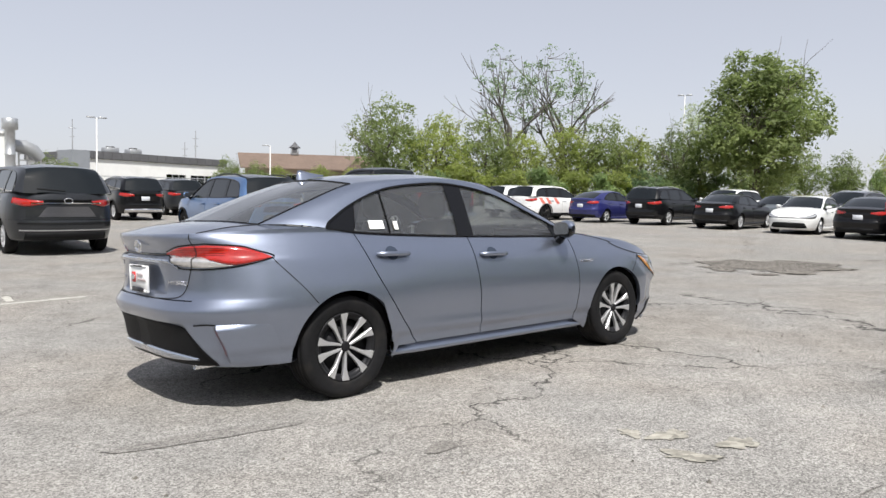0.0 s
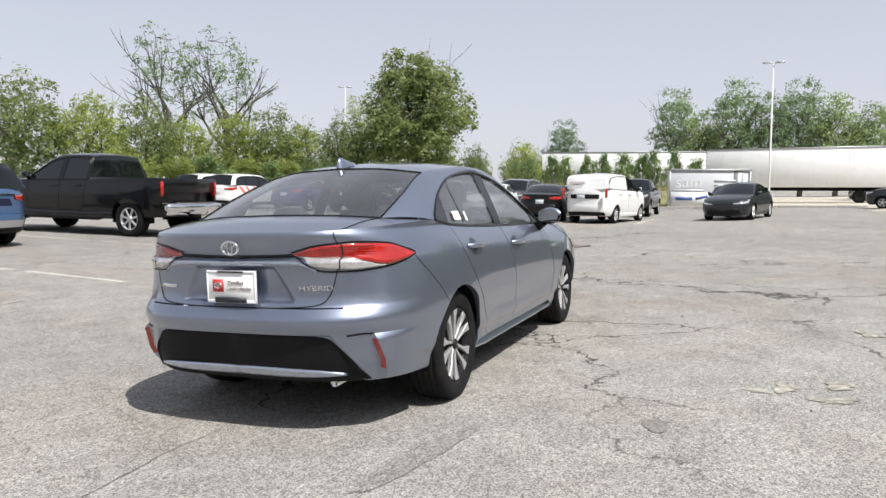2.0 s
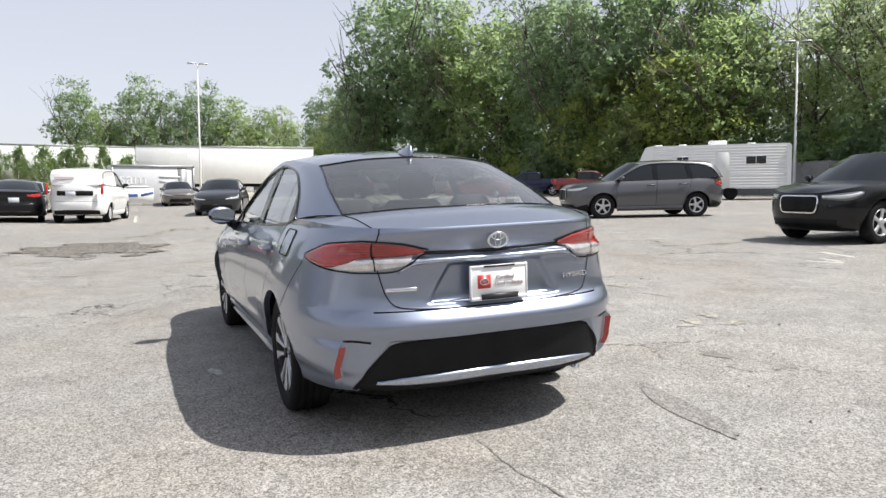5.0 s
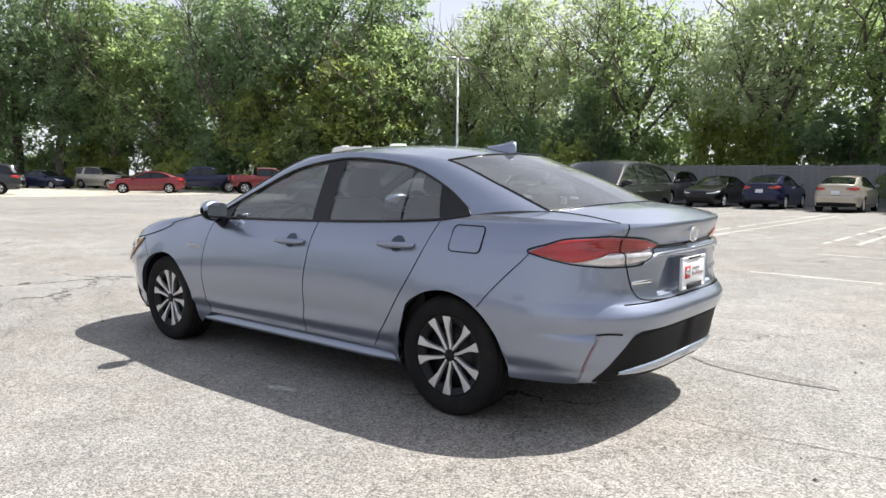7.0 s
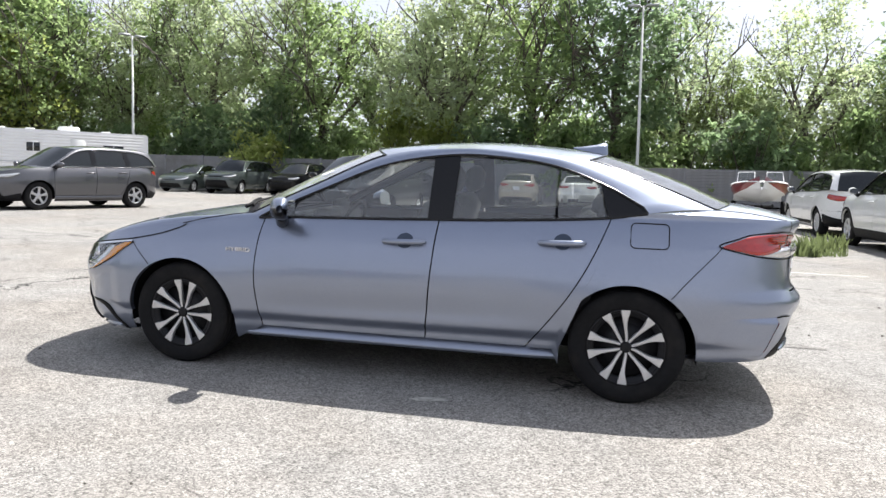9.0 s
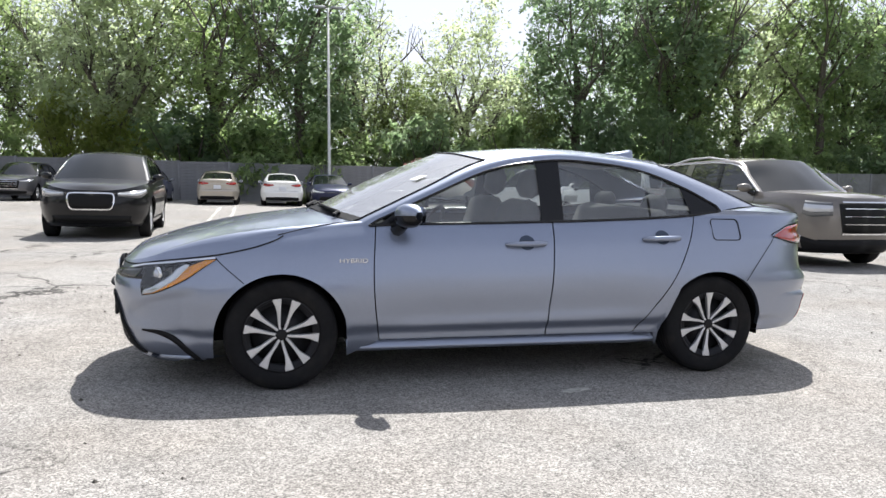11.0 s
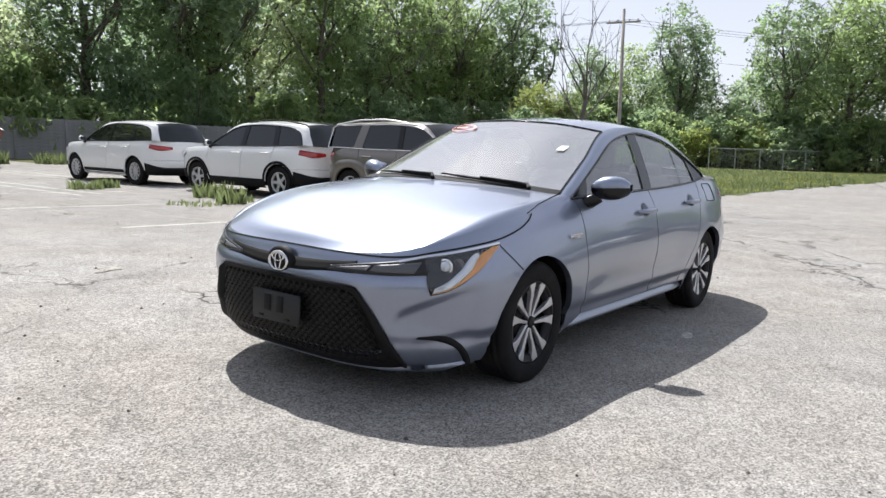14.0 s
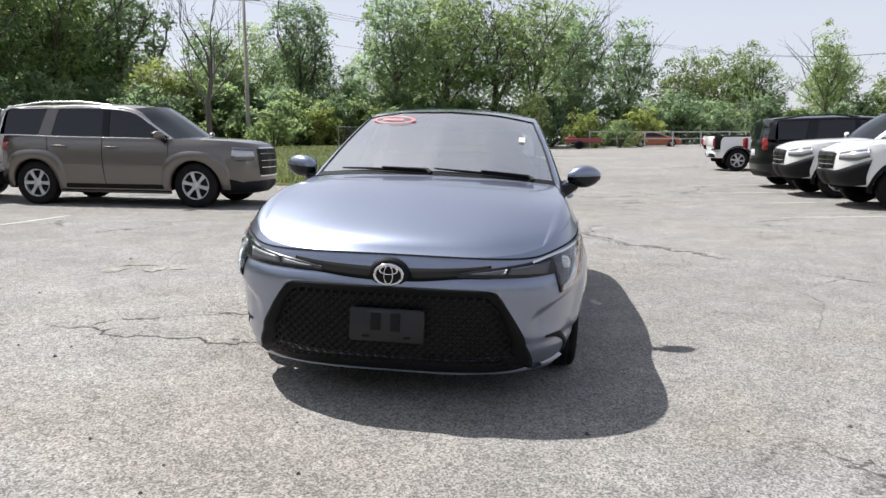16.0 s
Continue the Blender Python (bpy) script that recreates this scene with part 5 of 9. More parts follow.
        for z, o in prof:
            c.append((x, B.half(x, max(z, zl)) + o - (0.022 * (1 - min(1.0, (xa - x) / 0.10, (x - xb2) / 0.20)) if hero else 0.0), z))
        rows.append(c)
    for sd in (1, -1):
        part("side_skirt", MB().grid([[(p[0], p[1] * sd, p[2]) for p in c] for c in rows], sd < 0), low_mat, root)
    # quarter panels
    cols = []
    xs = B.xr + r + 0.001
    for i in range(k + 1):
        t = i / k
        cols.append((d2[0] - 0.003 + (xs - d2[0] + 0.003) * t, d2[1] - 0.003 + (-0.04) * t, B.sill if t < 1 else zl, d2[2] * (1 - t) * 1.0))
    cols += [(a, b, c, 0) for a, b, c in arch_cols(B.xr, d2[1] - 0.045, B.xr - r + 0.0, na)]
    cols += [(B.xr - r - 0.001, B.xr - r - 0.001, B.bump_z if False else zl + 0.05, 0)]
    rows = [col(a, b, c, d, slant=i < k) for i, (a, b, c, d) in enumerate(cols)]
    rows[k + 1] = seam(xs, d2[1] - 0.043, zc)
    rows[k + 1 + na] = seam(B.xr - r - 0.001, B.xr - r - 0.001, zc)
    xq = B.xr - r - 0.001
    sa = B.s_x(xq, 0.5)
    sq = B.s_y(B.trunk_y, B.bump_z + 0.15, True)
    nq = hx(22, 8)
    zb0 = zl + (0.088 if hero else 0.05)
    up, lo = [], []
    for i in range(nq + 1):
        s = sa + (sq - sa) * i / nq
        z0, z1 = B.bump_z - (0.002 if hero else 0), B.ztop(s)
        zz_ = [z0 + (z1 - z0) * j / RW for j in range(RW + 1)]
        up.append([B.at(B.s_x(xq, z) + (sq - B.s_x(xq, z)) * i / nq, z) for z in zz_])
    nb = hx(90, 16)
    for i in range(nb + 1):
        zz_ = [zb0 + (B.bump_z - (0.002 if hero else 0.003) - zb0) * j / RW for j in range(RW + 1)]
        lo.append([B.at(B.s_x(xq, z) + (3 - B.s_x(xq, z)) * i / nb, z) for z in zz_])
    for sd in (1, -1):
        mb = MB()
        g = [[(p[0], p[1] * sd, p[2]) for p in c] for c in rows]
        for piece in (g[:k + 1], g[k + 1:k + 2 + na]):
            mb.grid(piece, sd < 0)
        ed = [c[0] for c in g[k + 1:k + 2 + na]]
        mb.grid([ed, [(p[0], p[1] - 0.035 * sd, p[2]) for p in ed]], sd < 0)
        mb.grid([[(p[0], p[1] * sd, p[2]) for p in c] for c in up], sd < 0)
        part("quarter_panel", mb, paint, root)
    mb = MB().both(lo)
    mb.both([[(c[0][0] + 0.12, c[0][1] * 0.92, c[0][2] + 0.01), c[0]] for c in lo])
    part("rear_bumper", mb, paint, root, weld=0.0008)
    # upper shell: bonnet, screens, roof, tail
    N = hx(20, 8)
    sh = B.s_y(B.hood_y, B.ztop_x(B.front_x - 0.1))
    ftop = [B.at(sh * i / N, B.ztop(sh * i / N)) for i in range(N + 1)]
    P1 = ftop[-1]
    K0 = B.K0
    def edge_(t, dy, dz):
        p = lerp(P1, K0, t)
        return (p[0], p[1] + dy, p[2] + dz)
    if B.kind == "sedan":
        hs = spline([P1, edge_(0.14, 0.018, 0.038), edge_(0.38, 0.034, 0.060), edge_(0.70, 0.022, 0.036), K0], N)
    else:
        hs = spline([P1, edge_(0.35, 0.035, 0.018), edge_(0.7, 0.025, 0.014), K0], N)
    hc = spline([(ftop[0][0], 0, ftop[0][2])] + [(x, 0, z) for x, z in B.hoodc[1:]], N)
    cw = hc[-1]
    cowl = spline([cw, ((cw[0] * 0.72 + K0[0] * 0.28), K0[1] * 0.55, cw[2] * 0.72 + K0[2] * 0.28), K0], N)
    rows = coons(ftop, cowl, hc, hs)
    # a bonnet edge that turns down
    mb = MB().both(rows)
    part("bonnet", mb, paint, root, weld=0.0008)
    D0x = B.dloX[0]
    sd0 = B.s_x(D0x, B.ztop_x(D0x))
    shd = [B.at(sh + (sd0 - sh) * i / N, B.ztop(sh + (sd0 - sh) * i / N)) for i in range(N + 1)]
    shd[0] = P1
    fc_pts = [K0, B.Amid, B.Hc, B.roofs[0], B.roofs[1], B.Rc, B.Cmid, B.Bc]
    ng = hx(56, 21)
    FC = spline(fc_pts, ng)
    dl = []
    xs_ = B.dloX
    for i in range(ng + 1):
        f = (len(xs_) - 1) * i / ng
        q = min(int(f), len(xs_) - 2)
        x = xs_[q] + (xs_[q + 1] - xs_[q]) * (f - q)
        z = B.dlo(x) if 0 < i < ng else B.belt(x)
        z = max(z, B.belt(x))
        dl.append((x, B.glass_y(x, z), z))
    D1x = xs_[-1]
    st = B.s_y(B.trunk_y, B.ztop_x(B.rear_x + 0.1), True)
    Q = B.at(st, B.ztop(st))
    shr = [B.at(2 + 0, 0) if False else None for _ in range(0)]
    s1 = B.s_x(D1x, B.belt(D1x))
    shr = [B.at(s1 + (st - s1) * i / N, B.ztop(s1 + (st - s1) * i / N)) for i in range(N + 1)]
    Bc = B.Bc
    deck_s = spline([Bc, lerp(Bc, Q, 0.5)[:2] + (lerp(Bc, Q, 0.5)[2] + 0.008,), Q], N)
    blc = (B.bl[0], 0, B.bl[1])
    blb = spline([blc, (blc[0] * 0.75 + Bc[0] * 0.25, Bc[1] * 0.55, blc[2] * 0.78 + Bc[2] * 0.22), Bc], N)
    rtop = [B.at(3 - (3 - st) * i / N, B.ztop(3 - (3 - st) * i / N)) for i in range(N + 1)]
    deck_c = spline([blc, lerp(blc, rtop[0], 0.5)[:2] + (lerp(blc, rtop[0], 0.5)[2] + (0.012 if B.kind == "sedan" else 0.0),), rtop[0]], N)
    # pillars and roof edge, with the fender and tail shoulders
    mb = MB()
    def crown_(a, b, t, k):
        p = lerp(a, b, t)
        h_ = k * math.sin(math.pi * t) * math.dist(a, b)
        return (p[0], p[1] + 0.45 * h_, p[2] + 0.89 * h_)
    nf = hx(10, 3)
    mb.both([[crown_(a, b, j / nf, 0.13 if hero else 0.0) for j in range(nf + 1)] for a, b in zip(hs, shd)])
    strip = []
    for a, b in zip(FC, dl):
        c = []
        for j in range(7):
            t = j / 6
            p = lerp(b, a, t)
            bul = 0.016 * math.sin(math.pi * t) * min(1.0, math.dist(a, b) / 0.12)
            c.append((p[0], p[1] + bul * 0.75, p[2] + bul * 0.65))
        strip.append(c)
    if not pickup:
        mb.both(strip)
        mb.both([[lerp(a, b, j / 3) for j in range(4)] for a, b in zip(deck_s, shr)])
    else:
        mb.both(strip)
    part("body_shell", mb, paint, root)
    i_h, i_r = round(ng * 2 / 7), round(ng * 5 / 7)
    A_in, Rf, Bl = FC[:i_h + 1], FC[i_h:i_r + 1], FC[i_r:]
    def resample(c, n):
        out = []
        for i in range(n + 1):
            f = (len(c) - 1) * i / n
            q = min(int(f), len(c) - 2)
            out.append(lerp(c[q], c[q + 1], f - q))
        return out
    A_in, Rf, Bl = resample(A_in, N), resample(Rf, N), resample(Bl, N)
    hd = (B.header[0], 0, B.header[1])
    rh = (B.rheader[0], 0, B.rheader[1])
    front_h = spline([hd, (hd[0] * 0.78 + B.Hc[0] * 0.22, B.Hc[1] * 0.55, hd[2] * 0.75 + B.Hc[2] * 0.25), A_in[-1]], N)
    rear_h = spline([rh, (rh[0] * 0.78 + Rf[-1][0] * 0.22, Rf[-1][1] * 0.55, rh[2] * 0.75 + Rf[-1][2] * 0.25), Rf[-1]], N)
    wc = spline([cw, lerp(cw, hd, 0.5)[:2] + (lerp(cw, hd, 0.5)[2] + 0.022,), hd], N)
    ws = coons(cowl, front_h, wc, A_in)
    facing_out(part("windscreen", MB().both(ws), glass if not hero else M["screen_glass"], root, weld=0.0008))
    roof_c = spline([hd] + [(x, 0, z) for x, z in B.roofc] + [rh], N)
    part("roof", MB().both(coons(front_h, rear_h, roof_c, Rf)), roof_mat, root, weld=0.0008)
    bc = spline([rh, lerp(rh, blc, 0.5)[:2] + (lerp(rh, blc, 0.5)[2] + 0.015,), blc], N)
    facing_out(part("rear_window" if rear_glass else "rear_panel", MB().both(coons(rear_h, blb, bc, Bl)), (glass if not hero else M["clear_glass"]) if rear_glass else paint, root, weld=0.0008))
    if not pickup:
        mb = MB().both(coons(blb, rtop, deck_c, deck_s))
        tl = []
        nt = hx(56, 8)
        for i in range(nt + 1):
            s = sq + (3 - sq) * i / nt
            tl.append(scol(s, B.bump_z + 0.004, B.ztop(s)))
        lid = part("boot_lid" if B.kind == "sedan" else "tailgate", mb, paint, root, weld=0.0008)
        part("lid_face" if B.kind == "sedan" else "tailgate_face", MB().both(tl), paint, lid, weld=0.0008)
    else:
        # open load bed behind the cab
        zr, fl = B.ztop_x(B.rear_x + 0.3), 0.78
        x1, x0 = pickup, B.rear_x + 0.06
        wi = B.half((x1 + x0) / 2, zr) - 0.06
        tl = []
        for i in range(9):
            s = sq + (3 - sq) * i / 8
            tl.append(scol(s, B.bump_z + 0.004, B.ztop(s)))
        mb = MB().both(tl)
        mb.box((x0 - 0.0, 0, zr - 0.16), (0.06, 2 * wi, 0.33), None, 0.01)
        part("tailgate", mb, paint, root)
        bed_mat = M["plastic"] if low_trim else paint
        bed = part("load_bed", MB().box(((x0 + x1) / 2, 0, fl), (x1 - x0, 2 * wi, 0.04)), bed_mat, root)
        for sd in (1, -1):
            part("bed_side", MB().box(((x0 + x1) / 2, sd * (wi + 0.02), (zr + fl) / 2), (x1 - x0, 0.09, zr - fl + 0.02), None, 0.01), bed_mat, bed)
        part("bed_front", MB().box((x1, 0, (zr + fl) / 2), (0.05, 2 * wi + 0.1, zr - fl)), bed_mat, bed)
        rl = []
        for i in range(13):
            x = x1 + (B.rear_x + 0.25 - x1) * i / 12
            y = B.half(x, B.ztop_x(x))
            rl.append([(x, y, B.ztop_x(x)), (x, y - 0.02, B.ztop_x(x) + 0.012), (x, y - 0.09, B.ztop_x(x) + 0.01)])
        part("bed_rail", MB().both(rl), paint, root)
    # side glass and pillars
    for c0, c1, kind in B.panes:
        for sd in (1, -1):
            g = [[(p[0], p[1] * sd, p[2]) for p in row] for row in B.pane(c0, c1, 0.010 if kind == "g" else 0.002, hx(10, 5), hx(10, 5))]
            facing_out(part({"g": "window", "p": "pillar_trim", "b": "side_panel"}[kind], MB().grid(g, sd > 0), {"g": glass if not hero else M["side_glass"], "p": M["gloss_black"], "b": paint}[kind], root), (0, 0, 0.9))
    for sd in (1, -1):
        mb = MB()
        lo_ = [(x, sd * (B.glass_y(x, B.belt(x)) + 0.004), B.belt(x)) for x in [D0x + (D1x - D0x) * i / 24 for i in range(25)]]
        mb.tube(lo_, 0.008 if hero else 0.012, 5)
        mb.tube([(p[0], sd * (p[1] + 0.001), p[2]) for p in dl], 0.008 if hero else 0.012, 5)
        part("window_trim", mb, M["gloss_black"] if not sp.get("chrome_trim") else M["chrome"], root)
    # dark floor pan and wheel houses
    mb = MB()
    mb.box(((B.front_x + B.rear_x) / 2 + 0.12, 0, zl + 0.18), (B.front_x - B.rear_x - 0.66, 2 * (B.W - 0.30), 0.24))
    for ax in (B.xf, B.xr):
        for sd in (1, -1):
            mb.lathe([(r + 0.012, sd * (B.W - 0.075)), (r + 0.012, sd * (B.W - 0.33)), (0.05, sd * (B.W - 0.335))], 20, Matrix.Translation((ax, 0, zc)), "y", (-10, 190))
            mb.lathe([(r + 0.012, sd * (B.W - 0.032)), (r + 0.012, sd * (B.W - 0.08))], 18, Matrix.Translation((ax, 0, zc)), "y", (28, 152))
    if not hero:
        zb_ = min(B.belt(0.0), B.ztop_x(B.xr)) - 0.05
        mb.box(((B.xf + B.xr) / 2, 0, (zl + zb_) / 2 + 0.1), (B.xf - B.xr - 0.9, 2 * (B.W - 0.16), zb_ - zl - 0.2))
    part("underbody", mb, M["under"], root)
    # lamps
    def lamp_pts(tab, j, back):
        out = []
        for y, x, z0, z1 in tab:
            z = (z0, z1)[j]
            out.append((B.s_y(y, z, back) if y is not None else B.s_x(x, z), z))
        return out
    if not hero:
        for sd in (1, -1):
            lo_h, hi_h = lamp_pts(B.head, 0, False), lamp_pts(B.head, 1, False)
            h_ = part("headlight", B.slab(MB(), lo_h, hi_h, 0.008, 0.02, 12, 3, sd), M["lamp_housing"], root)
            mid_ = lambda f: [(p[0] + (q[0] - p[0]) * f, p[1] + (q[1] - p[1]) * f) for p, q in zip(lo_h, hi_h)]
            part("inner_lens", B.slab(MB(), mid_(0.30), mid_(0.78), 0.012, 0.01, 12, 2, sd), M["lamp_glass"], h_)
            mb = B.slab(MB(), lamp_pts(B.tail, 0, True), lamp_pts(B.tail, 1, True), 0.008, 0.02, 10, 3, sd)
            if sp.get("tail_box"):
                y_, za, zb_ = sp["tail_box"]
                mb = MB().box((B.rx((za + zb_) / 2) + 0.02, sd * y_, (za + zb_) / 2), (0.14, 0.075, zb_ - za), None, 0.03)
            part("tail_light", mb, M["red_lamp"], root)
        z0, z1 = B.head[0][2], B.head[0][3]
        zf = zl + 0.06
        mb = MB()
        for sd in (1, -1):
            if grille == "bar":
                B.slab(mb, [(0, zf), (B.s_y(0.42, zf), zf), (B.s_y(0.62, zf), zf + 0.02)], [(0, z0 - 0.16), (B.s_y(0.40, zf), z0 - 0.16), (B.s_y(0.50, zf), z0 - 0.17)], 0.006, 0.02, 10, 3, sd)
                B.slab(mb, [(0, z0), (B.s_y(0.35, z0), z0)], [(0, z1 - 0.01), (B.s_y(0.35, z0), z1 - 0.02)], 0.006, 0.02, 8, 2, sd)
            else:
                B.slab(mb, [(0, zf + 0.22), (B.s_y(0.34, zf), zf + 0.24)], [(0, z1 + 0.01), (B.s_y(0.40, zf), z1 - 0.01)], 0.008, 0.02, 8, 3, sd)
                B.slab(mb, [(0, zf), (B.s_y(0.62, zf), zf + 0.03)], [(0, zf + 0.14), (B.s_y(0.62, zf), zf + 0.13)], 0.006, 0.02, 8, 2, sd)
        part("grille", mb, M["black_mesh"], root)
        if grille != "bar":
            if grille == "ring":
                za, zb_ = zf + 0.25, z1 - 0.015
                for sd in (1, -1):
                    mb = MB()
                    B.ribbon(mb, [(0, za), (B.s_y(0.26, za), za), (B.s_y(0.34, za), za + 0.03), (B.s_y(0.375, zb_), (za + zb_) / 2 + 0.03), (B.s_y(0.36, zb_), zb_ - 0.02), (B.s_y(0.28, zb_), zb_), (0, zb_)], 0.024, 0.016, 30, sd)
                    part("grille_rim", mb, M["chrome"], root)
            for zz, y_, w_ in [] if grille == "ring" else [(zf + 0.215, 0.37, 0.022), (z1 + 0.01, 0.37, 0.022)] + [(zf + 0.22 + (z1 - zf - 0.21) * q, 0.34, 0.012) for q in (0.3, 0.55, 0.8)]:
                mb = MB()
                for sd in (1, -1):
                    B.ribbon(mb, [(0, zz), (B.s_y(y_, zz), zz)], w_, 0.015, 8, sd)
                part("grille_bar", mb, M["chrome"], root)
        mb = MB()
        for sd in (1, -1):
            B.slab(mb, [(3, zb0 + 0.02), (B.s_y(0.70, zb0, True), zb0 + 0.02)], [(3, zb0 + 0.17), (B.s_y(0.66, zb0, True), zb0 + 0.15)], 0.006, 0.02, 10, 2, sd)
        part("bumper_insert", mb, M["chrome"] if steel_bumper else M["plastic"], root)
        if not skip_plate:
            zp = B.plate_z
            part("number_plate", MB().box((B.rx(zp) - 0.012, 0, zp), (0.012, 0.305, 0.155), None, 0.004), M["plate"], root)
    if dark_bumper:
        mb = MB()
        for sd in (1, -1):
            za, zb_ = zl, B.head[0][2] - 0.10
            B.slab(mb, [(0, za), (B.s_y(0.6, za), za), (B.s_x(B.xf + r + 0.06, za), za + 0.03)], [(0, zb_ - 0.08), (B.s_y(0.5, zb_), zb_ - 0.08), (B.s_x(B.xf + r + 0.04, zb_), zb_ + 0.10)], 0.022, 0.04, 14, 4, sd)
        part("bumper_cover", mb, M["plastic"], root)
    if cladding:
        # dark plastic along the sills and round the foot of both bumpers
        for sd in (1, -1):
            xa_, xb_ = B.xf - r - 0.02, B.xr + r + 0.02
            rows = [[(x, sd * (B.half(x, z) + o), z) for x in [xa_ + (xb_ - xa_) * q / 8 for q in range(9)]] for z, o in ((zl, 0.004), (zl + 0.02, 0.016), (zl + cladding * 0.8, 0.014), (zl + cladding, 0.004))]
            part("cladding", MB().grid(rows, sd > 0), M["plastic"], root)
        for ends_, back in ((B.s_x(B.xf + r + 0.03, 0.5), False), (B.s_x(B.xr - r - 0.03, 0.5), True)):
            mb = MB()
            m0, zt_ = (3 if back else 0), zl + cladding + (0.10 if back else 0.03)
            for sd in (1, -1):
                B.slab(mb, [(m0, zb0 - 0.01 if back else zl), (ends_, zb0 - 0.01 if back else zl)], [(m0, zt_), (m0 + (ends_ - m0) * 0.5, zt_), (ends_, zt_ + 0.10)], 0.010, 0.02, 16, 3, sd)
            part("cladding", mb, M["plastic"], root)
    if flares:
        for ax in (B.xf, B.xr):
            for sd in (1, -1):
                lines_ = [[], [], [], []]
                for i in range(25):
                    ph = radians(-6 + 192 * i / 24)
                    c_, s_ = math.cos(ph), math.sin(ph)
                    sq = 1 / max(abs(c_) ** 4 + abs(s_) ** 4, 1e-6) ** 0.25      # squared outline
                    for lst, rr, o in zip(lines_, (r, r + 0.004, (r + 0.115) * (0.35 + 0.65 * sq) , (r + 0.15) * (0.35 + 0.65 * sq)), (-0.01, 0.026, 0.024, -0.002)):
                        x, z = ax + rr * c_, zc + rr * s_
                        p = B.at(B.s_x(x, max(z, zl)), max(z, zl), o)
                        lst.append((p[0], p[1] * sd, z))
                part("wheel_flare", MB().grid(lines_, sd < 0), paint, root)
    if low_trim:
        for ax in (B.xf, B.xr):
            for sd in (1, -1):
                mb = MB()
                inner, outer = [], []
                for i in range(15):
                    ph = radians(-8 + 196 * i / 14)
                    for lst, rr in ((inner, r), (outer, r + 0.055)):
                        x, z = ax + rr * math.cos(ph), zc + rr * math.sin(ph)
                        p = B.at(B.s_x(x, max(z, zl)), max(z, zl), 0.010)
                        lst.append((p[0], p[1] * sd, z))
                mb.grid([[(p[0], p[1] - 0.03 * sd, p[2]) for p in inner], inner, outer, [(p[0], p[1] - 0.012 * sd, p[2]) for p in outer]], sd < 0)
                part("wheel_arch_trim", mb, M["plastic"], root)
    # mirrors
    mx, mz = B.mirror
    yb = B.glass_y(mx, mz)
    for sd in (1, -1):
        mb = MB()
        rows = []
        nn = 20 if hero else 10
        for i in range(nn + 1):
            u = i / nn
            w = math.sin(math.pi * min(max(u, 0.02), 0.98)) ** 0.42
            y = yb + 0.055 + 0.205 * u
            cx = mx + 0.02 - 0.07 * u
            row = []
            for j in range(nn):
                a = 2 * math.pi * j / nn
                cx_, sx_ = math.cos(a), math.sin(a)
                row.append((cx + 0.075 * w * math.copysign(abs(cx_) ** 0.7, cx_) * (1.0 if cx_ > 0 else 0.55), sd * y, mz + 0.005 + 0.012 * u + 0.068 * w * math.copysign(abs(sx_) ** 0.75, sx_)))
            rows.append(row)
        mb.grid(rows, close=True)
        mir = part("door_mirror", mb, paint, root)
        if hero:
            lower = []
            for row in rows:
                cy_ = sum(p[0] for p in row) / nn
                cz_ = sum(p[2] for p in row) / nn
                lower.append([(cy_ + (p[0] - cy_) * 1.02, p[1], cz_ + (p[2] - cz_) * 1.03) for p in row[nn // 2:nn] + row[:1]])
            part("mirror_underside", MB().grid(lower), M["gloss_black"], mir)
        st_ = MB().tube([(mx + 0.04, sd * (yb - 0.01), mz - 0.085), (mx + 0.035, sd * (yb + 0.05), mz - 0.075), (mx + 0.015, sd * (yb + 0.10), mz - 0.04)], [0.044, 0.04, 0.036], 8)
        part("mirror_foot", st_, M["gloss_black"], mir)
        gl_ = MB()
        ring = [(mx - 0.062 + 0.0, 0, 0)]
        pts = []
        for j in range(20):
            a = 2 * math.pi * j / 20
            cc, ss = math.cos(a), math.sin(a)
            pts.append((mx - 0.058 - 0.028 * (0.5 + 0.5 * cc), sd * (yb + 0.158 + 0.085 * math.copysign(abs(cc) ** 0.6, cc)), mz + 0.012 + 0.052 * math.copysign(abs(ss) ** 0.6, ss)))
        gl_.fan(pts, sd > 0)
        part("mirror_glass", gl_, M["mirror"], mir)
    if rails:
        for sd in (1, -1):
            mb = MB()
            pts = [(x, sd * y, z) for x, y, z in [(Rf[2][0], Rf[2][1] - 0.03, Rf[2][2] + 0.005)] + [(p[0], p[1] - 0.03, p[2] + 0.06) for p in Rf[4:-2:2]] + [(Rf[-1][0], Rf[-1][1] - 0.03, Rf[-1][2] + 0.01)]]
            mb.tube(pts, 0.018, 6)
            part("roof_rail", mb, M["gloss_black"] if rails == "black" else M["alloy"], root)
    add_wheels(root, sp, style, rim_mat, width)
    B.lines = dict(shd=shd, hs=hs, ftop=ftop, deck_s=deck_s, cowl=cowl, A_in=A_in, Rf=Rf, Bl=Bl, blb=blb, front_h=front_h, rear_h=rear_h, dl=dl, screen=[p for row in ws for p in row])
    return root, B


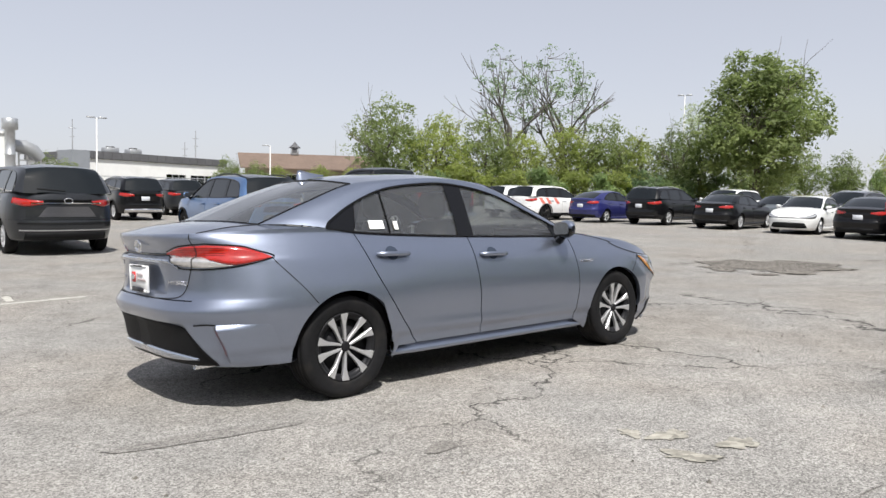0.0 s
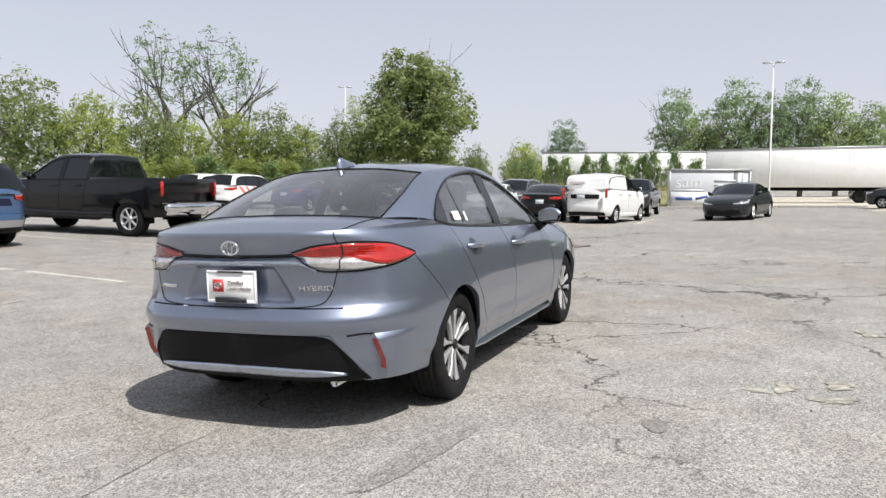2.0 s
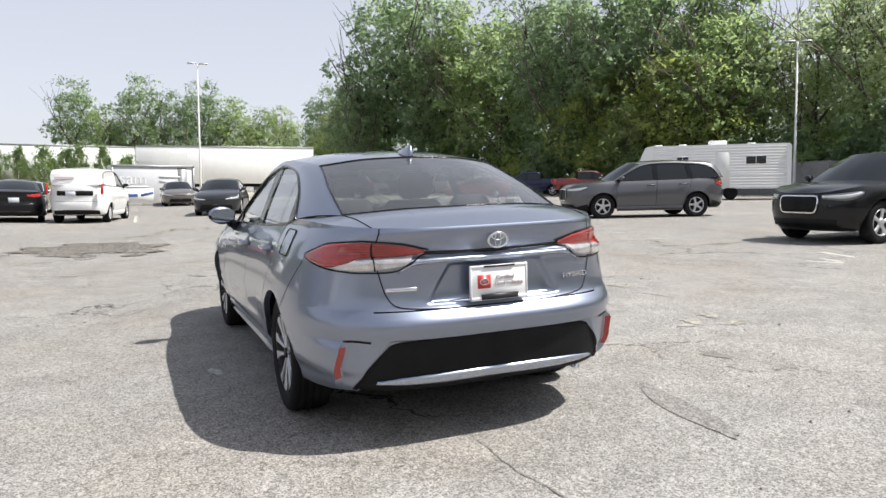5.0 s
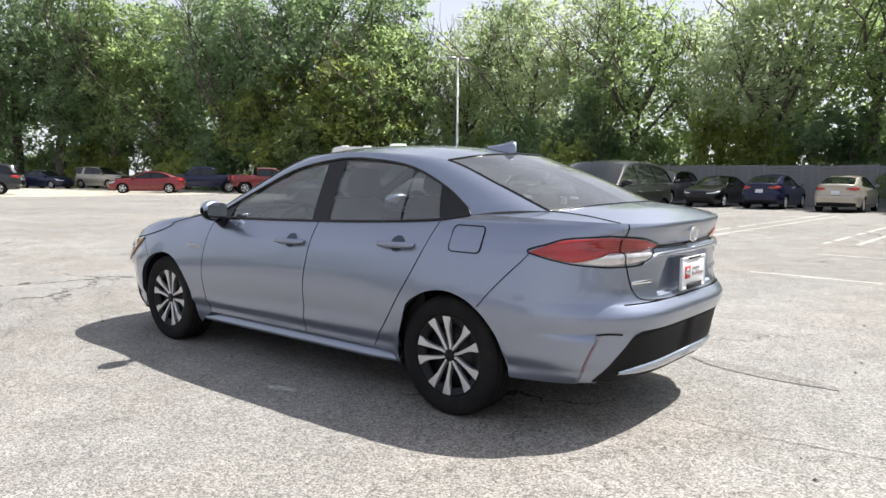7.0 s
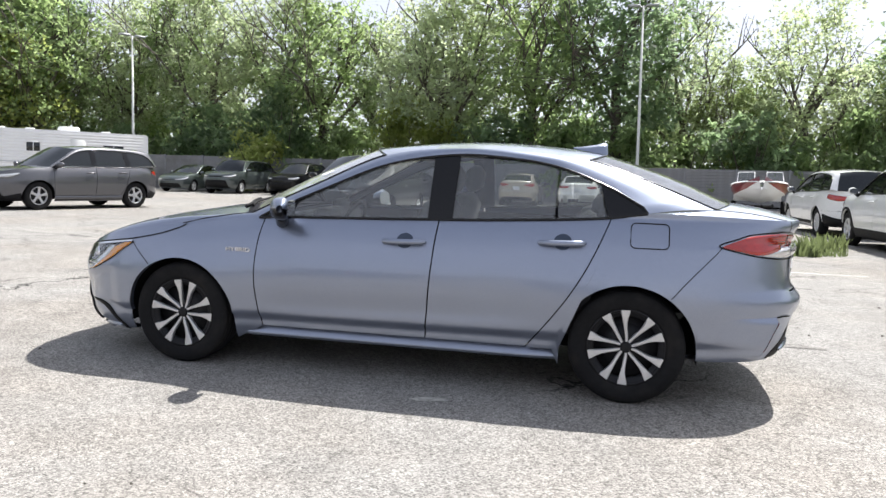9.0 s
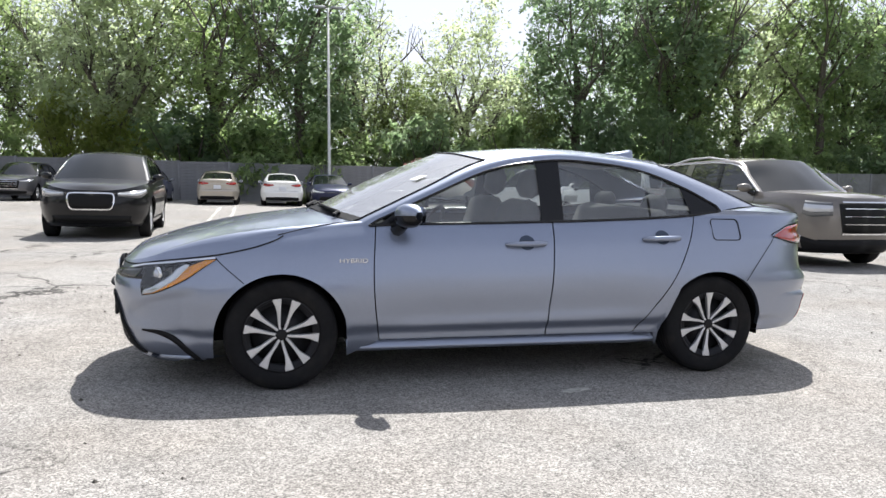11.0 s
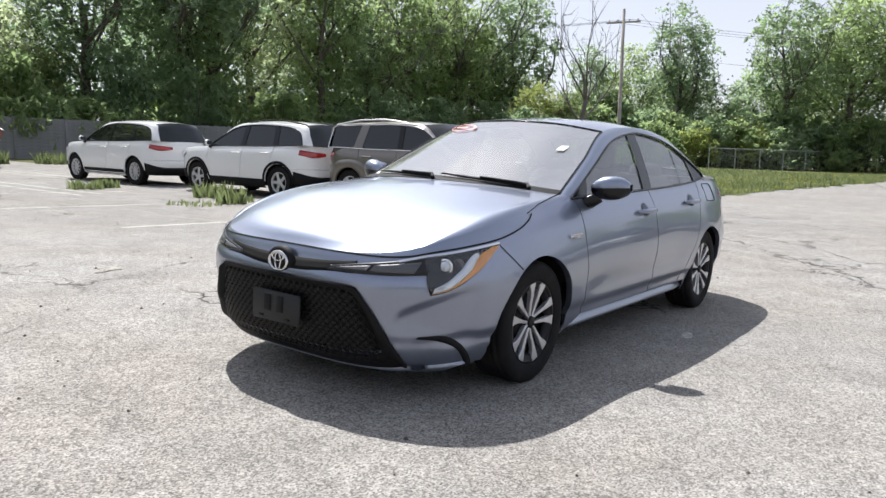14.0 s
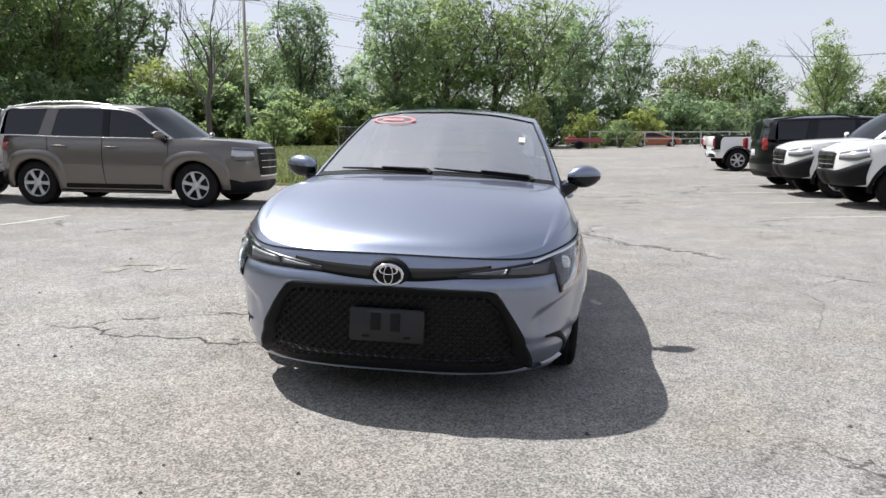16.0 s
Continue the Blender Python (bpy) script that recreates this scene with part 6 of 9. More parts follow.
def emblem(parent, place, r=0.052, name="emblem"):
    """A plain maker's badge: three chrome ovals on a dark disc."""
    mb = MB()
    for a, b, cy in ((r * 1.35, r, 0), (r * 0.42, r * 0.92, 0), (r * 0.85, r * 0.40, r * 0.42)):
        rows = []
        for i in range(32):
            t = 2 * math.pi * i / 32
            c, s = math.cos(t), math.sin(t)
            rows.append([(a * 1.08 * c, cy + b * 1.08 * s, 0), (a * 1.04 * c, cy + b * 1.04 * s, 0.006), (a * 0.90 * c, cy + b * 0.88 * s, 0.006), (a * 0.86 * c, cy + b * 0.84 * s, 0)])
        rows.append(rows[0])
        mb.grid(rows)
    return part(name, mb, M["chrome"], parent, place=place)


# ---------------------------------------------------------------- the blue saloon
def main_car():
    car, B = vehicle("saloon_car", SALOON, TILT, "metallic grey-blue four-door saloon parked alone on asphalt", M["paint_blue"],
                     style="twin", hero=True, width=0.205)
    dark, paint = M["gap"], M["paint_blue"]
    L = B.lines
    sy, sx = B.s_y, B.s_x
    both = (1, -1)
    # shut lines
    for sd in both:
        f = lambda pts: [(p[0], p[1] * sd, p[2] + 0.0005) for p in pts]
        part("shut_line", MB().tube(f(L["deck_s"]), 0.0033, 5), dark, car)
        # bonnet edge: across the nose, above the headlight and up to the screen
        mb = MB()
        B.ribbon(mb, [(0, 0.692), (sy(0.30, 0.69), 0.690), (sy(0.50, 0.688), 0.688), (sy(0.62, 0.69), 0.694), (sx(2.02, 0.715), 0.717), (sx(1.85, 0.742), 0.742), (sx(1.69, 0.764), 0.764), (sx(1.52, 0.80), 0.80), (sx(1.40, 0.838), 0.838), (sx(1.34, B.ztop_x(1.34) - 0.012), B.ztop_x(1.34) - 0.012)], 0.0085, 0.002, 60, sd)
        part("shut_line", mb, dark, car)
        top_, low_ = L["hs"], L["shd"]
        n_ = len(top_) - 1
        i0 = min(range(n_ + 1), key=lambda q: abs(low_[q][0] - 1.34))
        pts = []
        for q in range(i0, n_ + 1):
            t_ = 1 - ((q - i0) / (n_ - i0)) ** 0.8
            p_ = lerp(top_[q], low_[q], t_)
            h_ = 0.13 * math.sin(math.pi * t_) * math.dist(top_[q], low_[q])
            pts.append((p_[0], p_[1] + 0.45 * h_, p_[2] + 0.89 * h_))
        part("shut_line", MB().tube([(p[0], p[1] * sd, p[2] + 0.0005) for p in pts], 0.0036, 5), dark, car)
        mb = MB()
        B.ribbon(mb, [(sx(1.70, 0.747), 0.747), (sx(1.63, 0.68), 0.68), (sx(1.552, 0.615), 0.614)], 0.005, 0.0015, 12, sd)
        part("shut_line", mb, dark, car)
        mb = MB()
        B.ribbon(mb, [(sx(-1.815, 0.88), 0.88), (sx(-1.70, 0.755), 0.755), (sx(-1.618, 0.664), 0.664), (sx(-1.57, 0.60), 0.605)], 0.005, 0.0015, 12, sd)
        part("shut_line", mb, dark, car)
        mb = MB()
        st = sy(0.57, 0.95, True)
        B.ribbon(mb, [(st, 1.02), (sy(0.565, 0.9, True), 0.90), (sy(0.55, 0.8, True), 0.80), (sy(0.52, 0.71, True), 0.705), (sy(0.47, 0.66, True), 0.662), (sy(0.3, 0.65, True), 0.648), (3, 0.645)], 0.006, 0.002, 40, sd)
        part("shut_line", mb, dark, car)
    # seals round the screens
    for sd in both:
        mb = MB()
        f = lambda pts, k=1.0: [(p[0], p[1] * sd * k, p[2] + 0.001) for p in pts]
        mb.tube(f(L["A_in"]), 0.007, 5)
        mb.tube(f(L["front_h"]), 0.007, 5)
        part("windscreen_seal", mb, M["gloss_black"], car)
        mb = MB()
        mb.tube(f(L["rear_h"]), 0.006, 5)
        mb.tube(f(L["Bl"]), 0.0055, 5)
        mb.tube(f(L["blb"]), 0.005, 5)
        part("rear_window_seal", mb, M["gloss_black"], car)
    mb = MB()
    for sd in both:
        c = L["cowl"]
        mb.grid([[(p[0] + 0.03, p[1] * sd, p[2] + 0.002) for p in c], [(p[0] - 0.035, p[1] * sd, p[2] + 0.022) for p in c]], sd < 0)
    part("cowl_panel", mb, M["plastic"], car)
    scr_rows = [L["screen"][q * 21:q * 21 + 21] for q in range(21)]

    def by_glass(y, f):
        """A point just above the windscreen at width y, f rows up from its foot."""
        r0, r1 = scr_rows[int(f)], scr_rows[int(f) + 1]
        row = [lerp(a, b, f - int(f)) for a, b in zip(r0, r1)]
        q = min(range(20), key=lambda k: abs((row[k][1] + row[k + 1][1]) / 2 - abs(y)))
        t = (abs(y) - row[q][1]) / (row[q + 1][1] - row[q][1])
        p = lerp(row[q], row[q + 1], t)
        return (p[0] + 0.010, y, p[2] + 0.016)
    for ya, yb, fa, fb in ((0.56, 0.02, 0.15, 0.9), (-0.02, -0.55, 0.1, 1.1)):
        pts = [by_glass(ya + (yb - ya) * q / 10, fa + (fb - fa) * (q / 10) ** 1.3) for q in range(11)]
        wiper = part("wiper", MB().tube(pts, [0.008] * 8 + [0.007, 0.006, 0.005], 6), M["plastic"], car)
        arm = [(p[0] + 0.008, p[1], p[2] + 0.012) for p in pts[:6]]
        part("wiper_arm", MB().tube([(arm[0][0] + 0.03, arm[0][1] + 0.03, arm[0][2] - 0.02)] + arm, [0.014, 0.011, 0.010, 0.009, 0.008, 0.008, 0.007], 6), M["plastic"], wiper)
    # headlights
    for sd in both:
        hb = MB()
        s_lo = [(sy(0.285, 0.61), 0.611), (sy(0.42, 0.612), 0.611), (sy(0.60, 0.614), 0.614), (sx(2.075, 0.62), 0.621)]
        s_hi = [(sy(0.30, 0.626), 0.626), (sy(0.42, 0.648), 0.648), (sy(0.60, 0.675), 0.676), (sx(2.075, 0.696), 0.697)]
        B.slab(hb, s_lo, s_hi, 0.006, 0.02, 24, 4, sd)
        w_lo = [(sx(2.088, 0.536), 0.534), (sx(2.015, 0.55), 0.551), (sx(1.91, 0.60), 0.600), (sx(1.80, 0.668), 0.668), (sx(1.70, 0.737), 0.737)]
        w_hi = [(sx(2.075, 0.696), 0.697), (sx(1.99, 0.709), 0.710), (sx(1.90, 0.723), 0.723), (sx(1.80, 0.737), 0.737), (sx(1.695, 0.748), 0.748)]
        B.slab(hb, w_lo, w_hi, 0.006, 0.02, 30, 8, sd)
        hl = part("headlight", hb, M["lamp_dark"], car, "dark headlight with clear strip and amber edge")
        mix = lambda p, q, f: (p[0] + (q[0] - p[0]) * f, p[1] + (q[1] - p[1]) * f)
        for y0, y1 in ((0.335, 0.485), (0.50, 0.665)):
            c_ = []
            for y_ in (y0, y1):
                f = (y_ - 0.285) / 0.42
                zl_, zh_ = 0.616 + 0.004 * f, 0.622 + 0.062 * f - 0.004
                c_.append(((sy(y_, zl_), zl_ + 0.004), (sy(y_ + 0.012, zh_), zh_)))
            part("light_strip", B.slab(MB(), [c_[0][0], c_[1][0]], [c_[0][1], c_[1][1]], 0.0085, 0.006, 8, 3, sd), M["lamp_strip"], hl)
        c = Vector(B.at(sx(2.01, 0.655), 0.655, -0.004))
        c.y *= sd
        aim = Matrix.Translation(c) @ Matrix.Rotation(radians(34 * sd), 4, "Z")
        part("projector", MB().lathe([(0.001, 0.024), (0.014, 0.021), (0.023, 0.013), (0.027, 0.004)], 24, aim, "x"), M["lens"], hl, "round projector lens")
        part("projector_ring", MB().lathe([(0.027, 0.004), (0.031, 0.009), (0.036, 0.006), (0.038, -0.004)], 24, aim, "x"), M["chrome"], hl, "bright projector ring")
        c2 = Vector(B.at(sx(1.945, 0.668), 0.668, 0.0))
        c2.y *= sd
        part("reflector_bowl", MB().lathe([(0.001, 0.004), (0.012, 0.006), (0.020, 0.012), (0.022, 0.002)], 18, Matrix.Translation(c2) @ Matrix.Rotation(radians(48 * sd), 4, "Z"), "x"), M["lamp_strip"], hl)
        a_hi = [(sx(2.084, 0.541), 0.541), (sx(2.015, 0.560), 0.560), (sx(1.925, 0.614), 0.616), (sx(1.845, 0.690), 0.692), (sx(1.755, 0.730), 0.731)]
        a_lo = [mix(p, q, 0.03) for p, q in zip(w_lo, w_hi)]
        part("amber_lens", B.slab(MB(), a_lo, a_hi, 0.0095, 0.006, 30, 4, sd), M["amber"], hl, "amber edge lens")
        r_hi = [(sx(2.074, 0.566), 0.566), (sx(2.02, 0.588), 0.590), (sx(1.955, 0.630), 0.634), (sx(1.90, 0.680), 0.684), (sx(1.86, 0.706), 0.708)]
        part("running_light", B.slab(MB(), a_hi[:4] + [(sx(1.84, 0.706), 0.707)], r_hi, 0.0105, 0.006, 30, 3, sd), M["lens"], hl, "clear curved running light")
        mb = MB()
        B.ribbon(mb, [(sy(0.60, 0.675), 0.673), (sx(2.075, 0.694), 0.695), (sx(1.99, 0.707), 0.708), (sx(1.90, 0.721), 0.721), (sx(1.80, 0.735), 0.735), (sx(1.70, 0.747), 0.747)], 0.010, 0.010, 24, sd)
        part("chrome_edge", mb, M["chrome"], hl, "chrome upper edge")
        part("headlight_cover", B.slab(MB(), w_lo, w_hi, 0.0165, 0.012, 30, 6, sd, close=False), M["lamp_cover"], hl, "clear headlight cover")
    # nose
    mb = MB()
    for sd in both:
        B.slab(mb, [(0, 0.588), (sy(0.13, 0.59), 0.590), (sy(0.30, 0.605), 0.606), (sy(0.43, 0.609), 0.609)], [(0, 0.640), (sy(0.13, 0.641), 0.641), (sy(0.30, 0.649), 0.649), (sy(0.43, 0.662), 0.662)], 0.002, 0.02, 20, 3, sd)
    part("nose_band", mb, M["under"], car)
    part("emblem_base", MB().lathe([(0.080, -0.012), (0.074, 0.010), (0.062, 0.016), (0.001, 0.016)], 28, Matrix.Translation((2.296, 0, 0.612)) @ Matrix.Diagonal((1, 1.12, 0.92, 1)), "x"), M["plastic"], car)
    emblem(car, pose(2.313, 0, 0.613) @ Matrix(((0, 0, 1, 0), (1, 0, 0, 0), (0, 1, 0, 0), (0, 0, 0, 1))), 0.046)
    gl = lambda z: 0.60 - (z - 0.19) * 0.42      # half width of the grille
    mb = MB()
    for sd in both:
        B.slab(mb, [(0, 0.19), (sy(0.4, 0.2), 0.195), (sy(0.595, 0.22), 0.225)], [(0, 0.545), (sy(0.30, 0.545), 0.545), (sy(0.45, 0.54), 0.54)], 0.002, 0.02, 20, 6, sd)
    part("grille_recess", mb, M["under"], car)
    mb = MB()
    p, row_n = 0.0250, 21
    for i in range(row_n):
        zc = 0.222 + i * p * 0.74
        if zc > 0.53:
            break
        k = 0
        while True:
            yc = (k + 0.5 * (i % 2)) * p * 1.55
            if yc > gl(zc) - 0.035:
                break
            for sd in (both if yc > 0.001 else (1,)):
                rings = [[], [], []]
                for j in range(7):
                    a = radians(60 * j)
                    for lst, rr, oo in zip(rings, (1.0, 0.84, 0.78), (0.012, 0.012, 0.002)):
                        yy, zz = yc * sd + p * 1.02 * rr * math.cos(a), zc + p * 0.80 * rr * math.sin(a)
                        q = B.at(max(0.001, sy(abs(yy), zz)), zz, oo)
                        lst.append((q[0], yy, zz))
                mb.grid(rings)
            k += 1
    part("grille_mesh", mb, M["mesh_plastic"], car, "black honeycomb grille", smooth=False)
    mb = MB()
    for sd in both:
        B.slab(mb, [(0, 0.176), (sy(0.45, 0.178), 0.178), (sy(0.595, 0.19), 0.188), (sy(0.618, 0.205), 0.207), (sy(0.60, 0.29), 0.288), (sy(0.565, 0.38), 0.380), (sy(0.50, 0.49), 0.490), (sy(0.452, 0.54), 0.543), (sy(0.40, 0.556), 0.556), (sy(0.22, 0.56), 0.560), (0, 0.560)],
               [(0, 0.207), (sy(0.40, 0.21), 0.209), (sy(0.51, 0.23), 0.228), (sy(0.548, 0.25), 0.252), (sy(0.54, 0.30), 0.300), (sy(0.52, 0.38), 0.378), (sy(0.475, 0.47), 0.470), (sy(0.435, 0.515), 0.517), (sy(0.385, 0.53), 0.532), (sy(0.22, 0.536), 0.536), (0, 0.536)], 0.014, 0.02, 60, 3, sd)
    part("grille_frame", mb, M["plastic"], car)
    mb = MB()
    for sd in both:
        B.slab(mb, [(0, 0.150), (sy(0.45, 0.152), 0.152), (sy(0.64, 0.16), 0.158)], [(0, 0.170), (sy(0.45, 0.17), 0.172), (sy(0.62, 0.185), 0.184)], 0.016, 0.03, 20, 2, sd)
    part("front_lip", mb, paint, car)
    pl = MB().box((2.318, 0, 0.395), (0.022, 0.325, 0.145), None, 0.008)
    pb = part("plate_holder", pl, M["holder"], car, "empty black number plate holder")
    for y_, z_, w_, h_ in ((0.038, 0.412, 0.042, 0.076), (-0.048, 0.412, 0.042, 0.076), (0.09, 0.345, 0.03, 0.008), (-0.09, 0.345, 0.03, 0.008)):
        part("slot", MB().box((2.330, y_, z_), (0.006, w_, h_)), dark, pb)
    for sd in both:
        mb = B.slab(MB(), [(sx(2.105, 0.33), 0.330), (sx(2.02, 0.318), 0.316), (sx(1.925, 0.275), 0.275), (sx(1.845, 0.20), 0.200), (sx(1.815, 0.165), 0.165)], [(sx(2.10, 0.338), 0.338), (sx(2.0, 0.334), 0.334), (sx(1.905, 0.297), 0.297), (sx(1.815, 0.21), 0.210), (sx(1.775, 0.165), 0.165)], 0.004, 0.012, 24, 2, sd)
        part("side_vent", mb, M["plastic"], car)
        mb = B.slab(MB(), [(sy(0.60, 0.16), 0.165), (sx(1.92, 0.165), 0.165)], [(sy(0.66, 0.18), 0.188), (sx(1.84, 0.2), 0.195)], 0.016, 0.03, 10, 2, sd)
        part("bumper_blade", mb, paint, car)
    # tail
    for sd in both:
        z0, z1 = 0.835, 0.958
        red_lo = [(sy(0.345, 0.9, True), 0.905), (sy(0.46, 0.89, True), 0.893), (sy(0.60, 0.89, True), 0.888), (sx(-2.12, 0.87), 0.872), (sx(-2.02, 0.846), 0.846), (sx(-1.90, 0.865), 0.865), (sx(-1.82, 0.882), 0.882)]
        red_hi = [(sy(0.345, 0.92, True), 0.915), (sy(0.46, 0.95, True), 0.944), (sy(0.60, 0.96, True), 0.957), (sx(-2.12, 0.957), 0.957), (sx(-1.98, 0.945), 0.945), (sx(-1.90, 0.92), 0.92), (sx(-1.817, 0.887), 0.886)]
        tl = part("tail_light", B.slab(MB(), red_lo, red_hi, 0.009, 0.02, 30, 5, sd), M["red_lamp"], car, "red and clear tail light")
        cl_lo = [(sy(0.40, 0.89, True), 0.885), (sy(0.47, 0.84, True), 0.845), (sy(0.60, 0.835, True), 0.832), (sx(-2.12, 0.835), 0.833), (sx(-2.03, 0.842), 0.842)]
        cl_hi = [(sy(0.37, 0.90, True), 0.899), (sy(0.46, 0.89, True), 0.890), (sy(0.60, 0.885, True), 0.885), (sx(-2.12, 0.87), 0.869), (sx(-2.02, 0.846), 0.845)]
        part("clear_lens", B.slab(MB(), cl_lo, cl_hi, 0.0085, 0.02, 22, 4, sd), M["lamp_clear"], tl, "clear lens")
        mb = MB()
        B.ribbon(mb, [(sy(0.565, 0.83, True), 0.83), (sy(0.57, 0.958, True), 0.958)], 0.007, 0.0115, 6, sd)
        part("lens_gap", mb, dark, tl)
        mb = MB()
        for q in range(4):
            zz = 0.903 + 0.013 * q
            B.ribbon(mb, [(sy(0.47, zz, True), zz + 0.004), (sy(0.62, zz, True), zz), (sx(-2.05, zz), zz - 0.006 * (1 if q < 2 else 0))], 0.003, 0.0105, 16, sd)
        part("lens_ribs", mb, M["red_rib"], tl)
        mb = MB()
        B.ribbon(mb, [(sy(0.33, 0.91, True), 0.905), (sy(0.40, 0.88, True), 0.872), (sy(0.475, 0.833, True), 0.828), (sy(0.6, 0.825, True), 0.822), (sx(-2.1, 0.825), 0.826), (sx(-1.98, 0.84), 0.842), (sx(-1.805, 0.884), 0.884), (sx(-1.90, 0.928), 0.928), (sx(-1.98, 0.95), 0.952), (sx(-2.12, 0.964), 0.964), (sy(0.60, 0.965, True), 0.965), (sy(0.46, 0.952, True), 0.951), (sy(0.33, 0.92, True), 0.919)], 0.0075, 0.004, 60, sd)
        part("lens_seal", mb, M["gloss_black"], tl)
        # a proud corner whose rear step holds the reflector
        xs_ = lambda z: -2.118 + (0.50 - z) * 0.42
        lift = lambda z: 0.030 * min(1.0, max(0.0, (0.515 - z) / 0.02)) * min(1.0, max(0.0, (z - 0.265) / 0.05))
        flip = lambda p: (p[0], p[1] * sd, p[2])
        rows_ = []
        for j in range(15):
            z = 0.265 + 0.25 * j / 14
            rows_.append([flip(B.at(sx(xs_(z) + 0.30 * q / 8, z), z, lift(z) * (1 - q / 8) ** 1.5 - 0.001 * q / 8)) for q in range(9)])
        part("bumper_corner", MB().grid(rows_, sd > 0), paint, car)
        edge = lambda z0, z1, back, o: [[flip(B.at(sx(xs_(z), z), z, lift(z) + o)), flip(B.at(sx(xs_(z) - back, z), z, o - 0.001))] for z in [z0 + (z1 - z0) * j / 10 for j in range(11)]]
        part("corner_gap", MB().grid(edge(0.268, 0.512, 0.020, 0.0005)), paint, car)
        step = edge(0.335, 0.492, 0.016, 0.0015)
        part("reflector", MB().grid([[tuple(Vector(p) + Vector((-0.003, 0, 0))) for p in r_] for r_ in step]), M["red_lamp"], car, "red bumper reflector")
        # black ribbon paints the shade in the fold of the bumper
        mb = MB()
        B.ribbon(mb, [(sy(0.605, 0.513, True), 0.510), (sy(0.67, 0.516, True), 0.517), (sx(-2.125, 0.512), 0.513)], 0.009, 0.003, 14, sd)
        part("bumper_crease", mb, M["gap"], car)
    mb = MB()
    for sd in both:
        B.slab(mb, [(3, 0.266), (sy(0.50, 0.27, True), 0.266), (sy(0.62, 0.275, True), 0.268), (sy(0.668, 0.285, True), 0.280)], [(3, 0.514), (sy(0.32, 0.512, True), 0.512), (sy(0.50, 0.50, True), 0.498), (sy(0.545, 0.47, True), 0.470)], 0.003, 0.02, 40, 10, sd)
    part("bumper_insert", mb, M["plastic"], car, "black lower bumper insert")
    mb = MB()
    for sd in both:
        B.slab(mb, [(3, 0.303), (sy(0.25, 0.30, True), 0.301), (sy(0.45, 0.30, True), 0.303), (sy(0.578, 0.31, True), 0.309)], [(3, 0.342), (sy(0.25, 0.34, True), 0.340), (sy(0.45, 0.33, True), 0.331), (sy(0.575, 0.315, True), 0.314)], 0.018, 0.03, 24, 4, sd)
    part("bumper_blade", mb, M["silver_trim"], car, "silver-blue blade")
    # bright strip paints the light caught by the body-coloured boot ledge
    mb = MB()
    for sd in both:
        B.slab(mb, [(3, 0.862), (sy(0.2, 0.865, True), 0.863), (sy(0.40, 0.85, True), 0.852), (sy(0.475, 0.81, True), 0.815)], [(3, 0.876), (sy(0.2, 0.876, True), 0.877), (sy(0.37, 0.87, True), 0.874), (sy(0.46, 0.83, True), 0.832)], 0.006, 0.02, 20, 3, sd)
    part("boot_garnish", mb, M["silver_trim"], car)
    mb = MB()
    for sd in both:
        B.slab(mb, [(3, 0.889), (sy(0.345, 0.9, True), 0.895)], [(3, 0.905), (sy(0.345, 0.91, True), 0.912)], 0.005, 0.01, 12, 2, sd)
    part("boot_band", mb, M["gloss_black"], car)
    emblem(car, pose(-2.293, 0, 0.946, 0, -5, 0) @ Matrix(((0, 0, -1, 0), (-1, 0, 0, 0), (0, 1, 0, 0), (0, 0, 0, 1))), 0.037)
    back = Matrix(((0, 0, -1, 0), (-1, 0, 0, 0), (0, 1, 0, 0), (0, 0, 0, 1)))
    pl = part("dealer_plate", MB().box((-2.290, 0, 0.750), (0.016, 0.295, 0.160), None, 0.005), M["plate_white"], car, "white dealer plate in a metal frame")
    part("plate_frame", MB().box((-2.293, 0, 0.826), (0.018, 0.298, 0.010), None, 0.003).box((-2.293, 0, 0.676), (0.018, 0.298, 0.016), None, 0.003).box((-2.293, 0.145, 0.750), (0.018, 0.008, 0.165), None, 0.003).box((-2.293, -0.145, 0.750), (0.018, 0.008, 0.165), None, 0.003), M["plate_white"], pl)
    part("red_square", MB().box((-2.2995, 0.078, 0.756), (0.002, 0.066, 0.062)), M["sign_red"], pl)
    emblem(pl, pose(-2.3005, 0.078, 0.757) @ back, 0.016, "square_badge")
    lettering("letters", "Certified", 0.026, M["grey_ink"], pl, pose(-2.3, -0.030, 0.772) @ back)
    lettering("letters", "Used Vehicles", 0.026, M["grey_ink"], pl, pose(-2.3, -0.050, 0.743) @ back)
    part("printed_bar", MB().box((-2.304, 0.0, 0.684), (0.005, 0.19, 0.026)), M["ink"], pl)
    part("printed_bar", MB().box((-2.303, 0.0, 0.826), (0.002, 0.16, 0.009)), M["ink"], pl)
    bx_ = B.at(sy(0.46, 0.742, True), 0.742, 0.0)[0]
    slant = math.degrees(math.atan2(B.at(sy(0.53, 0.742, True), 0.742)[0] - B.at(sy(0.39, 0.742, True), 0.742)[0], 0.14))
    part("name_bar", MB().box((0, 0, 0), (0.006, 0.145, 0.018), None, 0.003), M["chrome"], car, "chrome model name bar", place=pose(bx_, 0.46, 0.742, 0, 0, -slant))
    lettering("badge", "HYBRID", 0.036, M["chrome"], car, pose(bx_ - 0.002, -0.455, 0.742, 0, 0, slant) @ back, 1.4)
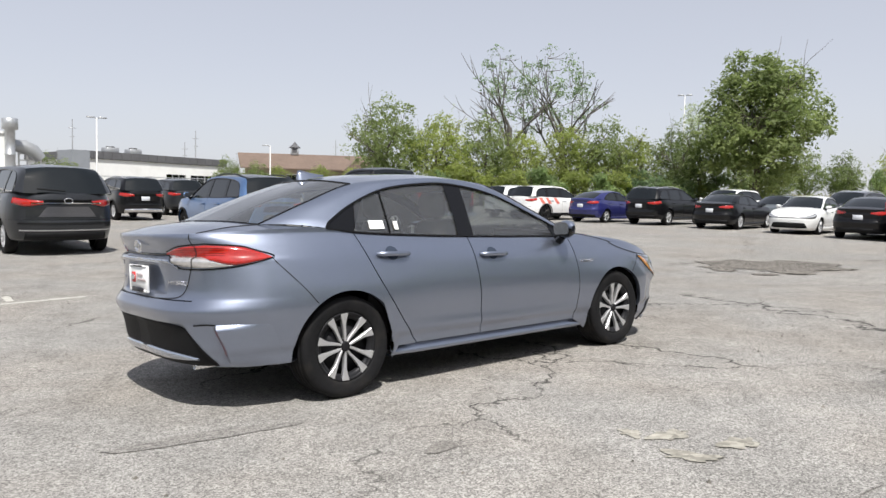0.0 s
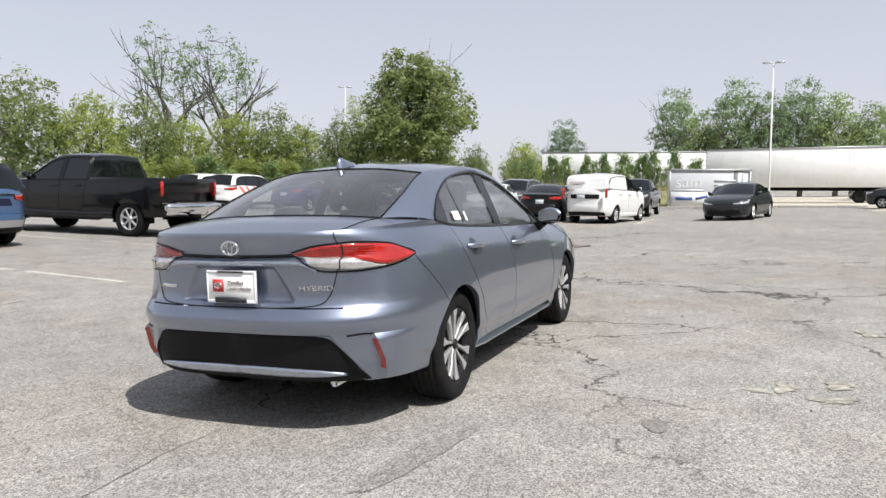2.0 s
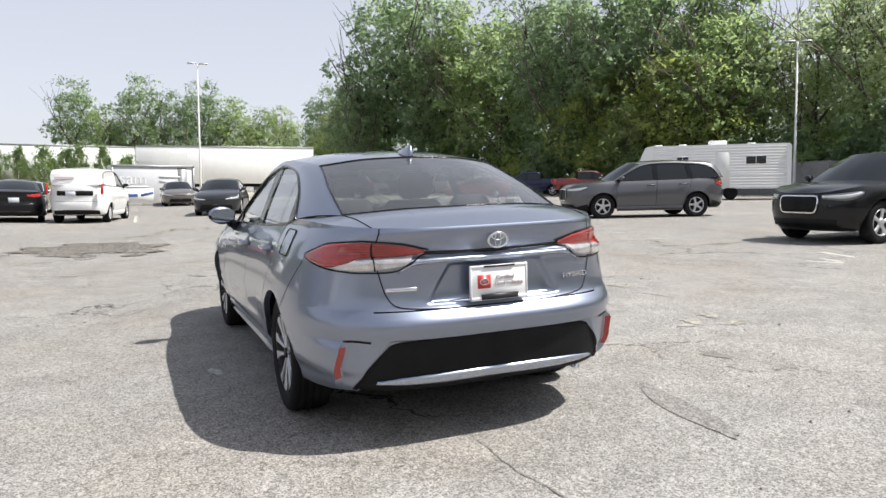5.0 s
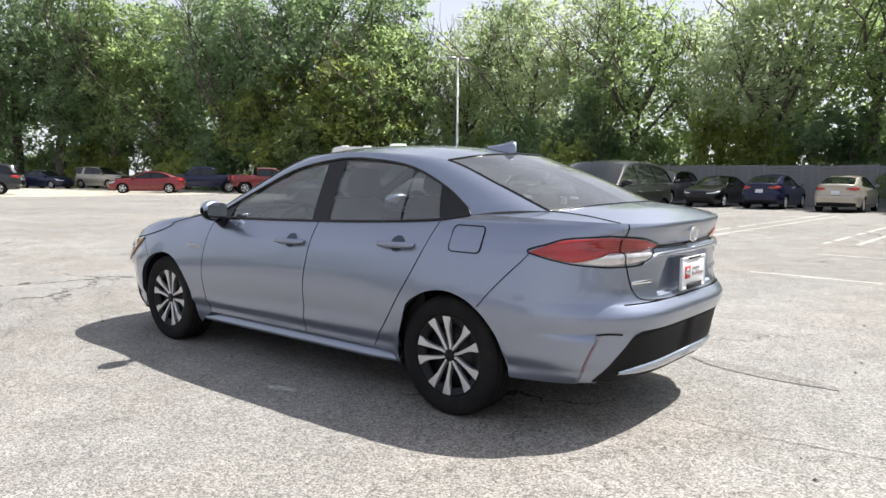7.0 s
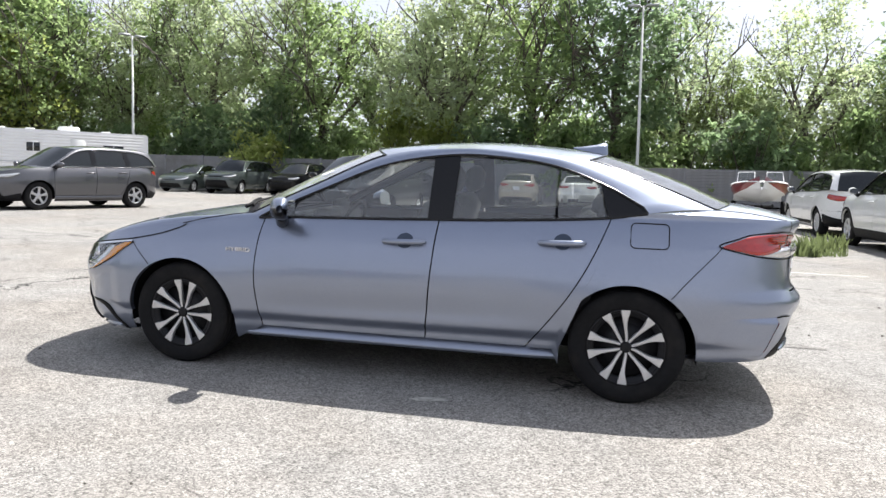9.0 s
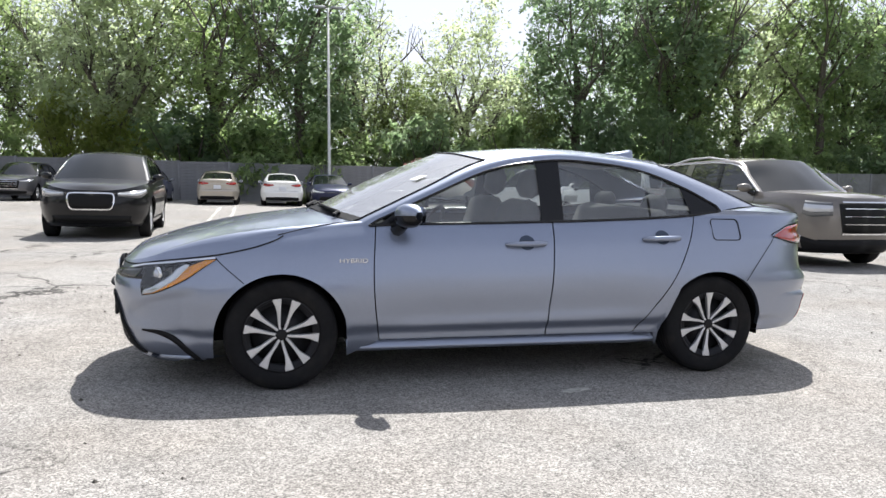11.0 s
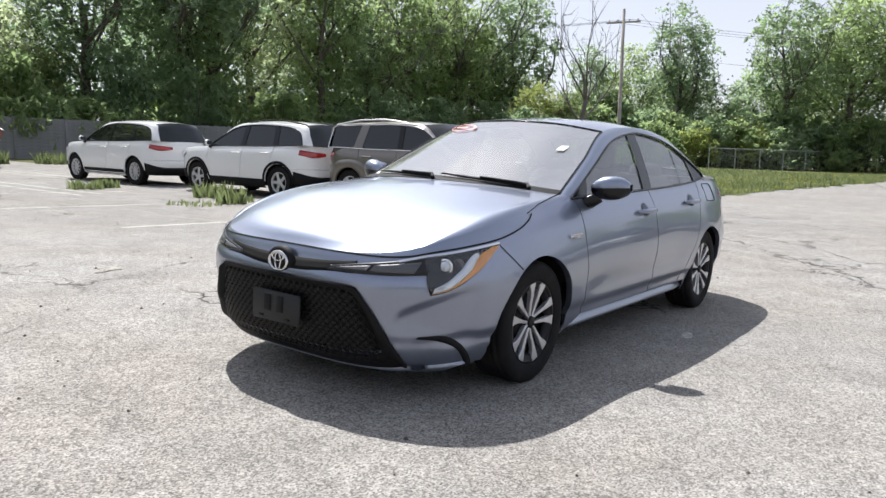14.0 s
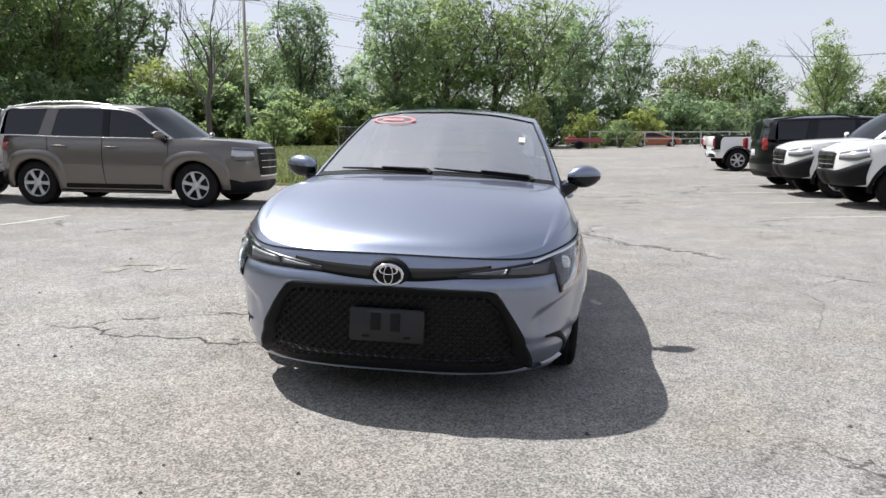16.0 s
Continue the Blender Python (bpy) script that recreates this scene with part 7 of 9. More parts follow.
    for sd in both:
        y = B.half(0.955, 0.735) + 0.003
        turn = Matrix(((-1, 0, 0, 0), (0, 0, 1, 0), (0, 1, 0, 0), (0, 0, 0, 1))) if sd > 0 else Matrix(((1, 0, 0, 0), (0, 0, -1, 0), (0, 1, 0, 0), (0, 0, 0, 1)))
        lettering("badge", "HYBRID", 0.036, M["chrome"], car, pose(0.955, sd * (y + 0.003), 0.735) @ turn, 1.3)
    part("exhaust", MB().lathe([(0.020, -1.95), (0.022, -2.165), (0.019, -2.168), (0.018, -2.05)], 16, Matrix.Translation((0, -0.50, 0.262)), "x"), M["chrome"], car)
    part("silencer", MB().box((-1.90, -0.30, 0.31), (0.30, 0.45, 0.12), None, 0.04), M["under"], car)
    # fuel flap on the left
    mb = MB()
    x0, x1, z0, z1 = -1.345, -1.545, 0.862, 0.992
    ring = []
    for cx, cz, a0 in ((x1 + 0.025, z1 - 0.025, 90), (x1 + 0.025, z0 + 0.025, 180), (x0 - 0.025, z0 + 0.025, 270), (x0 - 0.025, z1 - 0.025, 0)):
        for j in range(5):
            a = radians(a0 + 22.5 * j)
            ring.append((cx + 0.025 * math.cos(a), cz + 0.025 * math.sin(a)))
    ring.append(ring[0])
    pts = [(q[0], B.half(q[0], q[1]) + 0.001, q[1]) for q in ring]
    mb.tube(pts, 0.0032, 5)
    part("fuel_flap_line", mb, dark, car)
    # aerial fin
    rows = []
    for x, h, w in ((-0.97, 0.0, 0.001), (-1.02, 0.012, 0.022), (-1.10, 0.038, 0.030), (-1.16, 0.062, 0.024), (-1.185, 0.060, 0.016), (-1.19, 0.0, 0.014)):
        zb = 1.414 - (abs(x) - 0.97) * 0.17
        rows.append([(x, -w, zb - 0.01), (x, -w * 0.5, zb + h * 0.6), (x, 0, zb + h), (x, w * 0.5, zb + h * 0.6), (x, w, zb - 0.01)])
    part("aerial_fin", MB().grid(rows), paint, car)
    # cabin
    seat = M["seat"]
    def seat_at(x, y, z=0.30, w=0.50):
        mb = MB()
        mb.box((x + 0.05, y, z + 0.14), (0.52, w, 0.20), None, 0.06)
        mb.box((0, 0, 0), (0.17, w * 0.96, 0.66), pose(x - 0.27, y, z + 0.46, 0, -17, 0), 0.06)
        s_ = part("seat", mb, seat, car)
        hr = MB().box((0, 0, 0), (0.11, 0.27, 0.19), pose(x - 0.41, y, z + 0.885, 0, -12, 0), 0.045)
        part("headrest", hr, seat, s_)
    for y in (0.37, -0.37):
        seat_at(0.15, y)
    mb = MB().box((-0.72, 0, 0.46), (0.50, 1.28, 0.20), None, 0.06)
    mb.box((0, 0, 0), (0.16, 1.26, 0.58), pose(-1.02, 0, 0.76, 0, -22, 0), 0.06)
    rs = part("rear_seat", mb, seat, car)
    for y in (0.38, -0.38):
        part("headrest", MB().box((0, 0, 0), (0.10, 0.26, 0.14), pose(-1.17, y, 1.06, 0, -15, 0), 0.04), seat, rs)
    part("parcel_shelf", MB().box((-1.48, 0, 1.02), (0.50, 1.16, 0.03), None, 0.01), M["cabin"], car)
    mb = MB().box((0.80, 0, 0.80), (0.36, 1.34, 0.26), None, 0.08)
    mb.box((0.62, 0.0, 0.95), (0.05, 0.26, 0.15), None, 0.02)
    mb.box((0.55, 0.37, 0.935), (0.14, 0.34, 0.10), None, 0.04)
    part("dashboard", mb, M["cabin"], car)
    wh = MB()
    m = pose(0.42, 0.37, 0.86, 0, 64, 0)
    wh.lathe([(0.185 + 0.014 * math.cos(radians(a)), 0.014 * math.sin(radians(a))) for a in range(0, 361, 45)], 28, m, "z")
    wh.box((0, 0, -0.01), (0.12, 0.16, 0.05), m, 0.02).box((0.0, 0, 0), (0.03, 0.36, 0.02), m, 0.005)
    part("steering_wheel", wh, M["cabin"], car)
    part("inner_mirror", MB().box((0.37, 0, 1.285), (0.03, 0.24, 0.065), None, 0.012), M["cabin"], car)
    part("console", MB().box((0.15, 0, 0.52), (0.9, 0.20, 0.18), None, 0.03), M["cabin"], car)
    mb = MB()
    for sd in both:
        mb.grid([[(x, sd * (B.half(x, z) - 0.09), z) for x in (0.85, 0.2, -0.4, -0.9, -1.15)] for z in (0.35, 0.65, 0.93)], sd > 0)
        part("door_lining", mb, M["cabin"], car)
        mb = MB()
    mb = MB()
    rc = [(p[0], p[1] * 0.93, p[2] - 0.035) for p in B.lines["Rf"]]
    mb.both([[(p[0] + (0.1 if j < 1 else 0) * 0, p[1] * (1 - j / 4), p[2] + 0.03 * (j / 4)) for j in range(5)] for p in rc])
    part("headlining", mb, M["headlining"], car)
    part("cabin_floor", MB().box((-0.2, 0, 0.47), (2.6, 1.3, 0.02)), M["under"], car)
    part("bulkhead", MB().box((0.99, 0, 0.70), (0.03, 1.4, 0.44)).box((-1.62, 0, 0.80), (0.03, 1.3, 0.42)), M["under"], car)
    # stickers
    for sd, x0, x1 in ((-1, -0.98, -1.10), (-1, -0.865, -0.90)):
        z0 = B.belt(x0) + 0.035
        part("window_sticker", MB().grid([[(x, sd * (B.glass_y(x, z) + 0.0015), z) for x in (x0, x1)] for z in (z0, z0 + 0.055)]), M["paper"], car)
    scr = [Vector(p) for p in L["screen"]]

    def on_screen(y, z, off=0.006):
        """The point of the windscreen's outer face at that width and height."""
        near = sorted(scr, key=lambda p: (p.y - abs(y)) ** 2 + (p.z - z) ** 2)[:4]
        w = [1 / ((p.y - abs(y)) ** 2 + (p.z - z) ** 2 + 1e-6) for p in near]
        x = sum(p.x * k for p, k in zip(near, w)) / sum(w)
        zz = sum(p.z * k for p, k in zip(near, w)) / sum(w)
        return (x - (z - zz) * 1.9 + off, y, z + off * 1.4)
    part("screen_tag", MB().grid([[on_screen(y, z) for y in (0.485, 0.525)] for z in (1.185, 1.215)]), M["paper"], car, "white sticker")
    ov = []
    for k in (0.82, 0.91, 1.0):
        ov.append([on_screen(-0.365 + 0.165 * k * math.cos(2 * math.pi * j / 32), 1.308 + 0.025 * k * math.sin(2 * math.pi * j / 32)) for j in range(32)])
    st = part("screen_sticker", MB().grid(ov, close=True), M["veiled_red"], car, "red oval windscreen sticker")
    part("printed_bars", MB().grid([[on_screen(y, z) for y in (-0.445, -0.40, -0.36, -0.32, -0.285)] for z in (1.302, 1.314)]), M["veiled_red"], st)
    return car, B


main_car()


# ---------------------------------------------------------------- parked vehicles
PICKUP = dict(
    SUV, front_x=2.75, rear_x=-2.65, xf=1.78, xr=-1.79, R=0.385, x0f=1.65, x0r=-2.2, W=0.945, flare=0.03, zlow=0.42, arch=0.47,
    front=[(0.40, 2.6), (0.55, 2.72), (0.8, 2.75), (1.0, 2.73), (1.1, 2.66), (1.2, 2.55)],
    rear=[(0.42, -2.55), (0.6, -2.63), (0.72, -2.60), (1.2, -2.60), (1.3, -2.58)],
    side=[(0, 0.93), (0.15, 0.97), (0.5, 1.0), (0.85, 0.985), (1.0, 0.955)],
    top=[(2.75, 1.06), (2.5, 1.11), (2.0, 1.15), (1.2, 1.17), (0.5, 1.18), (-0.5, 1.20), (-0.9, 1.22), (-2.65, 1.24)],
    yr=0.68, roof_edge_z=1.72, glass_top=[(1.05, 1.18), (0.7, 1.42), (0.4, 1.60), (0, 1.67), (-0.5, 1.67), (-0.80, 1.63), (-0.90, 1.5), (-0.95, 1.22)],
    hood_y=0.66, hoodc=[(2.74, 1.06), (2.5, 1.17), (1.9, 1.22), (1.28, 1.24)], K0=(1.12, 0.80, 1.20), header=(0.55, 1.745), Hc=(0.38, 0.64, 1.69),
    roofc=[(0, 1.79), (-0.5, 1.785)], roofs=[(0, 0.665, 1.725), (-0.4, 0.665, 1.725)], rheader=(-0.90, 1.74), Rc=(-0.86, 0.64, 1.70), bl=(-1.0, 1.24), Bc=(-0.98, 0.80, 1.24),
    Amid=(0.78, 0.73, 1.45), Cmid=(-0.93, 0.72, 1.47), dloX=[1.05, 0.72, 0.38, 0, -0.4, -0.75, -0.85, -0.95],
    doors=[(1.0, 1.0, 0.02), (0.1, 0.06, 0.0), (-0.78, -0.95, 0.0)], sill=0.52, trunk_y=0.80, bump_z=0.72,
    panes=[((1.0, 0.86), (0.14, 0.12), "g"), ((0.14, 0.12), (0, -0.02), "p"), ((0, -0.02), (-0.92, -0.86), "g")],
    head=[(0.50, None, 0.88, 1.0), (None, 2.52, 0.86, 1.04), (None, 2.32, 0.92, 1.06)], tail=[(0.82, None, 0.84, 1.16), (0.88, None, 0.84, 1.17), (None, -2.5, 0.84, 1.16)],
    plate_z=0.60, mirror=(0.95, 1.28), kind="pickup", tail_box=(0.86, 0.86, 1.17))
HATCH = variant(SEDAN, 0.97, 1.0, 1.035, rheader=(-1.35, 1.385), bl=(-2.14, 1.12), Bc=(-2.02, 0.60, 1.09), Rc=(-1.28, 0.53, 1.35), Cmid=(-1.68, 0.575, 1.22), roofc=[(-0.2, 1.49), (-0.85, 1.455)],
                top=[(2.24, 0.72), (2.1, 0.76), (1.9, 0.83), (1.55, 0.90), (0.9, 0.97), (0, 0.99), (-0.6, 1.01), (-1.2, 1.04), (-1.45, 1.07), (-2.0, 1.08), (-2.26, 1.07)])
BOXY = variant(SUV, 1.0, 1.0, 1.015, R=0.365, arch=0.42, chrome_trim=True, xf=1.40, xr=-1.40,
               panes=[((0.94, 0.80), (-0.10, -0.12), "g"), ((-0.10, -0.12), (-0.22, -0.24), "p"), ((-0.22, -0.24), (-1.12, -1.03), "g"), ((-1.125, -1.035), (-1.36, -1.24), "b"), ((-1.365, -1.245), (-1.98, -1.96), "g")],
               front=[(0.24, 2.20), (0.34, 2.30), (0.6, 2.33), (0.9, 2.32), (1.0, 2.29), (1.06, 2.22), (1.2, 2.1)],
               top=[(2.33, 1.02), (2.2, 1.055), (1.9, 1.085), (1.5, 1.10), (1.0, 1.11), (0, 1.12), (-1.0, 1.13), (-1.7, 1.15), (-2.36, 1.15)],
               hoodc=[(2.32, 1.02), (2.15, 1.09), (1.7, 1.13), (1.22, 1.15)], head=[(0.50, None, 0.78, 0.96), (0.72, None, 0.76, 0.985), (None, 1.98, 0.80, 0.99)],
               yr=0.68, rheader=(-2.14, 1.645), Rc=(-2.04, 0.62, 1.60), Cmid=(-2.14, 0.68, 1.39), glass_top=[(1.0, 1.11), (0.60, 1.36), (0.30, 1.53), (-0.3, 1.60), (-1.0, 1.60), (-1.7, 1.585), (-2.0, 1.54), (-2.06, 1.2)],
               dloX=[1.0, 0.60, 0.24, -0.3, -1.1, -1.75, -1.98, -2.06], header=(0.46, 1.645), Hc=(0.28, 0.635, 1.60), roofs=[(-0.3, 0.66, 1.64), (-1.1, 0.655, 1.64)])
VAN = variant(SUV, 1.09, 1.04, 1.035, header=(0.72, 1.70), Hc=(0.52, 0.64, 1.65), Amid=(0.92, 0.73, 1.40), R=0.345, arch=0.405,
              panes=[((1.05, 0.95), (0.72, 0.70), "g"), ((0.71, 0.69), (-0.12, -0.12), "g"), ((-0.12, -0.12), (-0.26, -0.26), "p"), ((-0.26, -0.26), (-1.22, -1.18), "g"), ((-1.23, -1.19), (-1.36, -1.32), "p"), ((-1.36, -1.32), (-2.15, -2.13), "g")])
CARGO = variant(SUV, 1.035, 1.0, 1.12, yr=0.74, R=0.33, arch=0.40, panes=[((0.97, 0.83), (-0.10, -0.12), "g"), ((-0.105, -0.125), (-2.05, -2.03), "b")], rheader=(-2.16, 1.81), Rc=(-2.10, 0.70, 1.77),
                Cmid=(-2.22, 0.76, 1.56), roofs=[(-0.3, 0.72, 1.81), (-1.1, 0.72, 1.81)], roofc=[(-0.4, 1.88), (-1.2, 1.88)],
                tail_box=(0.845, 0.96, 1.32), plate_z=0.90)


def park(name, sp, x, y, turn, label, paint, **kw):
    z = ground_z(x, y)
    e = 1.4
    c, s = math.cos(radians(turn)), math.sin(radians(turn))
    pitch = math.degrees(math.atan2(ground_z(x - e * c, y - e * s) - ground_z(x + e * c, y + e * s), 2 * e))
    roll = math.degrees(math.atan2(ground_z(x - 0.8 * s, y + 0.8 * c) - ground_z(x + 0.8 * s, y - 0.8 * c), 1.6))
    m = pose(x, y, z - 0.004, 0, 0, turn) @ pose(0, 0, 0, roll, pitch, 0)
    return vehicle(name, sp, m, label, M[paint], group="parked vehicles", **kw)


S_ = lambda **k: variant(SEDAN, 1.045, 1.035, 1.01, R=0.33, arch=0.375, **k)
U_ = lambda kx=1.0, ky=1.0, kz=1.0, **k: variant(SUV, kx, ky, kz, **k)

def ring(cx, y, z, ry, rz, rad, n=20):
    """A thin standing oval on a tailgate."""
    return MB().tube([(cx, y + ry * math.cos(6.2832 * i / n), z + rz * math.sin(6.2832 * i / n)) for i in range(n + 1)], rad, 5)


minivan, VB = park("minivan", VAN, 0.0, 13.1, 90, "dark grey minivan with full-width tail lights", "paint_dark_grey", category="minivan", style="ten", skip_plate=True)
# bumper creases are painted: a dark strip as shade, a silver one as glint
for nm_, za, zb, ya, yb, off, mt_ in (("chrome_strip", 0.985, 1.005, 0.60, 0.60, 0.012, "chrome"), ("plate_recess", 0.74, 0.93, 0.50, 0.36, 0.004, "paint_grey"), ("bumper_step", 0.60, 0.635, 0.80, 0.80, 0.010, "plastic"), ("bumper_step", 0.48, 0.50, 0.78, 0.78, 0.010, "paint_silver"), ("dark_band", 1.01, 1.06, 0.40, 0.42, 0.006, "gloss_black")):
    mb = MB()
    for sd in (1, -1):
        VB.slab(mb, [(3, za), (VB.s_y(ya, za, True), za)], [(3, zb), (VB.s_y(yb, zb, True), zb)], off, 0.012, 10, 2, sd)
    part(nm_, mb, M[mt_], minivan)
part("emblem", ring(VB.rx(1.04) - 0.02, 0, 1.04, 0.075, 0.05, 0.011), M["chrome"], minivan)
part("rear_wiper", MB().tube([(VB.bl[0] - 0.03, 0.05, VB.bl[1] + 0.05), (VB.bl[0] - 0.005, 0.52, VB.bl[1] + 0.09)], 0.014, 5), M["plastic"], minivan)
park("estate_car", U_(1.03), 6.1, 26.4, 90, "black off-road estate car with roof rails and pale bumper insert", "paint_black", low_trim=True, rails=True, style="ten", steel_bumper=True)
park("suv", U_(1.02), 9.6, 30.8, 90, "dark grey sport utility vehicle in the far row", "paint_dark_grey", category="SUV")
park("saloon_car", S_(), 11.0, 27.4, -90, "black saloon with a curved roofline", "paint_black")
blue_suv, BB = park("suv", U_(0.975, 0.99, 0.985), 4.45, 12.85, 88, "bright blue sport utility vehicle with black roof and wheels", "paint_cyan_blue", category="SUV", low_trim=True, cladding=0.15, skip_plate=True, roof_mat=M["paint_black"], style="five", rim_mat=M["rim_black"], rails="black")
# the navy panel is flat: its colour holds the shade of the plate hollow
for nm_, za, zb, ya, yb, off, mt_ in (("bumper_guard", 0.40, 0.53, 0.60, 0.66, 0.024, "paint_silver"), ("chrome_strip", 1.005, 1.03, 0.42, 0.46, 0.016, "chrome"), ("plate_recess", 0.80, 0.94, 0.36, 0.30, 0.004, "paint_navy")):
    mb = MB()
    for sd in (1, -1):
        BB.slab(mb, [(3, za), (BB.s_y(ya, za, True), za)], [(3, zb), (BB.s_y(yb, zb, True), zb)], off, 0.012, 10, 2, sd)
    part(nm_, mb, M[mt_], blue_suv)


def short_cab(d, k):
    """The same pickup with its cab cut short behind, and a longer bed."""
    sh_ = lambda x: x * k if x < 0 else x
    d = dict(d)
    for key in ("glass_top", "roofc"):
        d[key] = [(sh_(a), b) for a, b in d[key]]
    for key in ("Rc", "Bc", "Cmid", "rheader", "bl"):
        d[key] = (sh_(d[key][0]),) + tuple(d[key][1:])
    d["roofs"] = [(sh_(a), b, c) for a, b, c in d["roofs"]]
    d["dloX"] = [sh_(a) for a in d["dloX"]]
    d["panes"] = [((sh_(a[0]), sh_(a[1])), (sh_(b[0]), sh_(b[1])), c) for a, b, c in d["panes"]]
    d["doors"] = [(sh_(a), sh_(b), c) for a, b, c in d["doors"]]
    return d


black_truck, TB = park("pickup_truck", short_cab(variant(PICKUP, 1.15, 1.07, 1.105, R=0.42, arch=0.50, xf=2.0, xr=-2.05, tail_box=(0.905, 0.95, 1.31)), 0.72), 8.9, 13.0, 90, "black heavy-duty pickup truck with chrome rear bumper", "paint_black", category="pickup", pickup=-0.88, style="seven", steel_bumper=True, width=0.27, rim_mat=M["alloy"])
mb = MB().box((TB.rear_x - 0.09, 0, 0.70), (0.18, 1.86, 0.19), None, 0.05).box((TB.rear_x - 0.07, 0, 0.805), (0.16, 1.2, 0.03), None, 0.01)
chrome_bumper = part("chrome_bumper", mb, M["chrome"], black_truck)
part("step_pad", MB().box((TB.rear_x - 0.10, 0, 0.825), (0.12, 1.16, 0.012)), M["plastic"], chrome_bumper)
part("tow_hitch", MB().box((TB.rear_x - 0.10, 0, 0.50), (0.34, 0.08, 0.08), None, 0.01).tube([(TB.rear_x - 0.24, 0, 0.50), (TB.rear_x - 0.26, 0, 0.40), (TB.rear_x - 0.36, 0, 0.40)], 0.03, 6), M["plastic"], black_truck)
part("emblem", ring(TB.rx(1.12) - 0.015, 0, 1.12, 0.13, 0.055, 0.012), M["chrome"], black_truck)
for sd in (1, -1):
    part("side_step", MB().tube([(1.25, sd * 0.93, 0.46), (1.15, sd * 1.0, 0.42), (-1.15, sd * 1.0, 0.42), (-1.25, sd * 0.93, 0.46)], 0.055, 8), M["plastic"], black_truck)
striped_suv, SB = park("suv", U_(1.0), 24.4, 19.9, 0, "white sport utility vehicle with orange side stripes", "paint_white", category="SUV", low_trim=True, rim_mat=M["rim_black"])
for x_ in (-1.62, -1.20, -0.60):
    st_ = MB()
    SB.slab(st_, [(SB.s_x(x_, 0.80), 0.80), (SB.s_x(x_ + 0.22, 0.80), 0.80)], [(SB.s_x(x_ - 0.20, 1.08), 1.08), (SB.s_x(x_ + 0.02, 1.08), 1.08)], 0.008, 0.008, 4, 4, -1)
    part("side_stripe", st_, M["paint_coral"], striped_suv)
park("suv", U_(1.02), 25.0, 22.3, 0, "white sport utility vehicle at the row's end", "paint_white", category="SUV")
park("hatchback", HATCH, 25.2, 17.1, 4, "dark blue hatchback with sloping tail", "paint_indigo", category="hatchback")
park("suv", U_(1.05, 1.03, 1.0), 26.0, 14.4, 4, "black sport utility vehicle with roof rails", "paint_black", category="SUV", rails=True)
park("saloon_car", S_(), 25.9, 11.1, 5, "black saloon seen with twin exhausts", "paint_black", style="ten")
park("saloon_car", SEDAN, 25.6, 7.95, 187, "white saloon with black lower grille", "paint_white", rim_mat=M["alloy"], style="ten")
park("saloon_car", S_(), 24.9, 5.25, 5, "black saloon with dark wheels", "paint_black", rim_mat=M["rim_black"])
van, VB = park("panel_van", CARGO, 24.3, 2.75, -11, "white delivery van with dark band above its plate", "paint_white", category="van", style="five", skip_plate=True, rear_glass=False)
mb = MB()
for sd in (1, -1):
    VB.slab(mb, [(3, 0.93), (VB.s_y(0.55, 0.93, True), 0.935)], [(3, 1.09), (VB.s_y(0.55, 1.09, True), 1.085)], 0.012, 0.02, 8, 2, sd)
part("plate_band", mb, M["plastic"], van)
part("number_plate", MB().box((VB.rx(1.0) - 0.02, 0.12, 1.0), (0.012, 0.305, 0.14), None, 0.004), M["plate"], van)
mb = MB()
for y0, y1, z0, z1 in ((0.02, 0.62, 1.47, 1.55), (0.08, 0.56, 1.39, 1.415)):
    mb.grid([[(-2.184 - (1.81 - z) * 0.352, y, z) for z in (z0, z1)] for y in (y0, y1)])
part("lettering_bar", mb, M["grey_ink"], van)
park("suv", U_(1.03), 31.5, 8.6, 180, "grey sport utility vehicle in the second row", "paint_grey", category="SUV", rails=True)
park("suv", U_(1.0), 31.8, 14.6, 180, "white sport utility vehicle in the second row", "paint_white", category="SUV")
park("saloon_car", SEDAN, 31.0, 11.6, 180, "dark saloon in the second row", "paint_green_grey")
park("saloon_car", SEDAN, 31.2, 5.6, 180, "silver saloon in the second row", "paint_silver")
park("pickup_truck", PICKUP, 31.8, 2.7, 180, "dark pickup in the second row", "paint_dark_grey", category="pickup", pickup=-1.02)
park("saloon_car", S_(), 26.7, -2.05, 167, "dark grey saloon facing the aisle", "paint_dark_grey", style="ten")
park("saloon_car", S_(), 42.0, -1.2, 180, "brown-grey saloon near the kerb", "paint_taupe")
park("minivan", VAN, 42.0, -10.9, 66, "dark brown minivan on the edge of the gravel", "paint_dark_grey", category="minivan")
park("suv", U_(1.0), 84.0, -13.5, 190, "dark sport utility vehicle far off on the gravel", "paint_dark_grey", category="SUV")
park("pickup_truck", PICKUP, 82.0, -20.0, 200, "dark pickup far off on the gravel", "paint_black", category="pickup", pickup=-1.02)
park("saloon_car", variant(SEDAN, 1.0, 1.0, 0.985), 41.0, -20.6, 57, "maroon saloon with silver wheels", "paint_maroon")
park("pickup_truck", variant(PICKUP, 0.98, 0.98, 0.98), 41.3, -24.6, 62, "dark blue-black pickup with extended cab", "paint_navy", category="pickup", pickup=-1.08, style="seven")
park("pickup_truck", variant(PICKUP, 0.95, 0.96, 0.96), 37.0, -27.0, -116, "red and silver old pickup", "paint_maroon", category="pickup", pickup=-1.0, grille="tall", roof_mat=M["paint_silver"], steel_bumper=True)
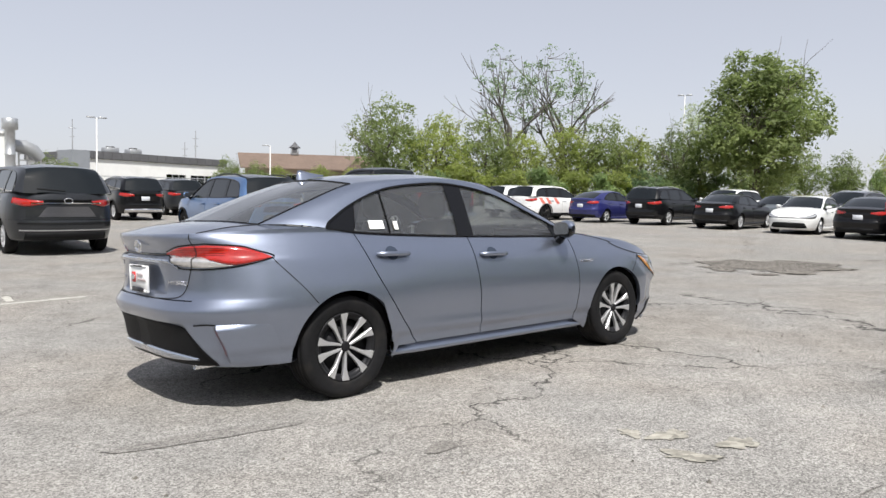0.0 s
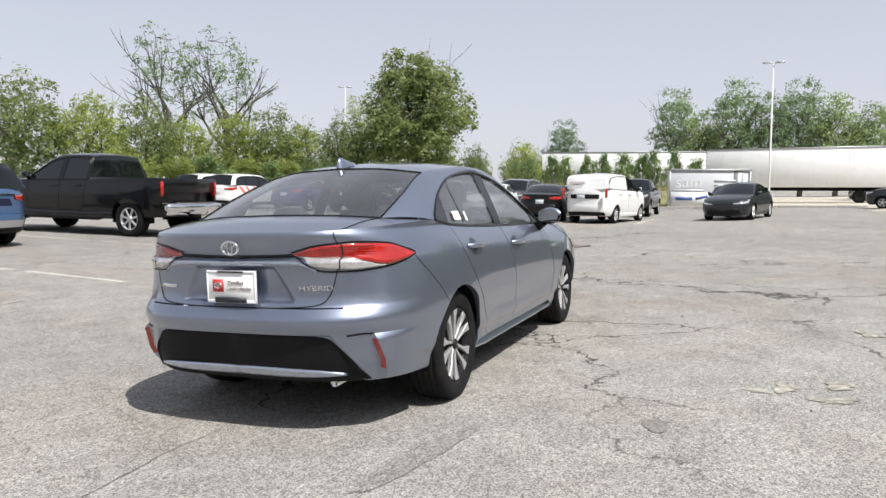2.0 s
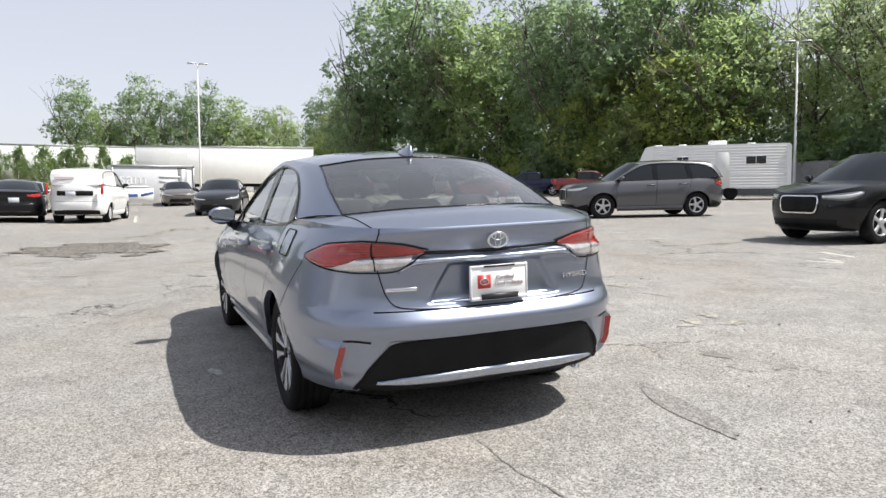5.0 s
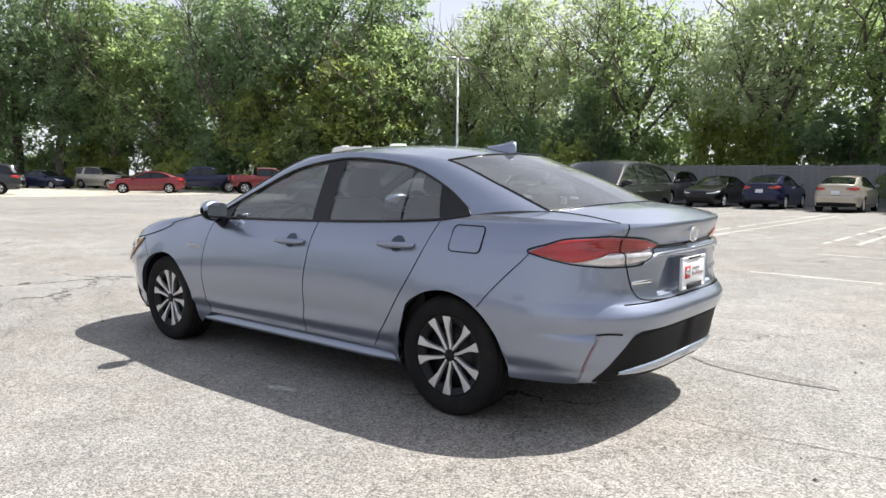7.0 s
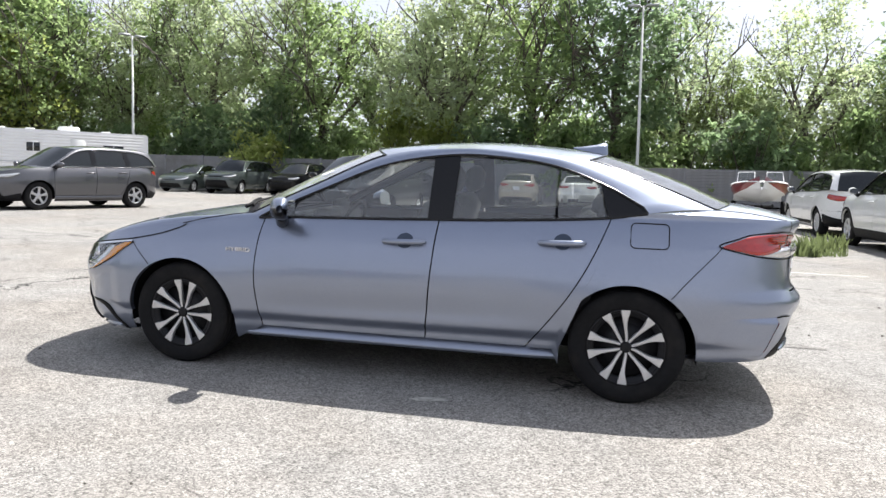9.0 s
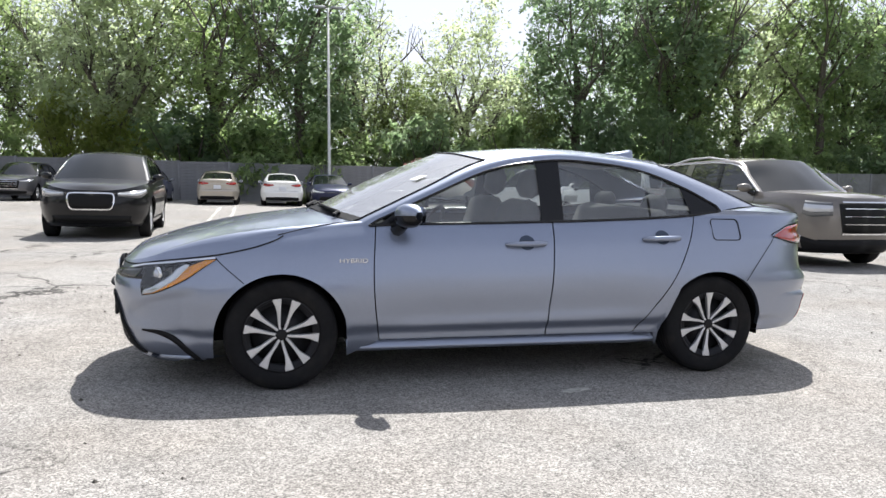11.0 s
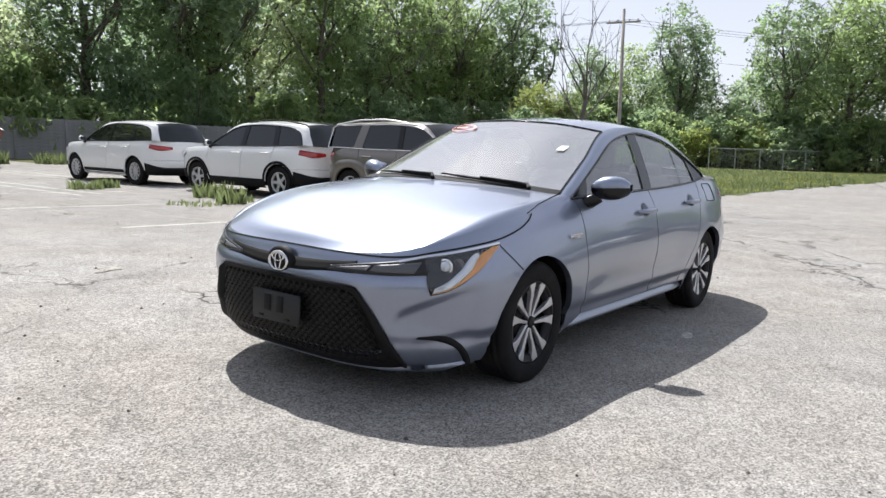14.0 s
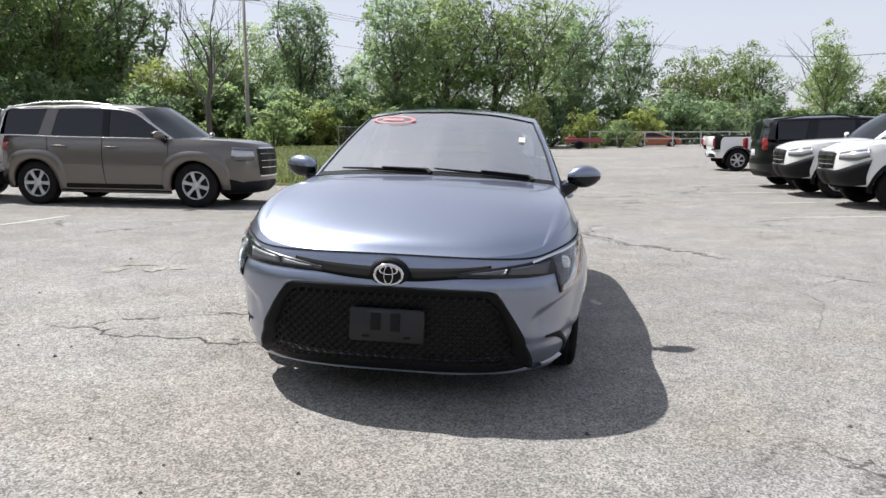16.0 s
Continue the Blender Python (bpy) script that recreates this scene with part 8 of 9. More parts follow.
park("off_roader", variant(BOXY, 1.0, 1.0, 1.04, chrome_trim=False), 56.0, -25.0, 200, "pale tan boxy off-roader at the woodland edge", "paint_sand", category="SUV", grille="tall")
park("saloon_car", SEDAN, 58.0, -21.5, 200, "dark blue saloon at the woodland edge", "paint_navy")
park("suv", U_(1.0), 59.5, -18.5, 200, "silver sport utility vehicle at the woodland edge", "paint_silver", category="SUV")
park("suv", variant(SUV, 1.075, 1.045, 1.03, R=0.37, arch=0.43), 13.65, -13.05, 73, "metallic grey three-row sport utility vehicle with silver wheels", "paint_grey", category="SUV", cladding=0.07, grille="ring", style="five")
park("suv", variant(SUV, 1.03, 1.05, 0.985, R=0.375, arch=0.435), 4.42, -11.65, 92, "glossy black sport utility vehicle with wide chrome-rimmed grille", "paint_black", category="SUV", grille="ring", style="five")
park("saloon_car", SEDAN, 20.75, -30.9, 90, "dark green-grey saloon in the wall row", "paint_green_grey")
park("minivan", VAN, 18.0, -30.8, 90, "dark green-grey minivan in the wall row", "paint_green_grey", category="minivan", style="ten")
park("suv", U_(1.0), 14.95, -31.4, 90, "black sport utility vehicle in the wall row", "paint_black", category="SUV")
park("suv", U_(1.0), 11.4, -31.4, 90, "grey sport utility vehicle in the wall row", "paint_grey", category="SUV", grille="tall")
park("saloon_car", SEDAN, 8.8, -31.2, 90, "black saloon in the wall row", "paint_black")
park("hatchback", HATCH, 6.2, -31.1, -90, "dark navy hatchback in the wall row", "paint_navy", category="hatchback")
park("hatchback", HATCH, 3.1, -30.2, -90, "sand-coloured hatchback with a dark tail panel", "paint_sand", category="hatchback", rim_mat=M["alloy"])
park("saloon_car", S_(), 0.4, -30.1, -90, "white saloon in the wall row", "paint_white")
park("saloon_car", S_(), -1.75, -30.1, 90, "dark navy saloon facing the aisle", "paint_navy")
park("suv", U_(1.01, 1.0, 0.99), -6.9, -16.4, -88, "white sport utility vehicle with red tail lights", "paint_white", category="SUV", style="ten", cladding=0.14)
park("suv", U_(1.0), -6.95, -11.0, -88, "white sport utility vehicle with black wheel arches", "paint_white", category="SUV", low_trim=True, cladding=0.17, rails="black", style="five")
park("suv", U_(1.0, 1.0, 1.0), -11.4, -14.5, -90, "tan sport utility vehicle parked behind", "paint_sand", category="SUV")
park("suv", BOXY, -7.05, -6.2, 89, "taupe-grey boxy sport utility vehicle with chrome window trim", "paint_taupe", category="SUV", rails=True, grille="tall", style="six", cladding=0.13, flares=True)
park("pickup_truck", PICKUP, -23.3, 9.6, 90, "white pickup truck with steel wheels", "paint_white", category="pickup", pickup=-1.02, low_trim=True, style="six")
park("suv", variant(BOXY, 1.02, 1.02, 1.04, R=0.38, arch=0.44, chrome_trim=False, tail_box=(0.85, 0.96, 1.24)), -14.5, 8.5, 90, "black off-road sport utility vehicle with roof rack", "paint_black", category="SUV", rails="black", low_trim=True)
park("pickup_truck", PICKUP, -11.9, 8.7, -90, "white pickup truck with black bumper", "paint_white", category="pickup", pickup=-1.02, low_trim=True, grille="tall", dark_bumper=True)
park("pickup_truck", PICKUP, -9.2, 8.7, -90, "white pickup truck with black bumper and wheel arches", "paint_white", category="pickup", pickup=-1.02, low_trim=True, grille="tall", dark_bumper=True)
park("suv", U_(1.0), -19.6, 11.2, 90, "white sport utility vehicle further along", "paint_white", category="SUV")


# ---------------------------------------------------------------- other parked things
def travel_trailer():
    ob = thing("travel_trailer", pose(25.0, -26.3, ground_z(25, -26), 0, 0, 47), "white ribbed travel trailer with small windows", "trailer")
    Lh, W, z0, z1 = 3.7, 1.2, 0.55, 2.75
    prof = [(-Lh, z0), (-Lh, z1 - 0.1), (-Lh + 0.1, z1), (Lh - 0.75, z1), (Lh - 0.5, z1 - 0.08), (Lh, 1.5), (Lh - 0.05, 1.2), (Lh - 0.6, z0)]
    mb = MB()
    mb.grid([[(x, y, z) for x, z in prof + prof[:1]] for y in (-W, W)])
    mb.fan([(x, W, z) for x, z in prof], True)
    mb.fan([(x, -W, z) for x, z in prof])
    body = part("body", mb, M["white_metal"], ob, smooth=False)
    mb = MB()
    for k in range(15):
        z = z0 + 0.09 + k * 0.14
        for sd in (1, -1):
            mb.box((-0.35, sd * (W + 0.008), z), (6.3, 0.02, 0.10), None, 0.006)
    tagged(part("siding_ribs", mb, M["white_metal"], body), kind="stuff")
    for sd in (1, -1):
        for x, w, h in ((1.35, 0.55, 0.45), (-2.1, 0.9, 0.42)):
            wn_ = part("window", MB().box((x, sd * (W + 0.02), 1.95), (w, 0.03, h), None, 0.01), M["dark_glass"], ob)
            part("frame", MB().box((x, sd * (W + 0.022), 1.95 + h / 2), (w + 0.08, 0.04, 0.05)).box((x, sd * (W + 0.022), 1.95 - h / 2), (w + 0.08, 0.04, 0.05)).box((x, sd * (W + 0.026), 1.95), (0.03, 0.04, h)), M["white_metal"], wn_)
        part("door", MB().box((-0.55, sd * (W + 0.02), 1.5), (0.68, 0.03, 1.75), None, 0.01), M["white_wall"], ob)
        for x in (-0.95, -0.15):
            part("wheel", MB().lathe([(0.15, -0.09), (0.33, -0.1), (0.34, 0), (0.33, 0.1), (0.18, 0.1), (0.16, 0.05), (0.0, 0.07)], 20, Matrix.Translation((x, sd * (W - 0.1), 0.34))), M["tyre"], ob)
        part("stripe", MB().box((-0.2, sd * (W + 0.015), 1.25), (6.6, 0.02, 0.05)), M["board_grey"], ob)
    part("air_conditioner", MB().box((-0.3, 0, z1 + 0.13), (0.9, 0.7, 0.26), None, 0.06), M["white_metal"], ob)
    for x in (1.4, -1.9, 2.6):
        part("roof_vent", MB().box((x, 0.3, z1 + 0.05), (0.4, 0.4, 0.1), None, 0.03), M["white_metal"], ob)
    part("drawbar", MB().tube([(Lh - 0.6, 0.5, 0.5), (Lh + 0.7, 0, 0.45), (Lh - 0.6, -0.5, 0.5)], 0.05, 6), M["under"], ob)
    part("nose_bars", MB().box((Lh - 0.30, 0.0, 2.05), (0.04, 1.0, 0.12), None, 0.0), M["board_blue"], ob)


travel_trailer()
mat("boat_red", (0.22, 0.025, 0.03), 0.3, coat=0.6)


def boat():
    x, y = -6.8, -27.0
    ob = thing("motor_boat", pose(x, y, ground_z(x, y), 0, 0, 82), "red and white motor boat on a trailer", "boat")
    secs = [(2.6, 0.10, 1.0, 1.30), (2.2, 0.55, 0.72, 1.30), (1.3, 0.92, 0.55, 1.26), (0.0, 1.05, 0.48, 1.22), (-2.0, 1.05, 0.48, 1.18), (-2.4, 1.02, 0.5, 1.18)]
    low, high = [], []
    for xx, w, kz, gz in secs:
        low.append([(xx, 0, kz), (xx, w * 0.55, kz + 0.18), (xx, w * 0.9, kz + 0.36)])
        high.append([(xx, w * 0.9, kz + 0.36), (xx, w, kz + 0.44 + 0.08), (xx, w * 1.02, gz)])
    part("hull", MB().both(low), M["white_metal"], ob, weld=0.001)
    part("topside", MB().both(high), M["boat_red"], ob)
    mb = MB().both([[(xx, w * 1.04, gz), (xx, w * 1.0, gz + 0.05), (xx, w * 0.78, gz + 0.05), (xx, w * 0.72, gz - 0.25)] for xx, w, kz, gz in secs])
    part("gunwale", mb, M["white_metal"], ob)
    mb = MB().grid([[(xx, -w * 0.75, gz - 0.02), (xx, 0, gz + 0.06), (xx, w * 0.75, gz - 0.02)] for xx, w, kz, gz in secs[:3]])
    part("foredeck", mb, M["white_metal"], ob)
    for sd in (1, -1):
        g = MB().grid([[(0.95, sd * 0.22, 1.27), (0.7, sd * 0.85, 1.25)], [(0.70, sd * 0.22, 1.72), (0.35, sd * 0.80, 1.72)]])
        w = part("windscreen", g, M["clear_glass"], ob)
        part("frame", MB().tube([(0.95, sd * 0.22, 1.27), (0.70, sd * 0.22, 1.72), (0.35, sd * 0.80, 1.72), (0.7, sd * 0.85, 1.25)], 0.018, 5), M["white_metal"], w)
        part("boat_seat", MB().box((-0.2, sd * 0.5, 1.15), (0.45, 0.45, 0.6), None, 0.08), M["cabin"], ob)
        part("wheel", MB().lathe([(0.12, -0.08), (0.29, -0.09), (0.30, 0), (0.29, 0.09), (0.15, 0.08), (0.0, 0.05)], 18, Matrix.Translation((-0.9, sd * 0.95, 0.30))), M["tyre"], ob)
        part("trailer_frame", MB().tube([(3.4, 0, 0.42), (2.2, sd * 0.4, 0.40), (-2.2, sd * 0.6, 0.42)], 0.05, 6), M["under"], ob)
    part("transom", MB().box((-2.42, 0, 0.88), (0.08, 1.9, 0.6)), M["white_metal"], ob)
    part("axle", MB().tube([(-0.9, -0.9, 0.3), (-0.9, 0.9, 0.3)], 0.04, 6), M["under"], ob)


boat()


def truck_cap():
    x, y = -4.45, -29.2
    ob = thing("truck_cap", pose(x, y, ground_z(x, y), 0, 0, 92), "black pickup bed cap lying on the ground", "truck cap")
    L, W, h = 0.95, 0.86, 0.75
    rows = []
    for xx, k in ((-L, 0.0), (-L + 0.04, 1.0), (L - 0.35, 1.0), (L, 0.1)):
        rows.append([(xx, W, 0), (xx, W * 0.97, h * 0.45 * max(k, 0.12)), (xx, W * 0.86, h * 0.95 * max(k, 0.06)), (xx, W * 0.6, h * max(k, 0.08)), (xx, -W * 0.6, h * max(k, 0.08)), (xx, -W * 0.86, h * 0.95 * max(k, 0.06)), (xx, -W * 0.97, h * 0.45 * max(k, 0.12)), (xx, -W, 0)])
    part("shell", MB().grid(rows), M["paint_black"], ob)
    part("rear_window", MB().grid([[(L - 0.03, -0.62, 0.1), (L - 0.03, 0.62, 0.1)], [(L - 0.30, -0.55, 0.66), (L - 0.30, 0.55, 0.66)]]), M["dark_glass"], ob)
    part("window_frame", MB().tube([(L, -0.66, 0.06), (L, 0.66, 0.06), (L - 0.3, 0.58, 0.70), (L - 0.3, -0.58, 0.70), (L, -0.66, 0.06)], 0.03, 6), M["gloss_black"], ob)


truck_cap()
mat("tarpaulin", (0.55, 0.57, 0.60), 0.5, 0.2, grain=(3, 0.15), bump=(5, 0.05))


def tarp_pile():
    x, y = -60.5, 0.1
    ob = thing("tarpaulin", pose(x, y, ground_z(x, y)), "crumpled silver tarpaulin over a heap", "tarpaulin")
    rows = []
    for i in range(19):
        row = []
        for j in range(19):
            u, v = i / 9 - 1, j / 9 - 1
            r = max(abs(u), abs(v))
            z = 1.15 * max(0, 1 - r ** 2.2) * (1 + 0.4 * noise.noise((u * 3, v * 3, 4))) + 0.22 * max(0, noise.noise((u * 7, v * 7, 1)))
            row.append((1.1 * u, 1.6 * v * (1 + 0.12 * noise.noise((u, v, 7))), max(0.0, z)))
        rows.append(row)
    part("cover", MB().grid(rows), M["tarpaulin"], ob, smooth=False)


tarp_pile()


def low_trailer():
    x, y = -62.3, 4.9
    ob = thing("utility_trailer", pose(x, y, ground_z(x, y), 0, 0, 88), "low red utility trailer", "trailer")
    part("bed", MB().box((0, 0, 0.75), (3.2, 1.3, 0.4), None, 0.05).box((-1.0, 0, 1.0), (0.7, 1.0, 0.3), None, 0.08), M["boat_red"], ob)
    for sd in (1, -1):
        part("wheel", MB().lathe([(0.15, -0.1), (0.36, -0.1), (0.36, 0.1), (0.0, 0.1)], 16, Matrix.Translation((-0.4, sd * 0.95, 0.36))), M["tyre"], ob)


low_trailer()
park("saloon_car", variant(SEDAN, 1.05, 1.0, 0.97), -67.0, 11.8, 92, "old rusty orange saloon behind a railing", "paint_orange")


def rail_fence():
    x, z = -64.6, ground_z(-64.6, 13)
    root = tagged(part("railing", MB().box((x, 13, z + 1.35), (0.08, 15, 0.10)), M["galvanised"], smooth=False), "grey horizontal metal railing at the lot's end", "railing", kind="structure")
    part("rail", MB().box((x, 13, z + 0.75), (0.07, 15, 0.08)), M["galvanised"], root, smooth=False)
    for k in range(7):
        part("post", MB().box((x, 5.6 + 2.46 * k, z + 0.7), (0.1, 0.1, 1.45)), M["galvanised"], root, smooth=False)


rail_fence()


def chain_fence(x0, y0, x1, y1, h=1.6):
    """Posts, top rail and thin woven wire."""
    L = math.hypot(x1 - x0, y1 - y0)
    ux, uy = (x1 - x0) / L, (y1 - y0) / L
    g = lambda d: (x0 + ux * d, y0 + uy * d, ground_z(x0 + ux * d, y0 + uy * d))
    rail = MB().tube([(g(d)[0], g(d)[1], g(d)[2] + h) for d in np.linspace(0, L, 20)], 0.025, 5)
    root = tagged(part("chain_link_fence", rail, M["galvanised"]), "grey chain-link fence with thin posts", "fence", kind="structure")
    for d in np.arange(0, L, 3.0):
        p = g(d)
        part("post", MB().tube([p, (p[0], p[1], p[2] + h + 0.05)], 0.03, 5), M["galvanised"], root)
    wire = MB()
    for d in np.arange(0, L - h, 0.22):
        for a, b in ((0, 1), (1, 0)):
            p, q = g(d), g(d + h * 0.9)
            p, q = (p[0], p[1], p[2] + a * h), (q[0], q[1], q[2] + b * h)
            wire.fan([(p[0], p[1], p[2]), (q[0], q[1], q[2]), (q[0], q[1], q[2] + 0.012), (p[0], p[1], p[2] + 0.012)])
    tagged(part("wire_mesh", wire, M["galvanised"], root, smooth=False), kind="stuff")


chain_fence(-50.0, -14.0, -74.0, -5.0)
chain_fence(2.0, 44.0, 40.0, 52.0, 1.9)


# ---------------------------------------------------------------- trees
def leaf_material(name, dark, light, thin=0.66, clear=2.85):
    m, nt, b = node_mat(name)
    N, Lk = nt.nodes, nt.links
    geo, inf = N.new("ShaderNodeNewGeometry"), N.new("ShaderNodeObjectInfo")
    tc = N.new("ShaderNodeTexCoord")
    bough = N.new("ShaderNodeTexNoise")           # whole boughs differ, single leaves a little
    bough.inputs["Scale"].default_value, bough.inputs["Detail"].default_value = 0.55, 3
    Lk.new(tc.outputs["Object"], bough.inputs["Vector"])
    wide = N.new("ShaderNodeMapRange")
    wide.inputs["From Min"].default_value, wide.inputs["From Max"].default_value = 0.32, 0.68
    wide.inputs["To Max"].default_value = 0.45
    Lk.new(bough.outputs["Fac"], wide.inputs["Value"])
    ad = N.new("ShaderNodeMath")
    ad.operation = "MULTIPLY_ADD"
    ad.inputs[1].default_value = 0.28
    Lk.new(geo.outputs["Random Per Island"], ad.inputs[0])
    Lk.new(wide.outputs[0], ad.inputs[2])
    a2 = N.new("ShaderNodeMath")
    a2.operation = "MULTIPLY_ADD"
    a2.inputs[1].default_value = 0.27
    Lk.new(inf.outputs["Random"], a2.inputs[0])
    Lk.new(ad.outputs[0], a2.inputs[2])
    mx = N.new("ShaderNodeMix")
    mx.data_type = "RGBA"
    mx.inputs["A"].default_value, mx.inputs["B"].default_value = (*dark, 1), (*light, 1)
    Lk.new(a2.outputs[0], mx.inputs["Factor"])
    Lk.new(mx.outputs["Result"], b.inputs["Base Color"])
    b.inputs["Roughness"].default_value = 0.55
    b.inputs["Specular IOR Level"].default_value = 0.3
    tr = N.new("ShaderNodeBsdfTranslucent")
    gain = N.new("ShaderNodeVectorMath")        # backlight on the crowns is put into a raised transmitted colour
    gain.operation = "MULTIPLY"
    gain.inputs[1].default_value = (clear * 0.98, clear, clear * 0.95)
    Lk.new(mx.outputs["Result"], gain.inputs[0])
    Lk.new(gain.outputs[0], tr.inputs[0])
    ms = N.new("ShaderNodeMixShader")
    ms.inputs[0].default_value = thin
    Lk.new(b.outputs[0], ms.inputs[1])
    Lk.new(tr.outputs[0], ms.inputs[2])
    Lk.new(ms.outputs[0], N["Material Output"].inputs[0])
    return m


leaf_material("leaf_green", (0.077, 0.112, 0.054), (0.218, 0.260, 0.122))
leaf_material("leaf_dark", (0.062, 0.092, 0.056), (0.165, 0.205, 0.116), 0.66, 3.3)
leaf_material("leaf_bright", (0.125, 0.148, 0.048), (0.272, 0.300, 0.102), 0.60, 2.6)
# front-lit copy of leaf_green: weaker translucency puts the crowns' shade contrast into the material
leaf_material("leaf_frontlit", (0.072, 0.104, 0.042), (0.240, 0.280, 0.110), 0.48, 2.1)
leaf_material("leaf_pale", (0.138, 0.162, 0.106), (0.295, 0.322, 0.202), 0.66, 2.9)
leaf_material("straw", (0.20, 0.19, 0.085), (0.36, 0.34, 0.17), 0.4, 1.6)
leaf_material("petal", (0.42, 0.36, 0.04), (0.62, 0.52, 0.05), 0.3, 1.3)
leaf_material("grass", (0.075, 0.098, 0.042), (0.168, 0.192, 0.088), 0.50, 2.0)
mat("bark", (0.115, 0.098, 0.082), 0.9, grain=(6, 0.3), bump=(14, 0.02))
mat("bark_grey", (0.135, 0.122, 0.11), 0.9, grain=(6, 0.25), bump=(14, 0.02))


def leaves(rng, pads, per, size):
    """Small leaves over boughs: pads of (x, y, z, radius, flatness), thicker on their upper side, with stray sprays."""
    rs = np.random.RandomState(rng.randrange(1 << 30))
    few = max(6, per // 13)
    c = np.repeat(np.array(pads, float), few, axis=0)      # sprays on each bough
    m = len(c)
    d = rs.normal(size=(m, 3))
    d[:, 2] += 0.30
    d /= np.linalg.norm(d, axis=1)[:, None]
    far = np.where(rs.rand(m) < 0.15, 1.0 + 0.45 * rs.rand(m), 0.35 + 0.65 * rs.rand(m) ** 0.6)
    q = c[:, :3] + d * (c[:, 3] * far)[:, None] * np.stack([np.ones(m), np.ones(m), c[:, 4]], 1)
    q[:, 2] -= 0.22 * c[:, 3] * (d[:, 0] ** 2 + d[:, 1] ** 2) * far ** 2
    lie = 0.65 * d + np.array([0, 0, 0.6]) + 0.45 * rs.normal(size=(m, 3))
    k = per // few
    n = m * k
    spray = 0.24 * np.repeat(c[:, 3], k)[:, None] * np.repeat(0.6 + 0.8 * rs.rand(m, 1), k, axis=0)
    lie = np.repeat(lie / np.linalg.norm(lie, axis=1)[:, None], k, axis=0)
    off = rs.normal(size=(n, 3)) * spray
    off -= lie * (off * lie).sum(1)[:, None] * 0.65           # sprays are flat
    p = np.repeat(q, k, axis=0) + off
    nn = lie + 0.38 * rs.normal(size=(n, 3))
    nn /= np.linalg.norm(nn, axis=1)[:, None]
    u = np.cross(nn, rs.normal(size=(n, 3)))
    u /= np.linalg.norm(u, axis=1)[:, None] + 1e-9
    w = np.cross(nn, u)
    s = size * (0.6 + 0.8 * rs.rand(n, 1))
    v = np.stack([p + u * s * 1.1, p - u * s * 0.7 + w * s * 0.62, p - u * s * 0.7 - w * s * 0.62], axis=1).reshape(-1, 3)
    return v, np.arange(n * 3).reshape(n, 3)


def leaf_mesh(name, v, tri, mat_):
    me = bpy.data.meshes.new(name)
    me.vertices.add(len(v))
    me.vertices.foreach_set("co", v.astype(np.float32).ravel())
    me.loops.add(tri.size)
    me.loops.foreach_set("vertex_index", tri.astype(np.int32).ravel())
    me.polygons.add(len(tri))
    me.polygons.foreach_set("loop_start", np.arange(0, tri.size, 3, dtype=np.int32))
    me.materials.append(mat_)
    me.update(calc_edges=True)
    return me


def branch(mb, rng, p, d, length, rad, depth, ends, droop=0.0, spread_=0.75):
    pts, q = [p.copy()], p.copy()
    k = 4
    for i in range(k):
        d = (d + Vector((rng.uniform(-1, 1), rng.uniform(-1, 1), rng.uniform(-0.6, 1) - droop)) * 0.16).normalized()
        q = q + d * length / k
        pts.append(q.copy())
    mb.tube(pts[::1 if depth > 1 else 2], [rad * (1 - 0.16 * i) for i in range(0, k + 1, 1 if depth > 1 else 2)], 5 if depth > 1 else 3)
    ends.append((q.x, q.y, q.z, depth))
    if depth:
        for _ in range(3 if depth > 1 else 2 + (rng.random() < 0.6)):
            i = rng.choice((2, 3, 4))
            a = rng.uniform(0, 2 * math.pi)
            nd = (d + Vector((math.cos(a), math.sin(a), rng.uniform(-0.1, 0.7))) * spread_).normalized()
            branch(mb, rng, pts[i], nd, length * rng.uniform(0.55, 0.8), rad * 0.5, depth - 1, ends, droop, spread_)


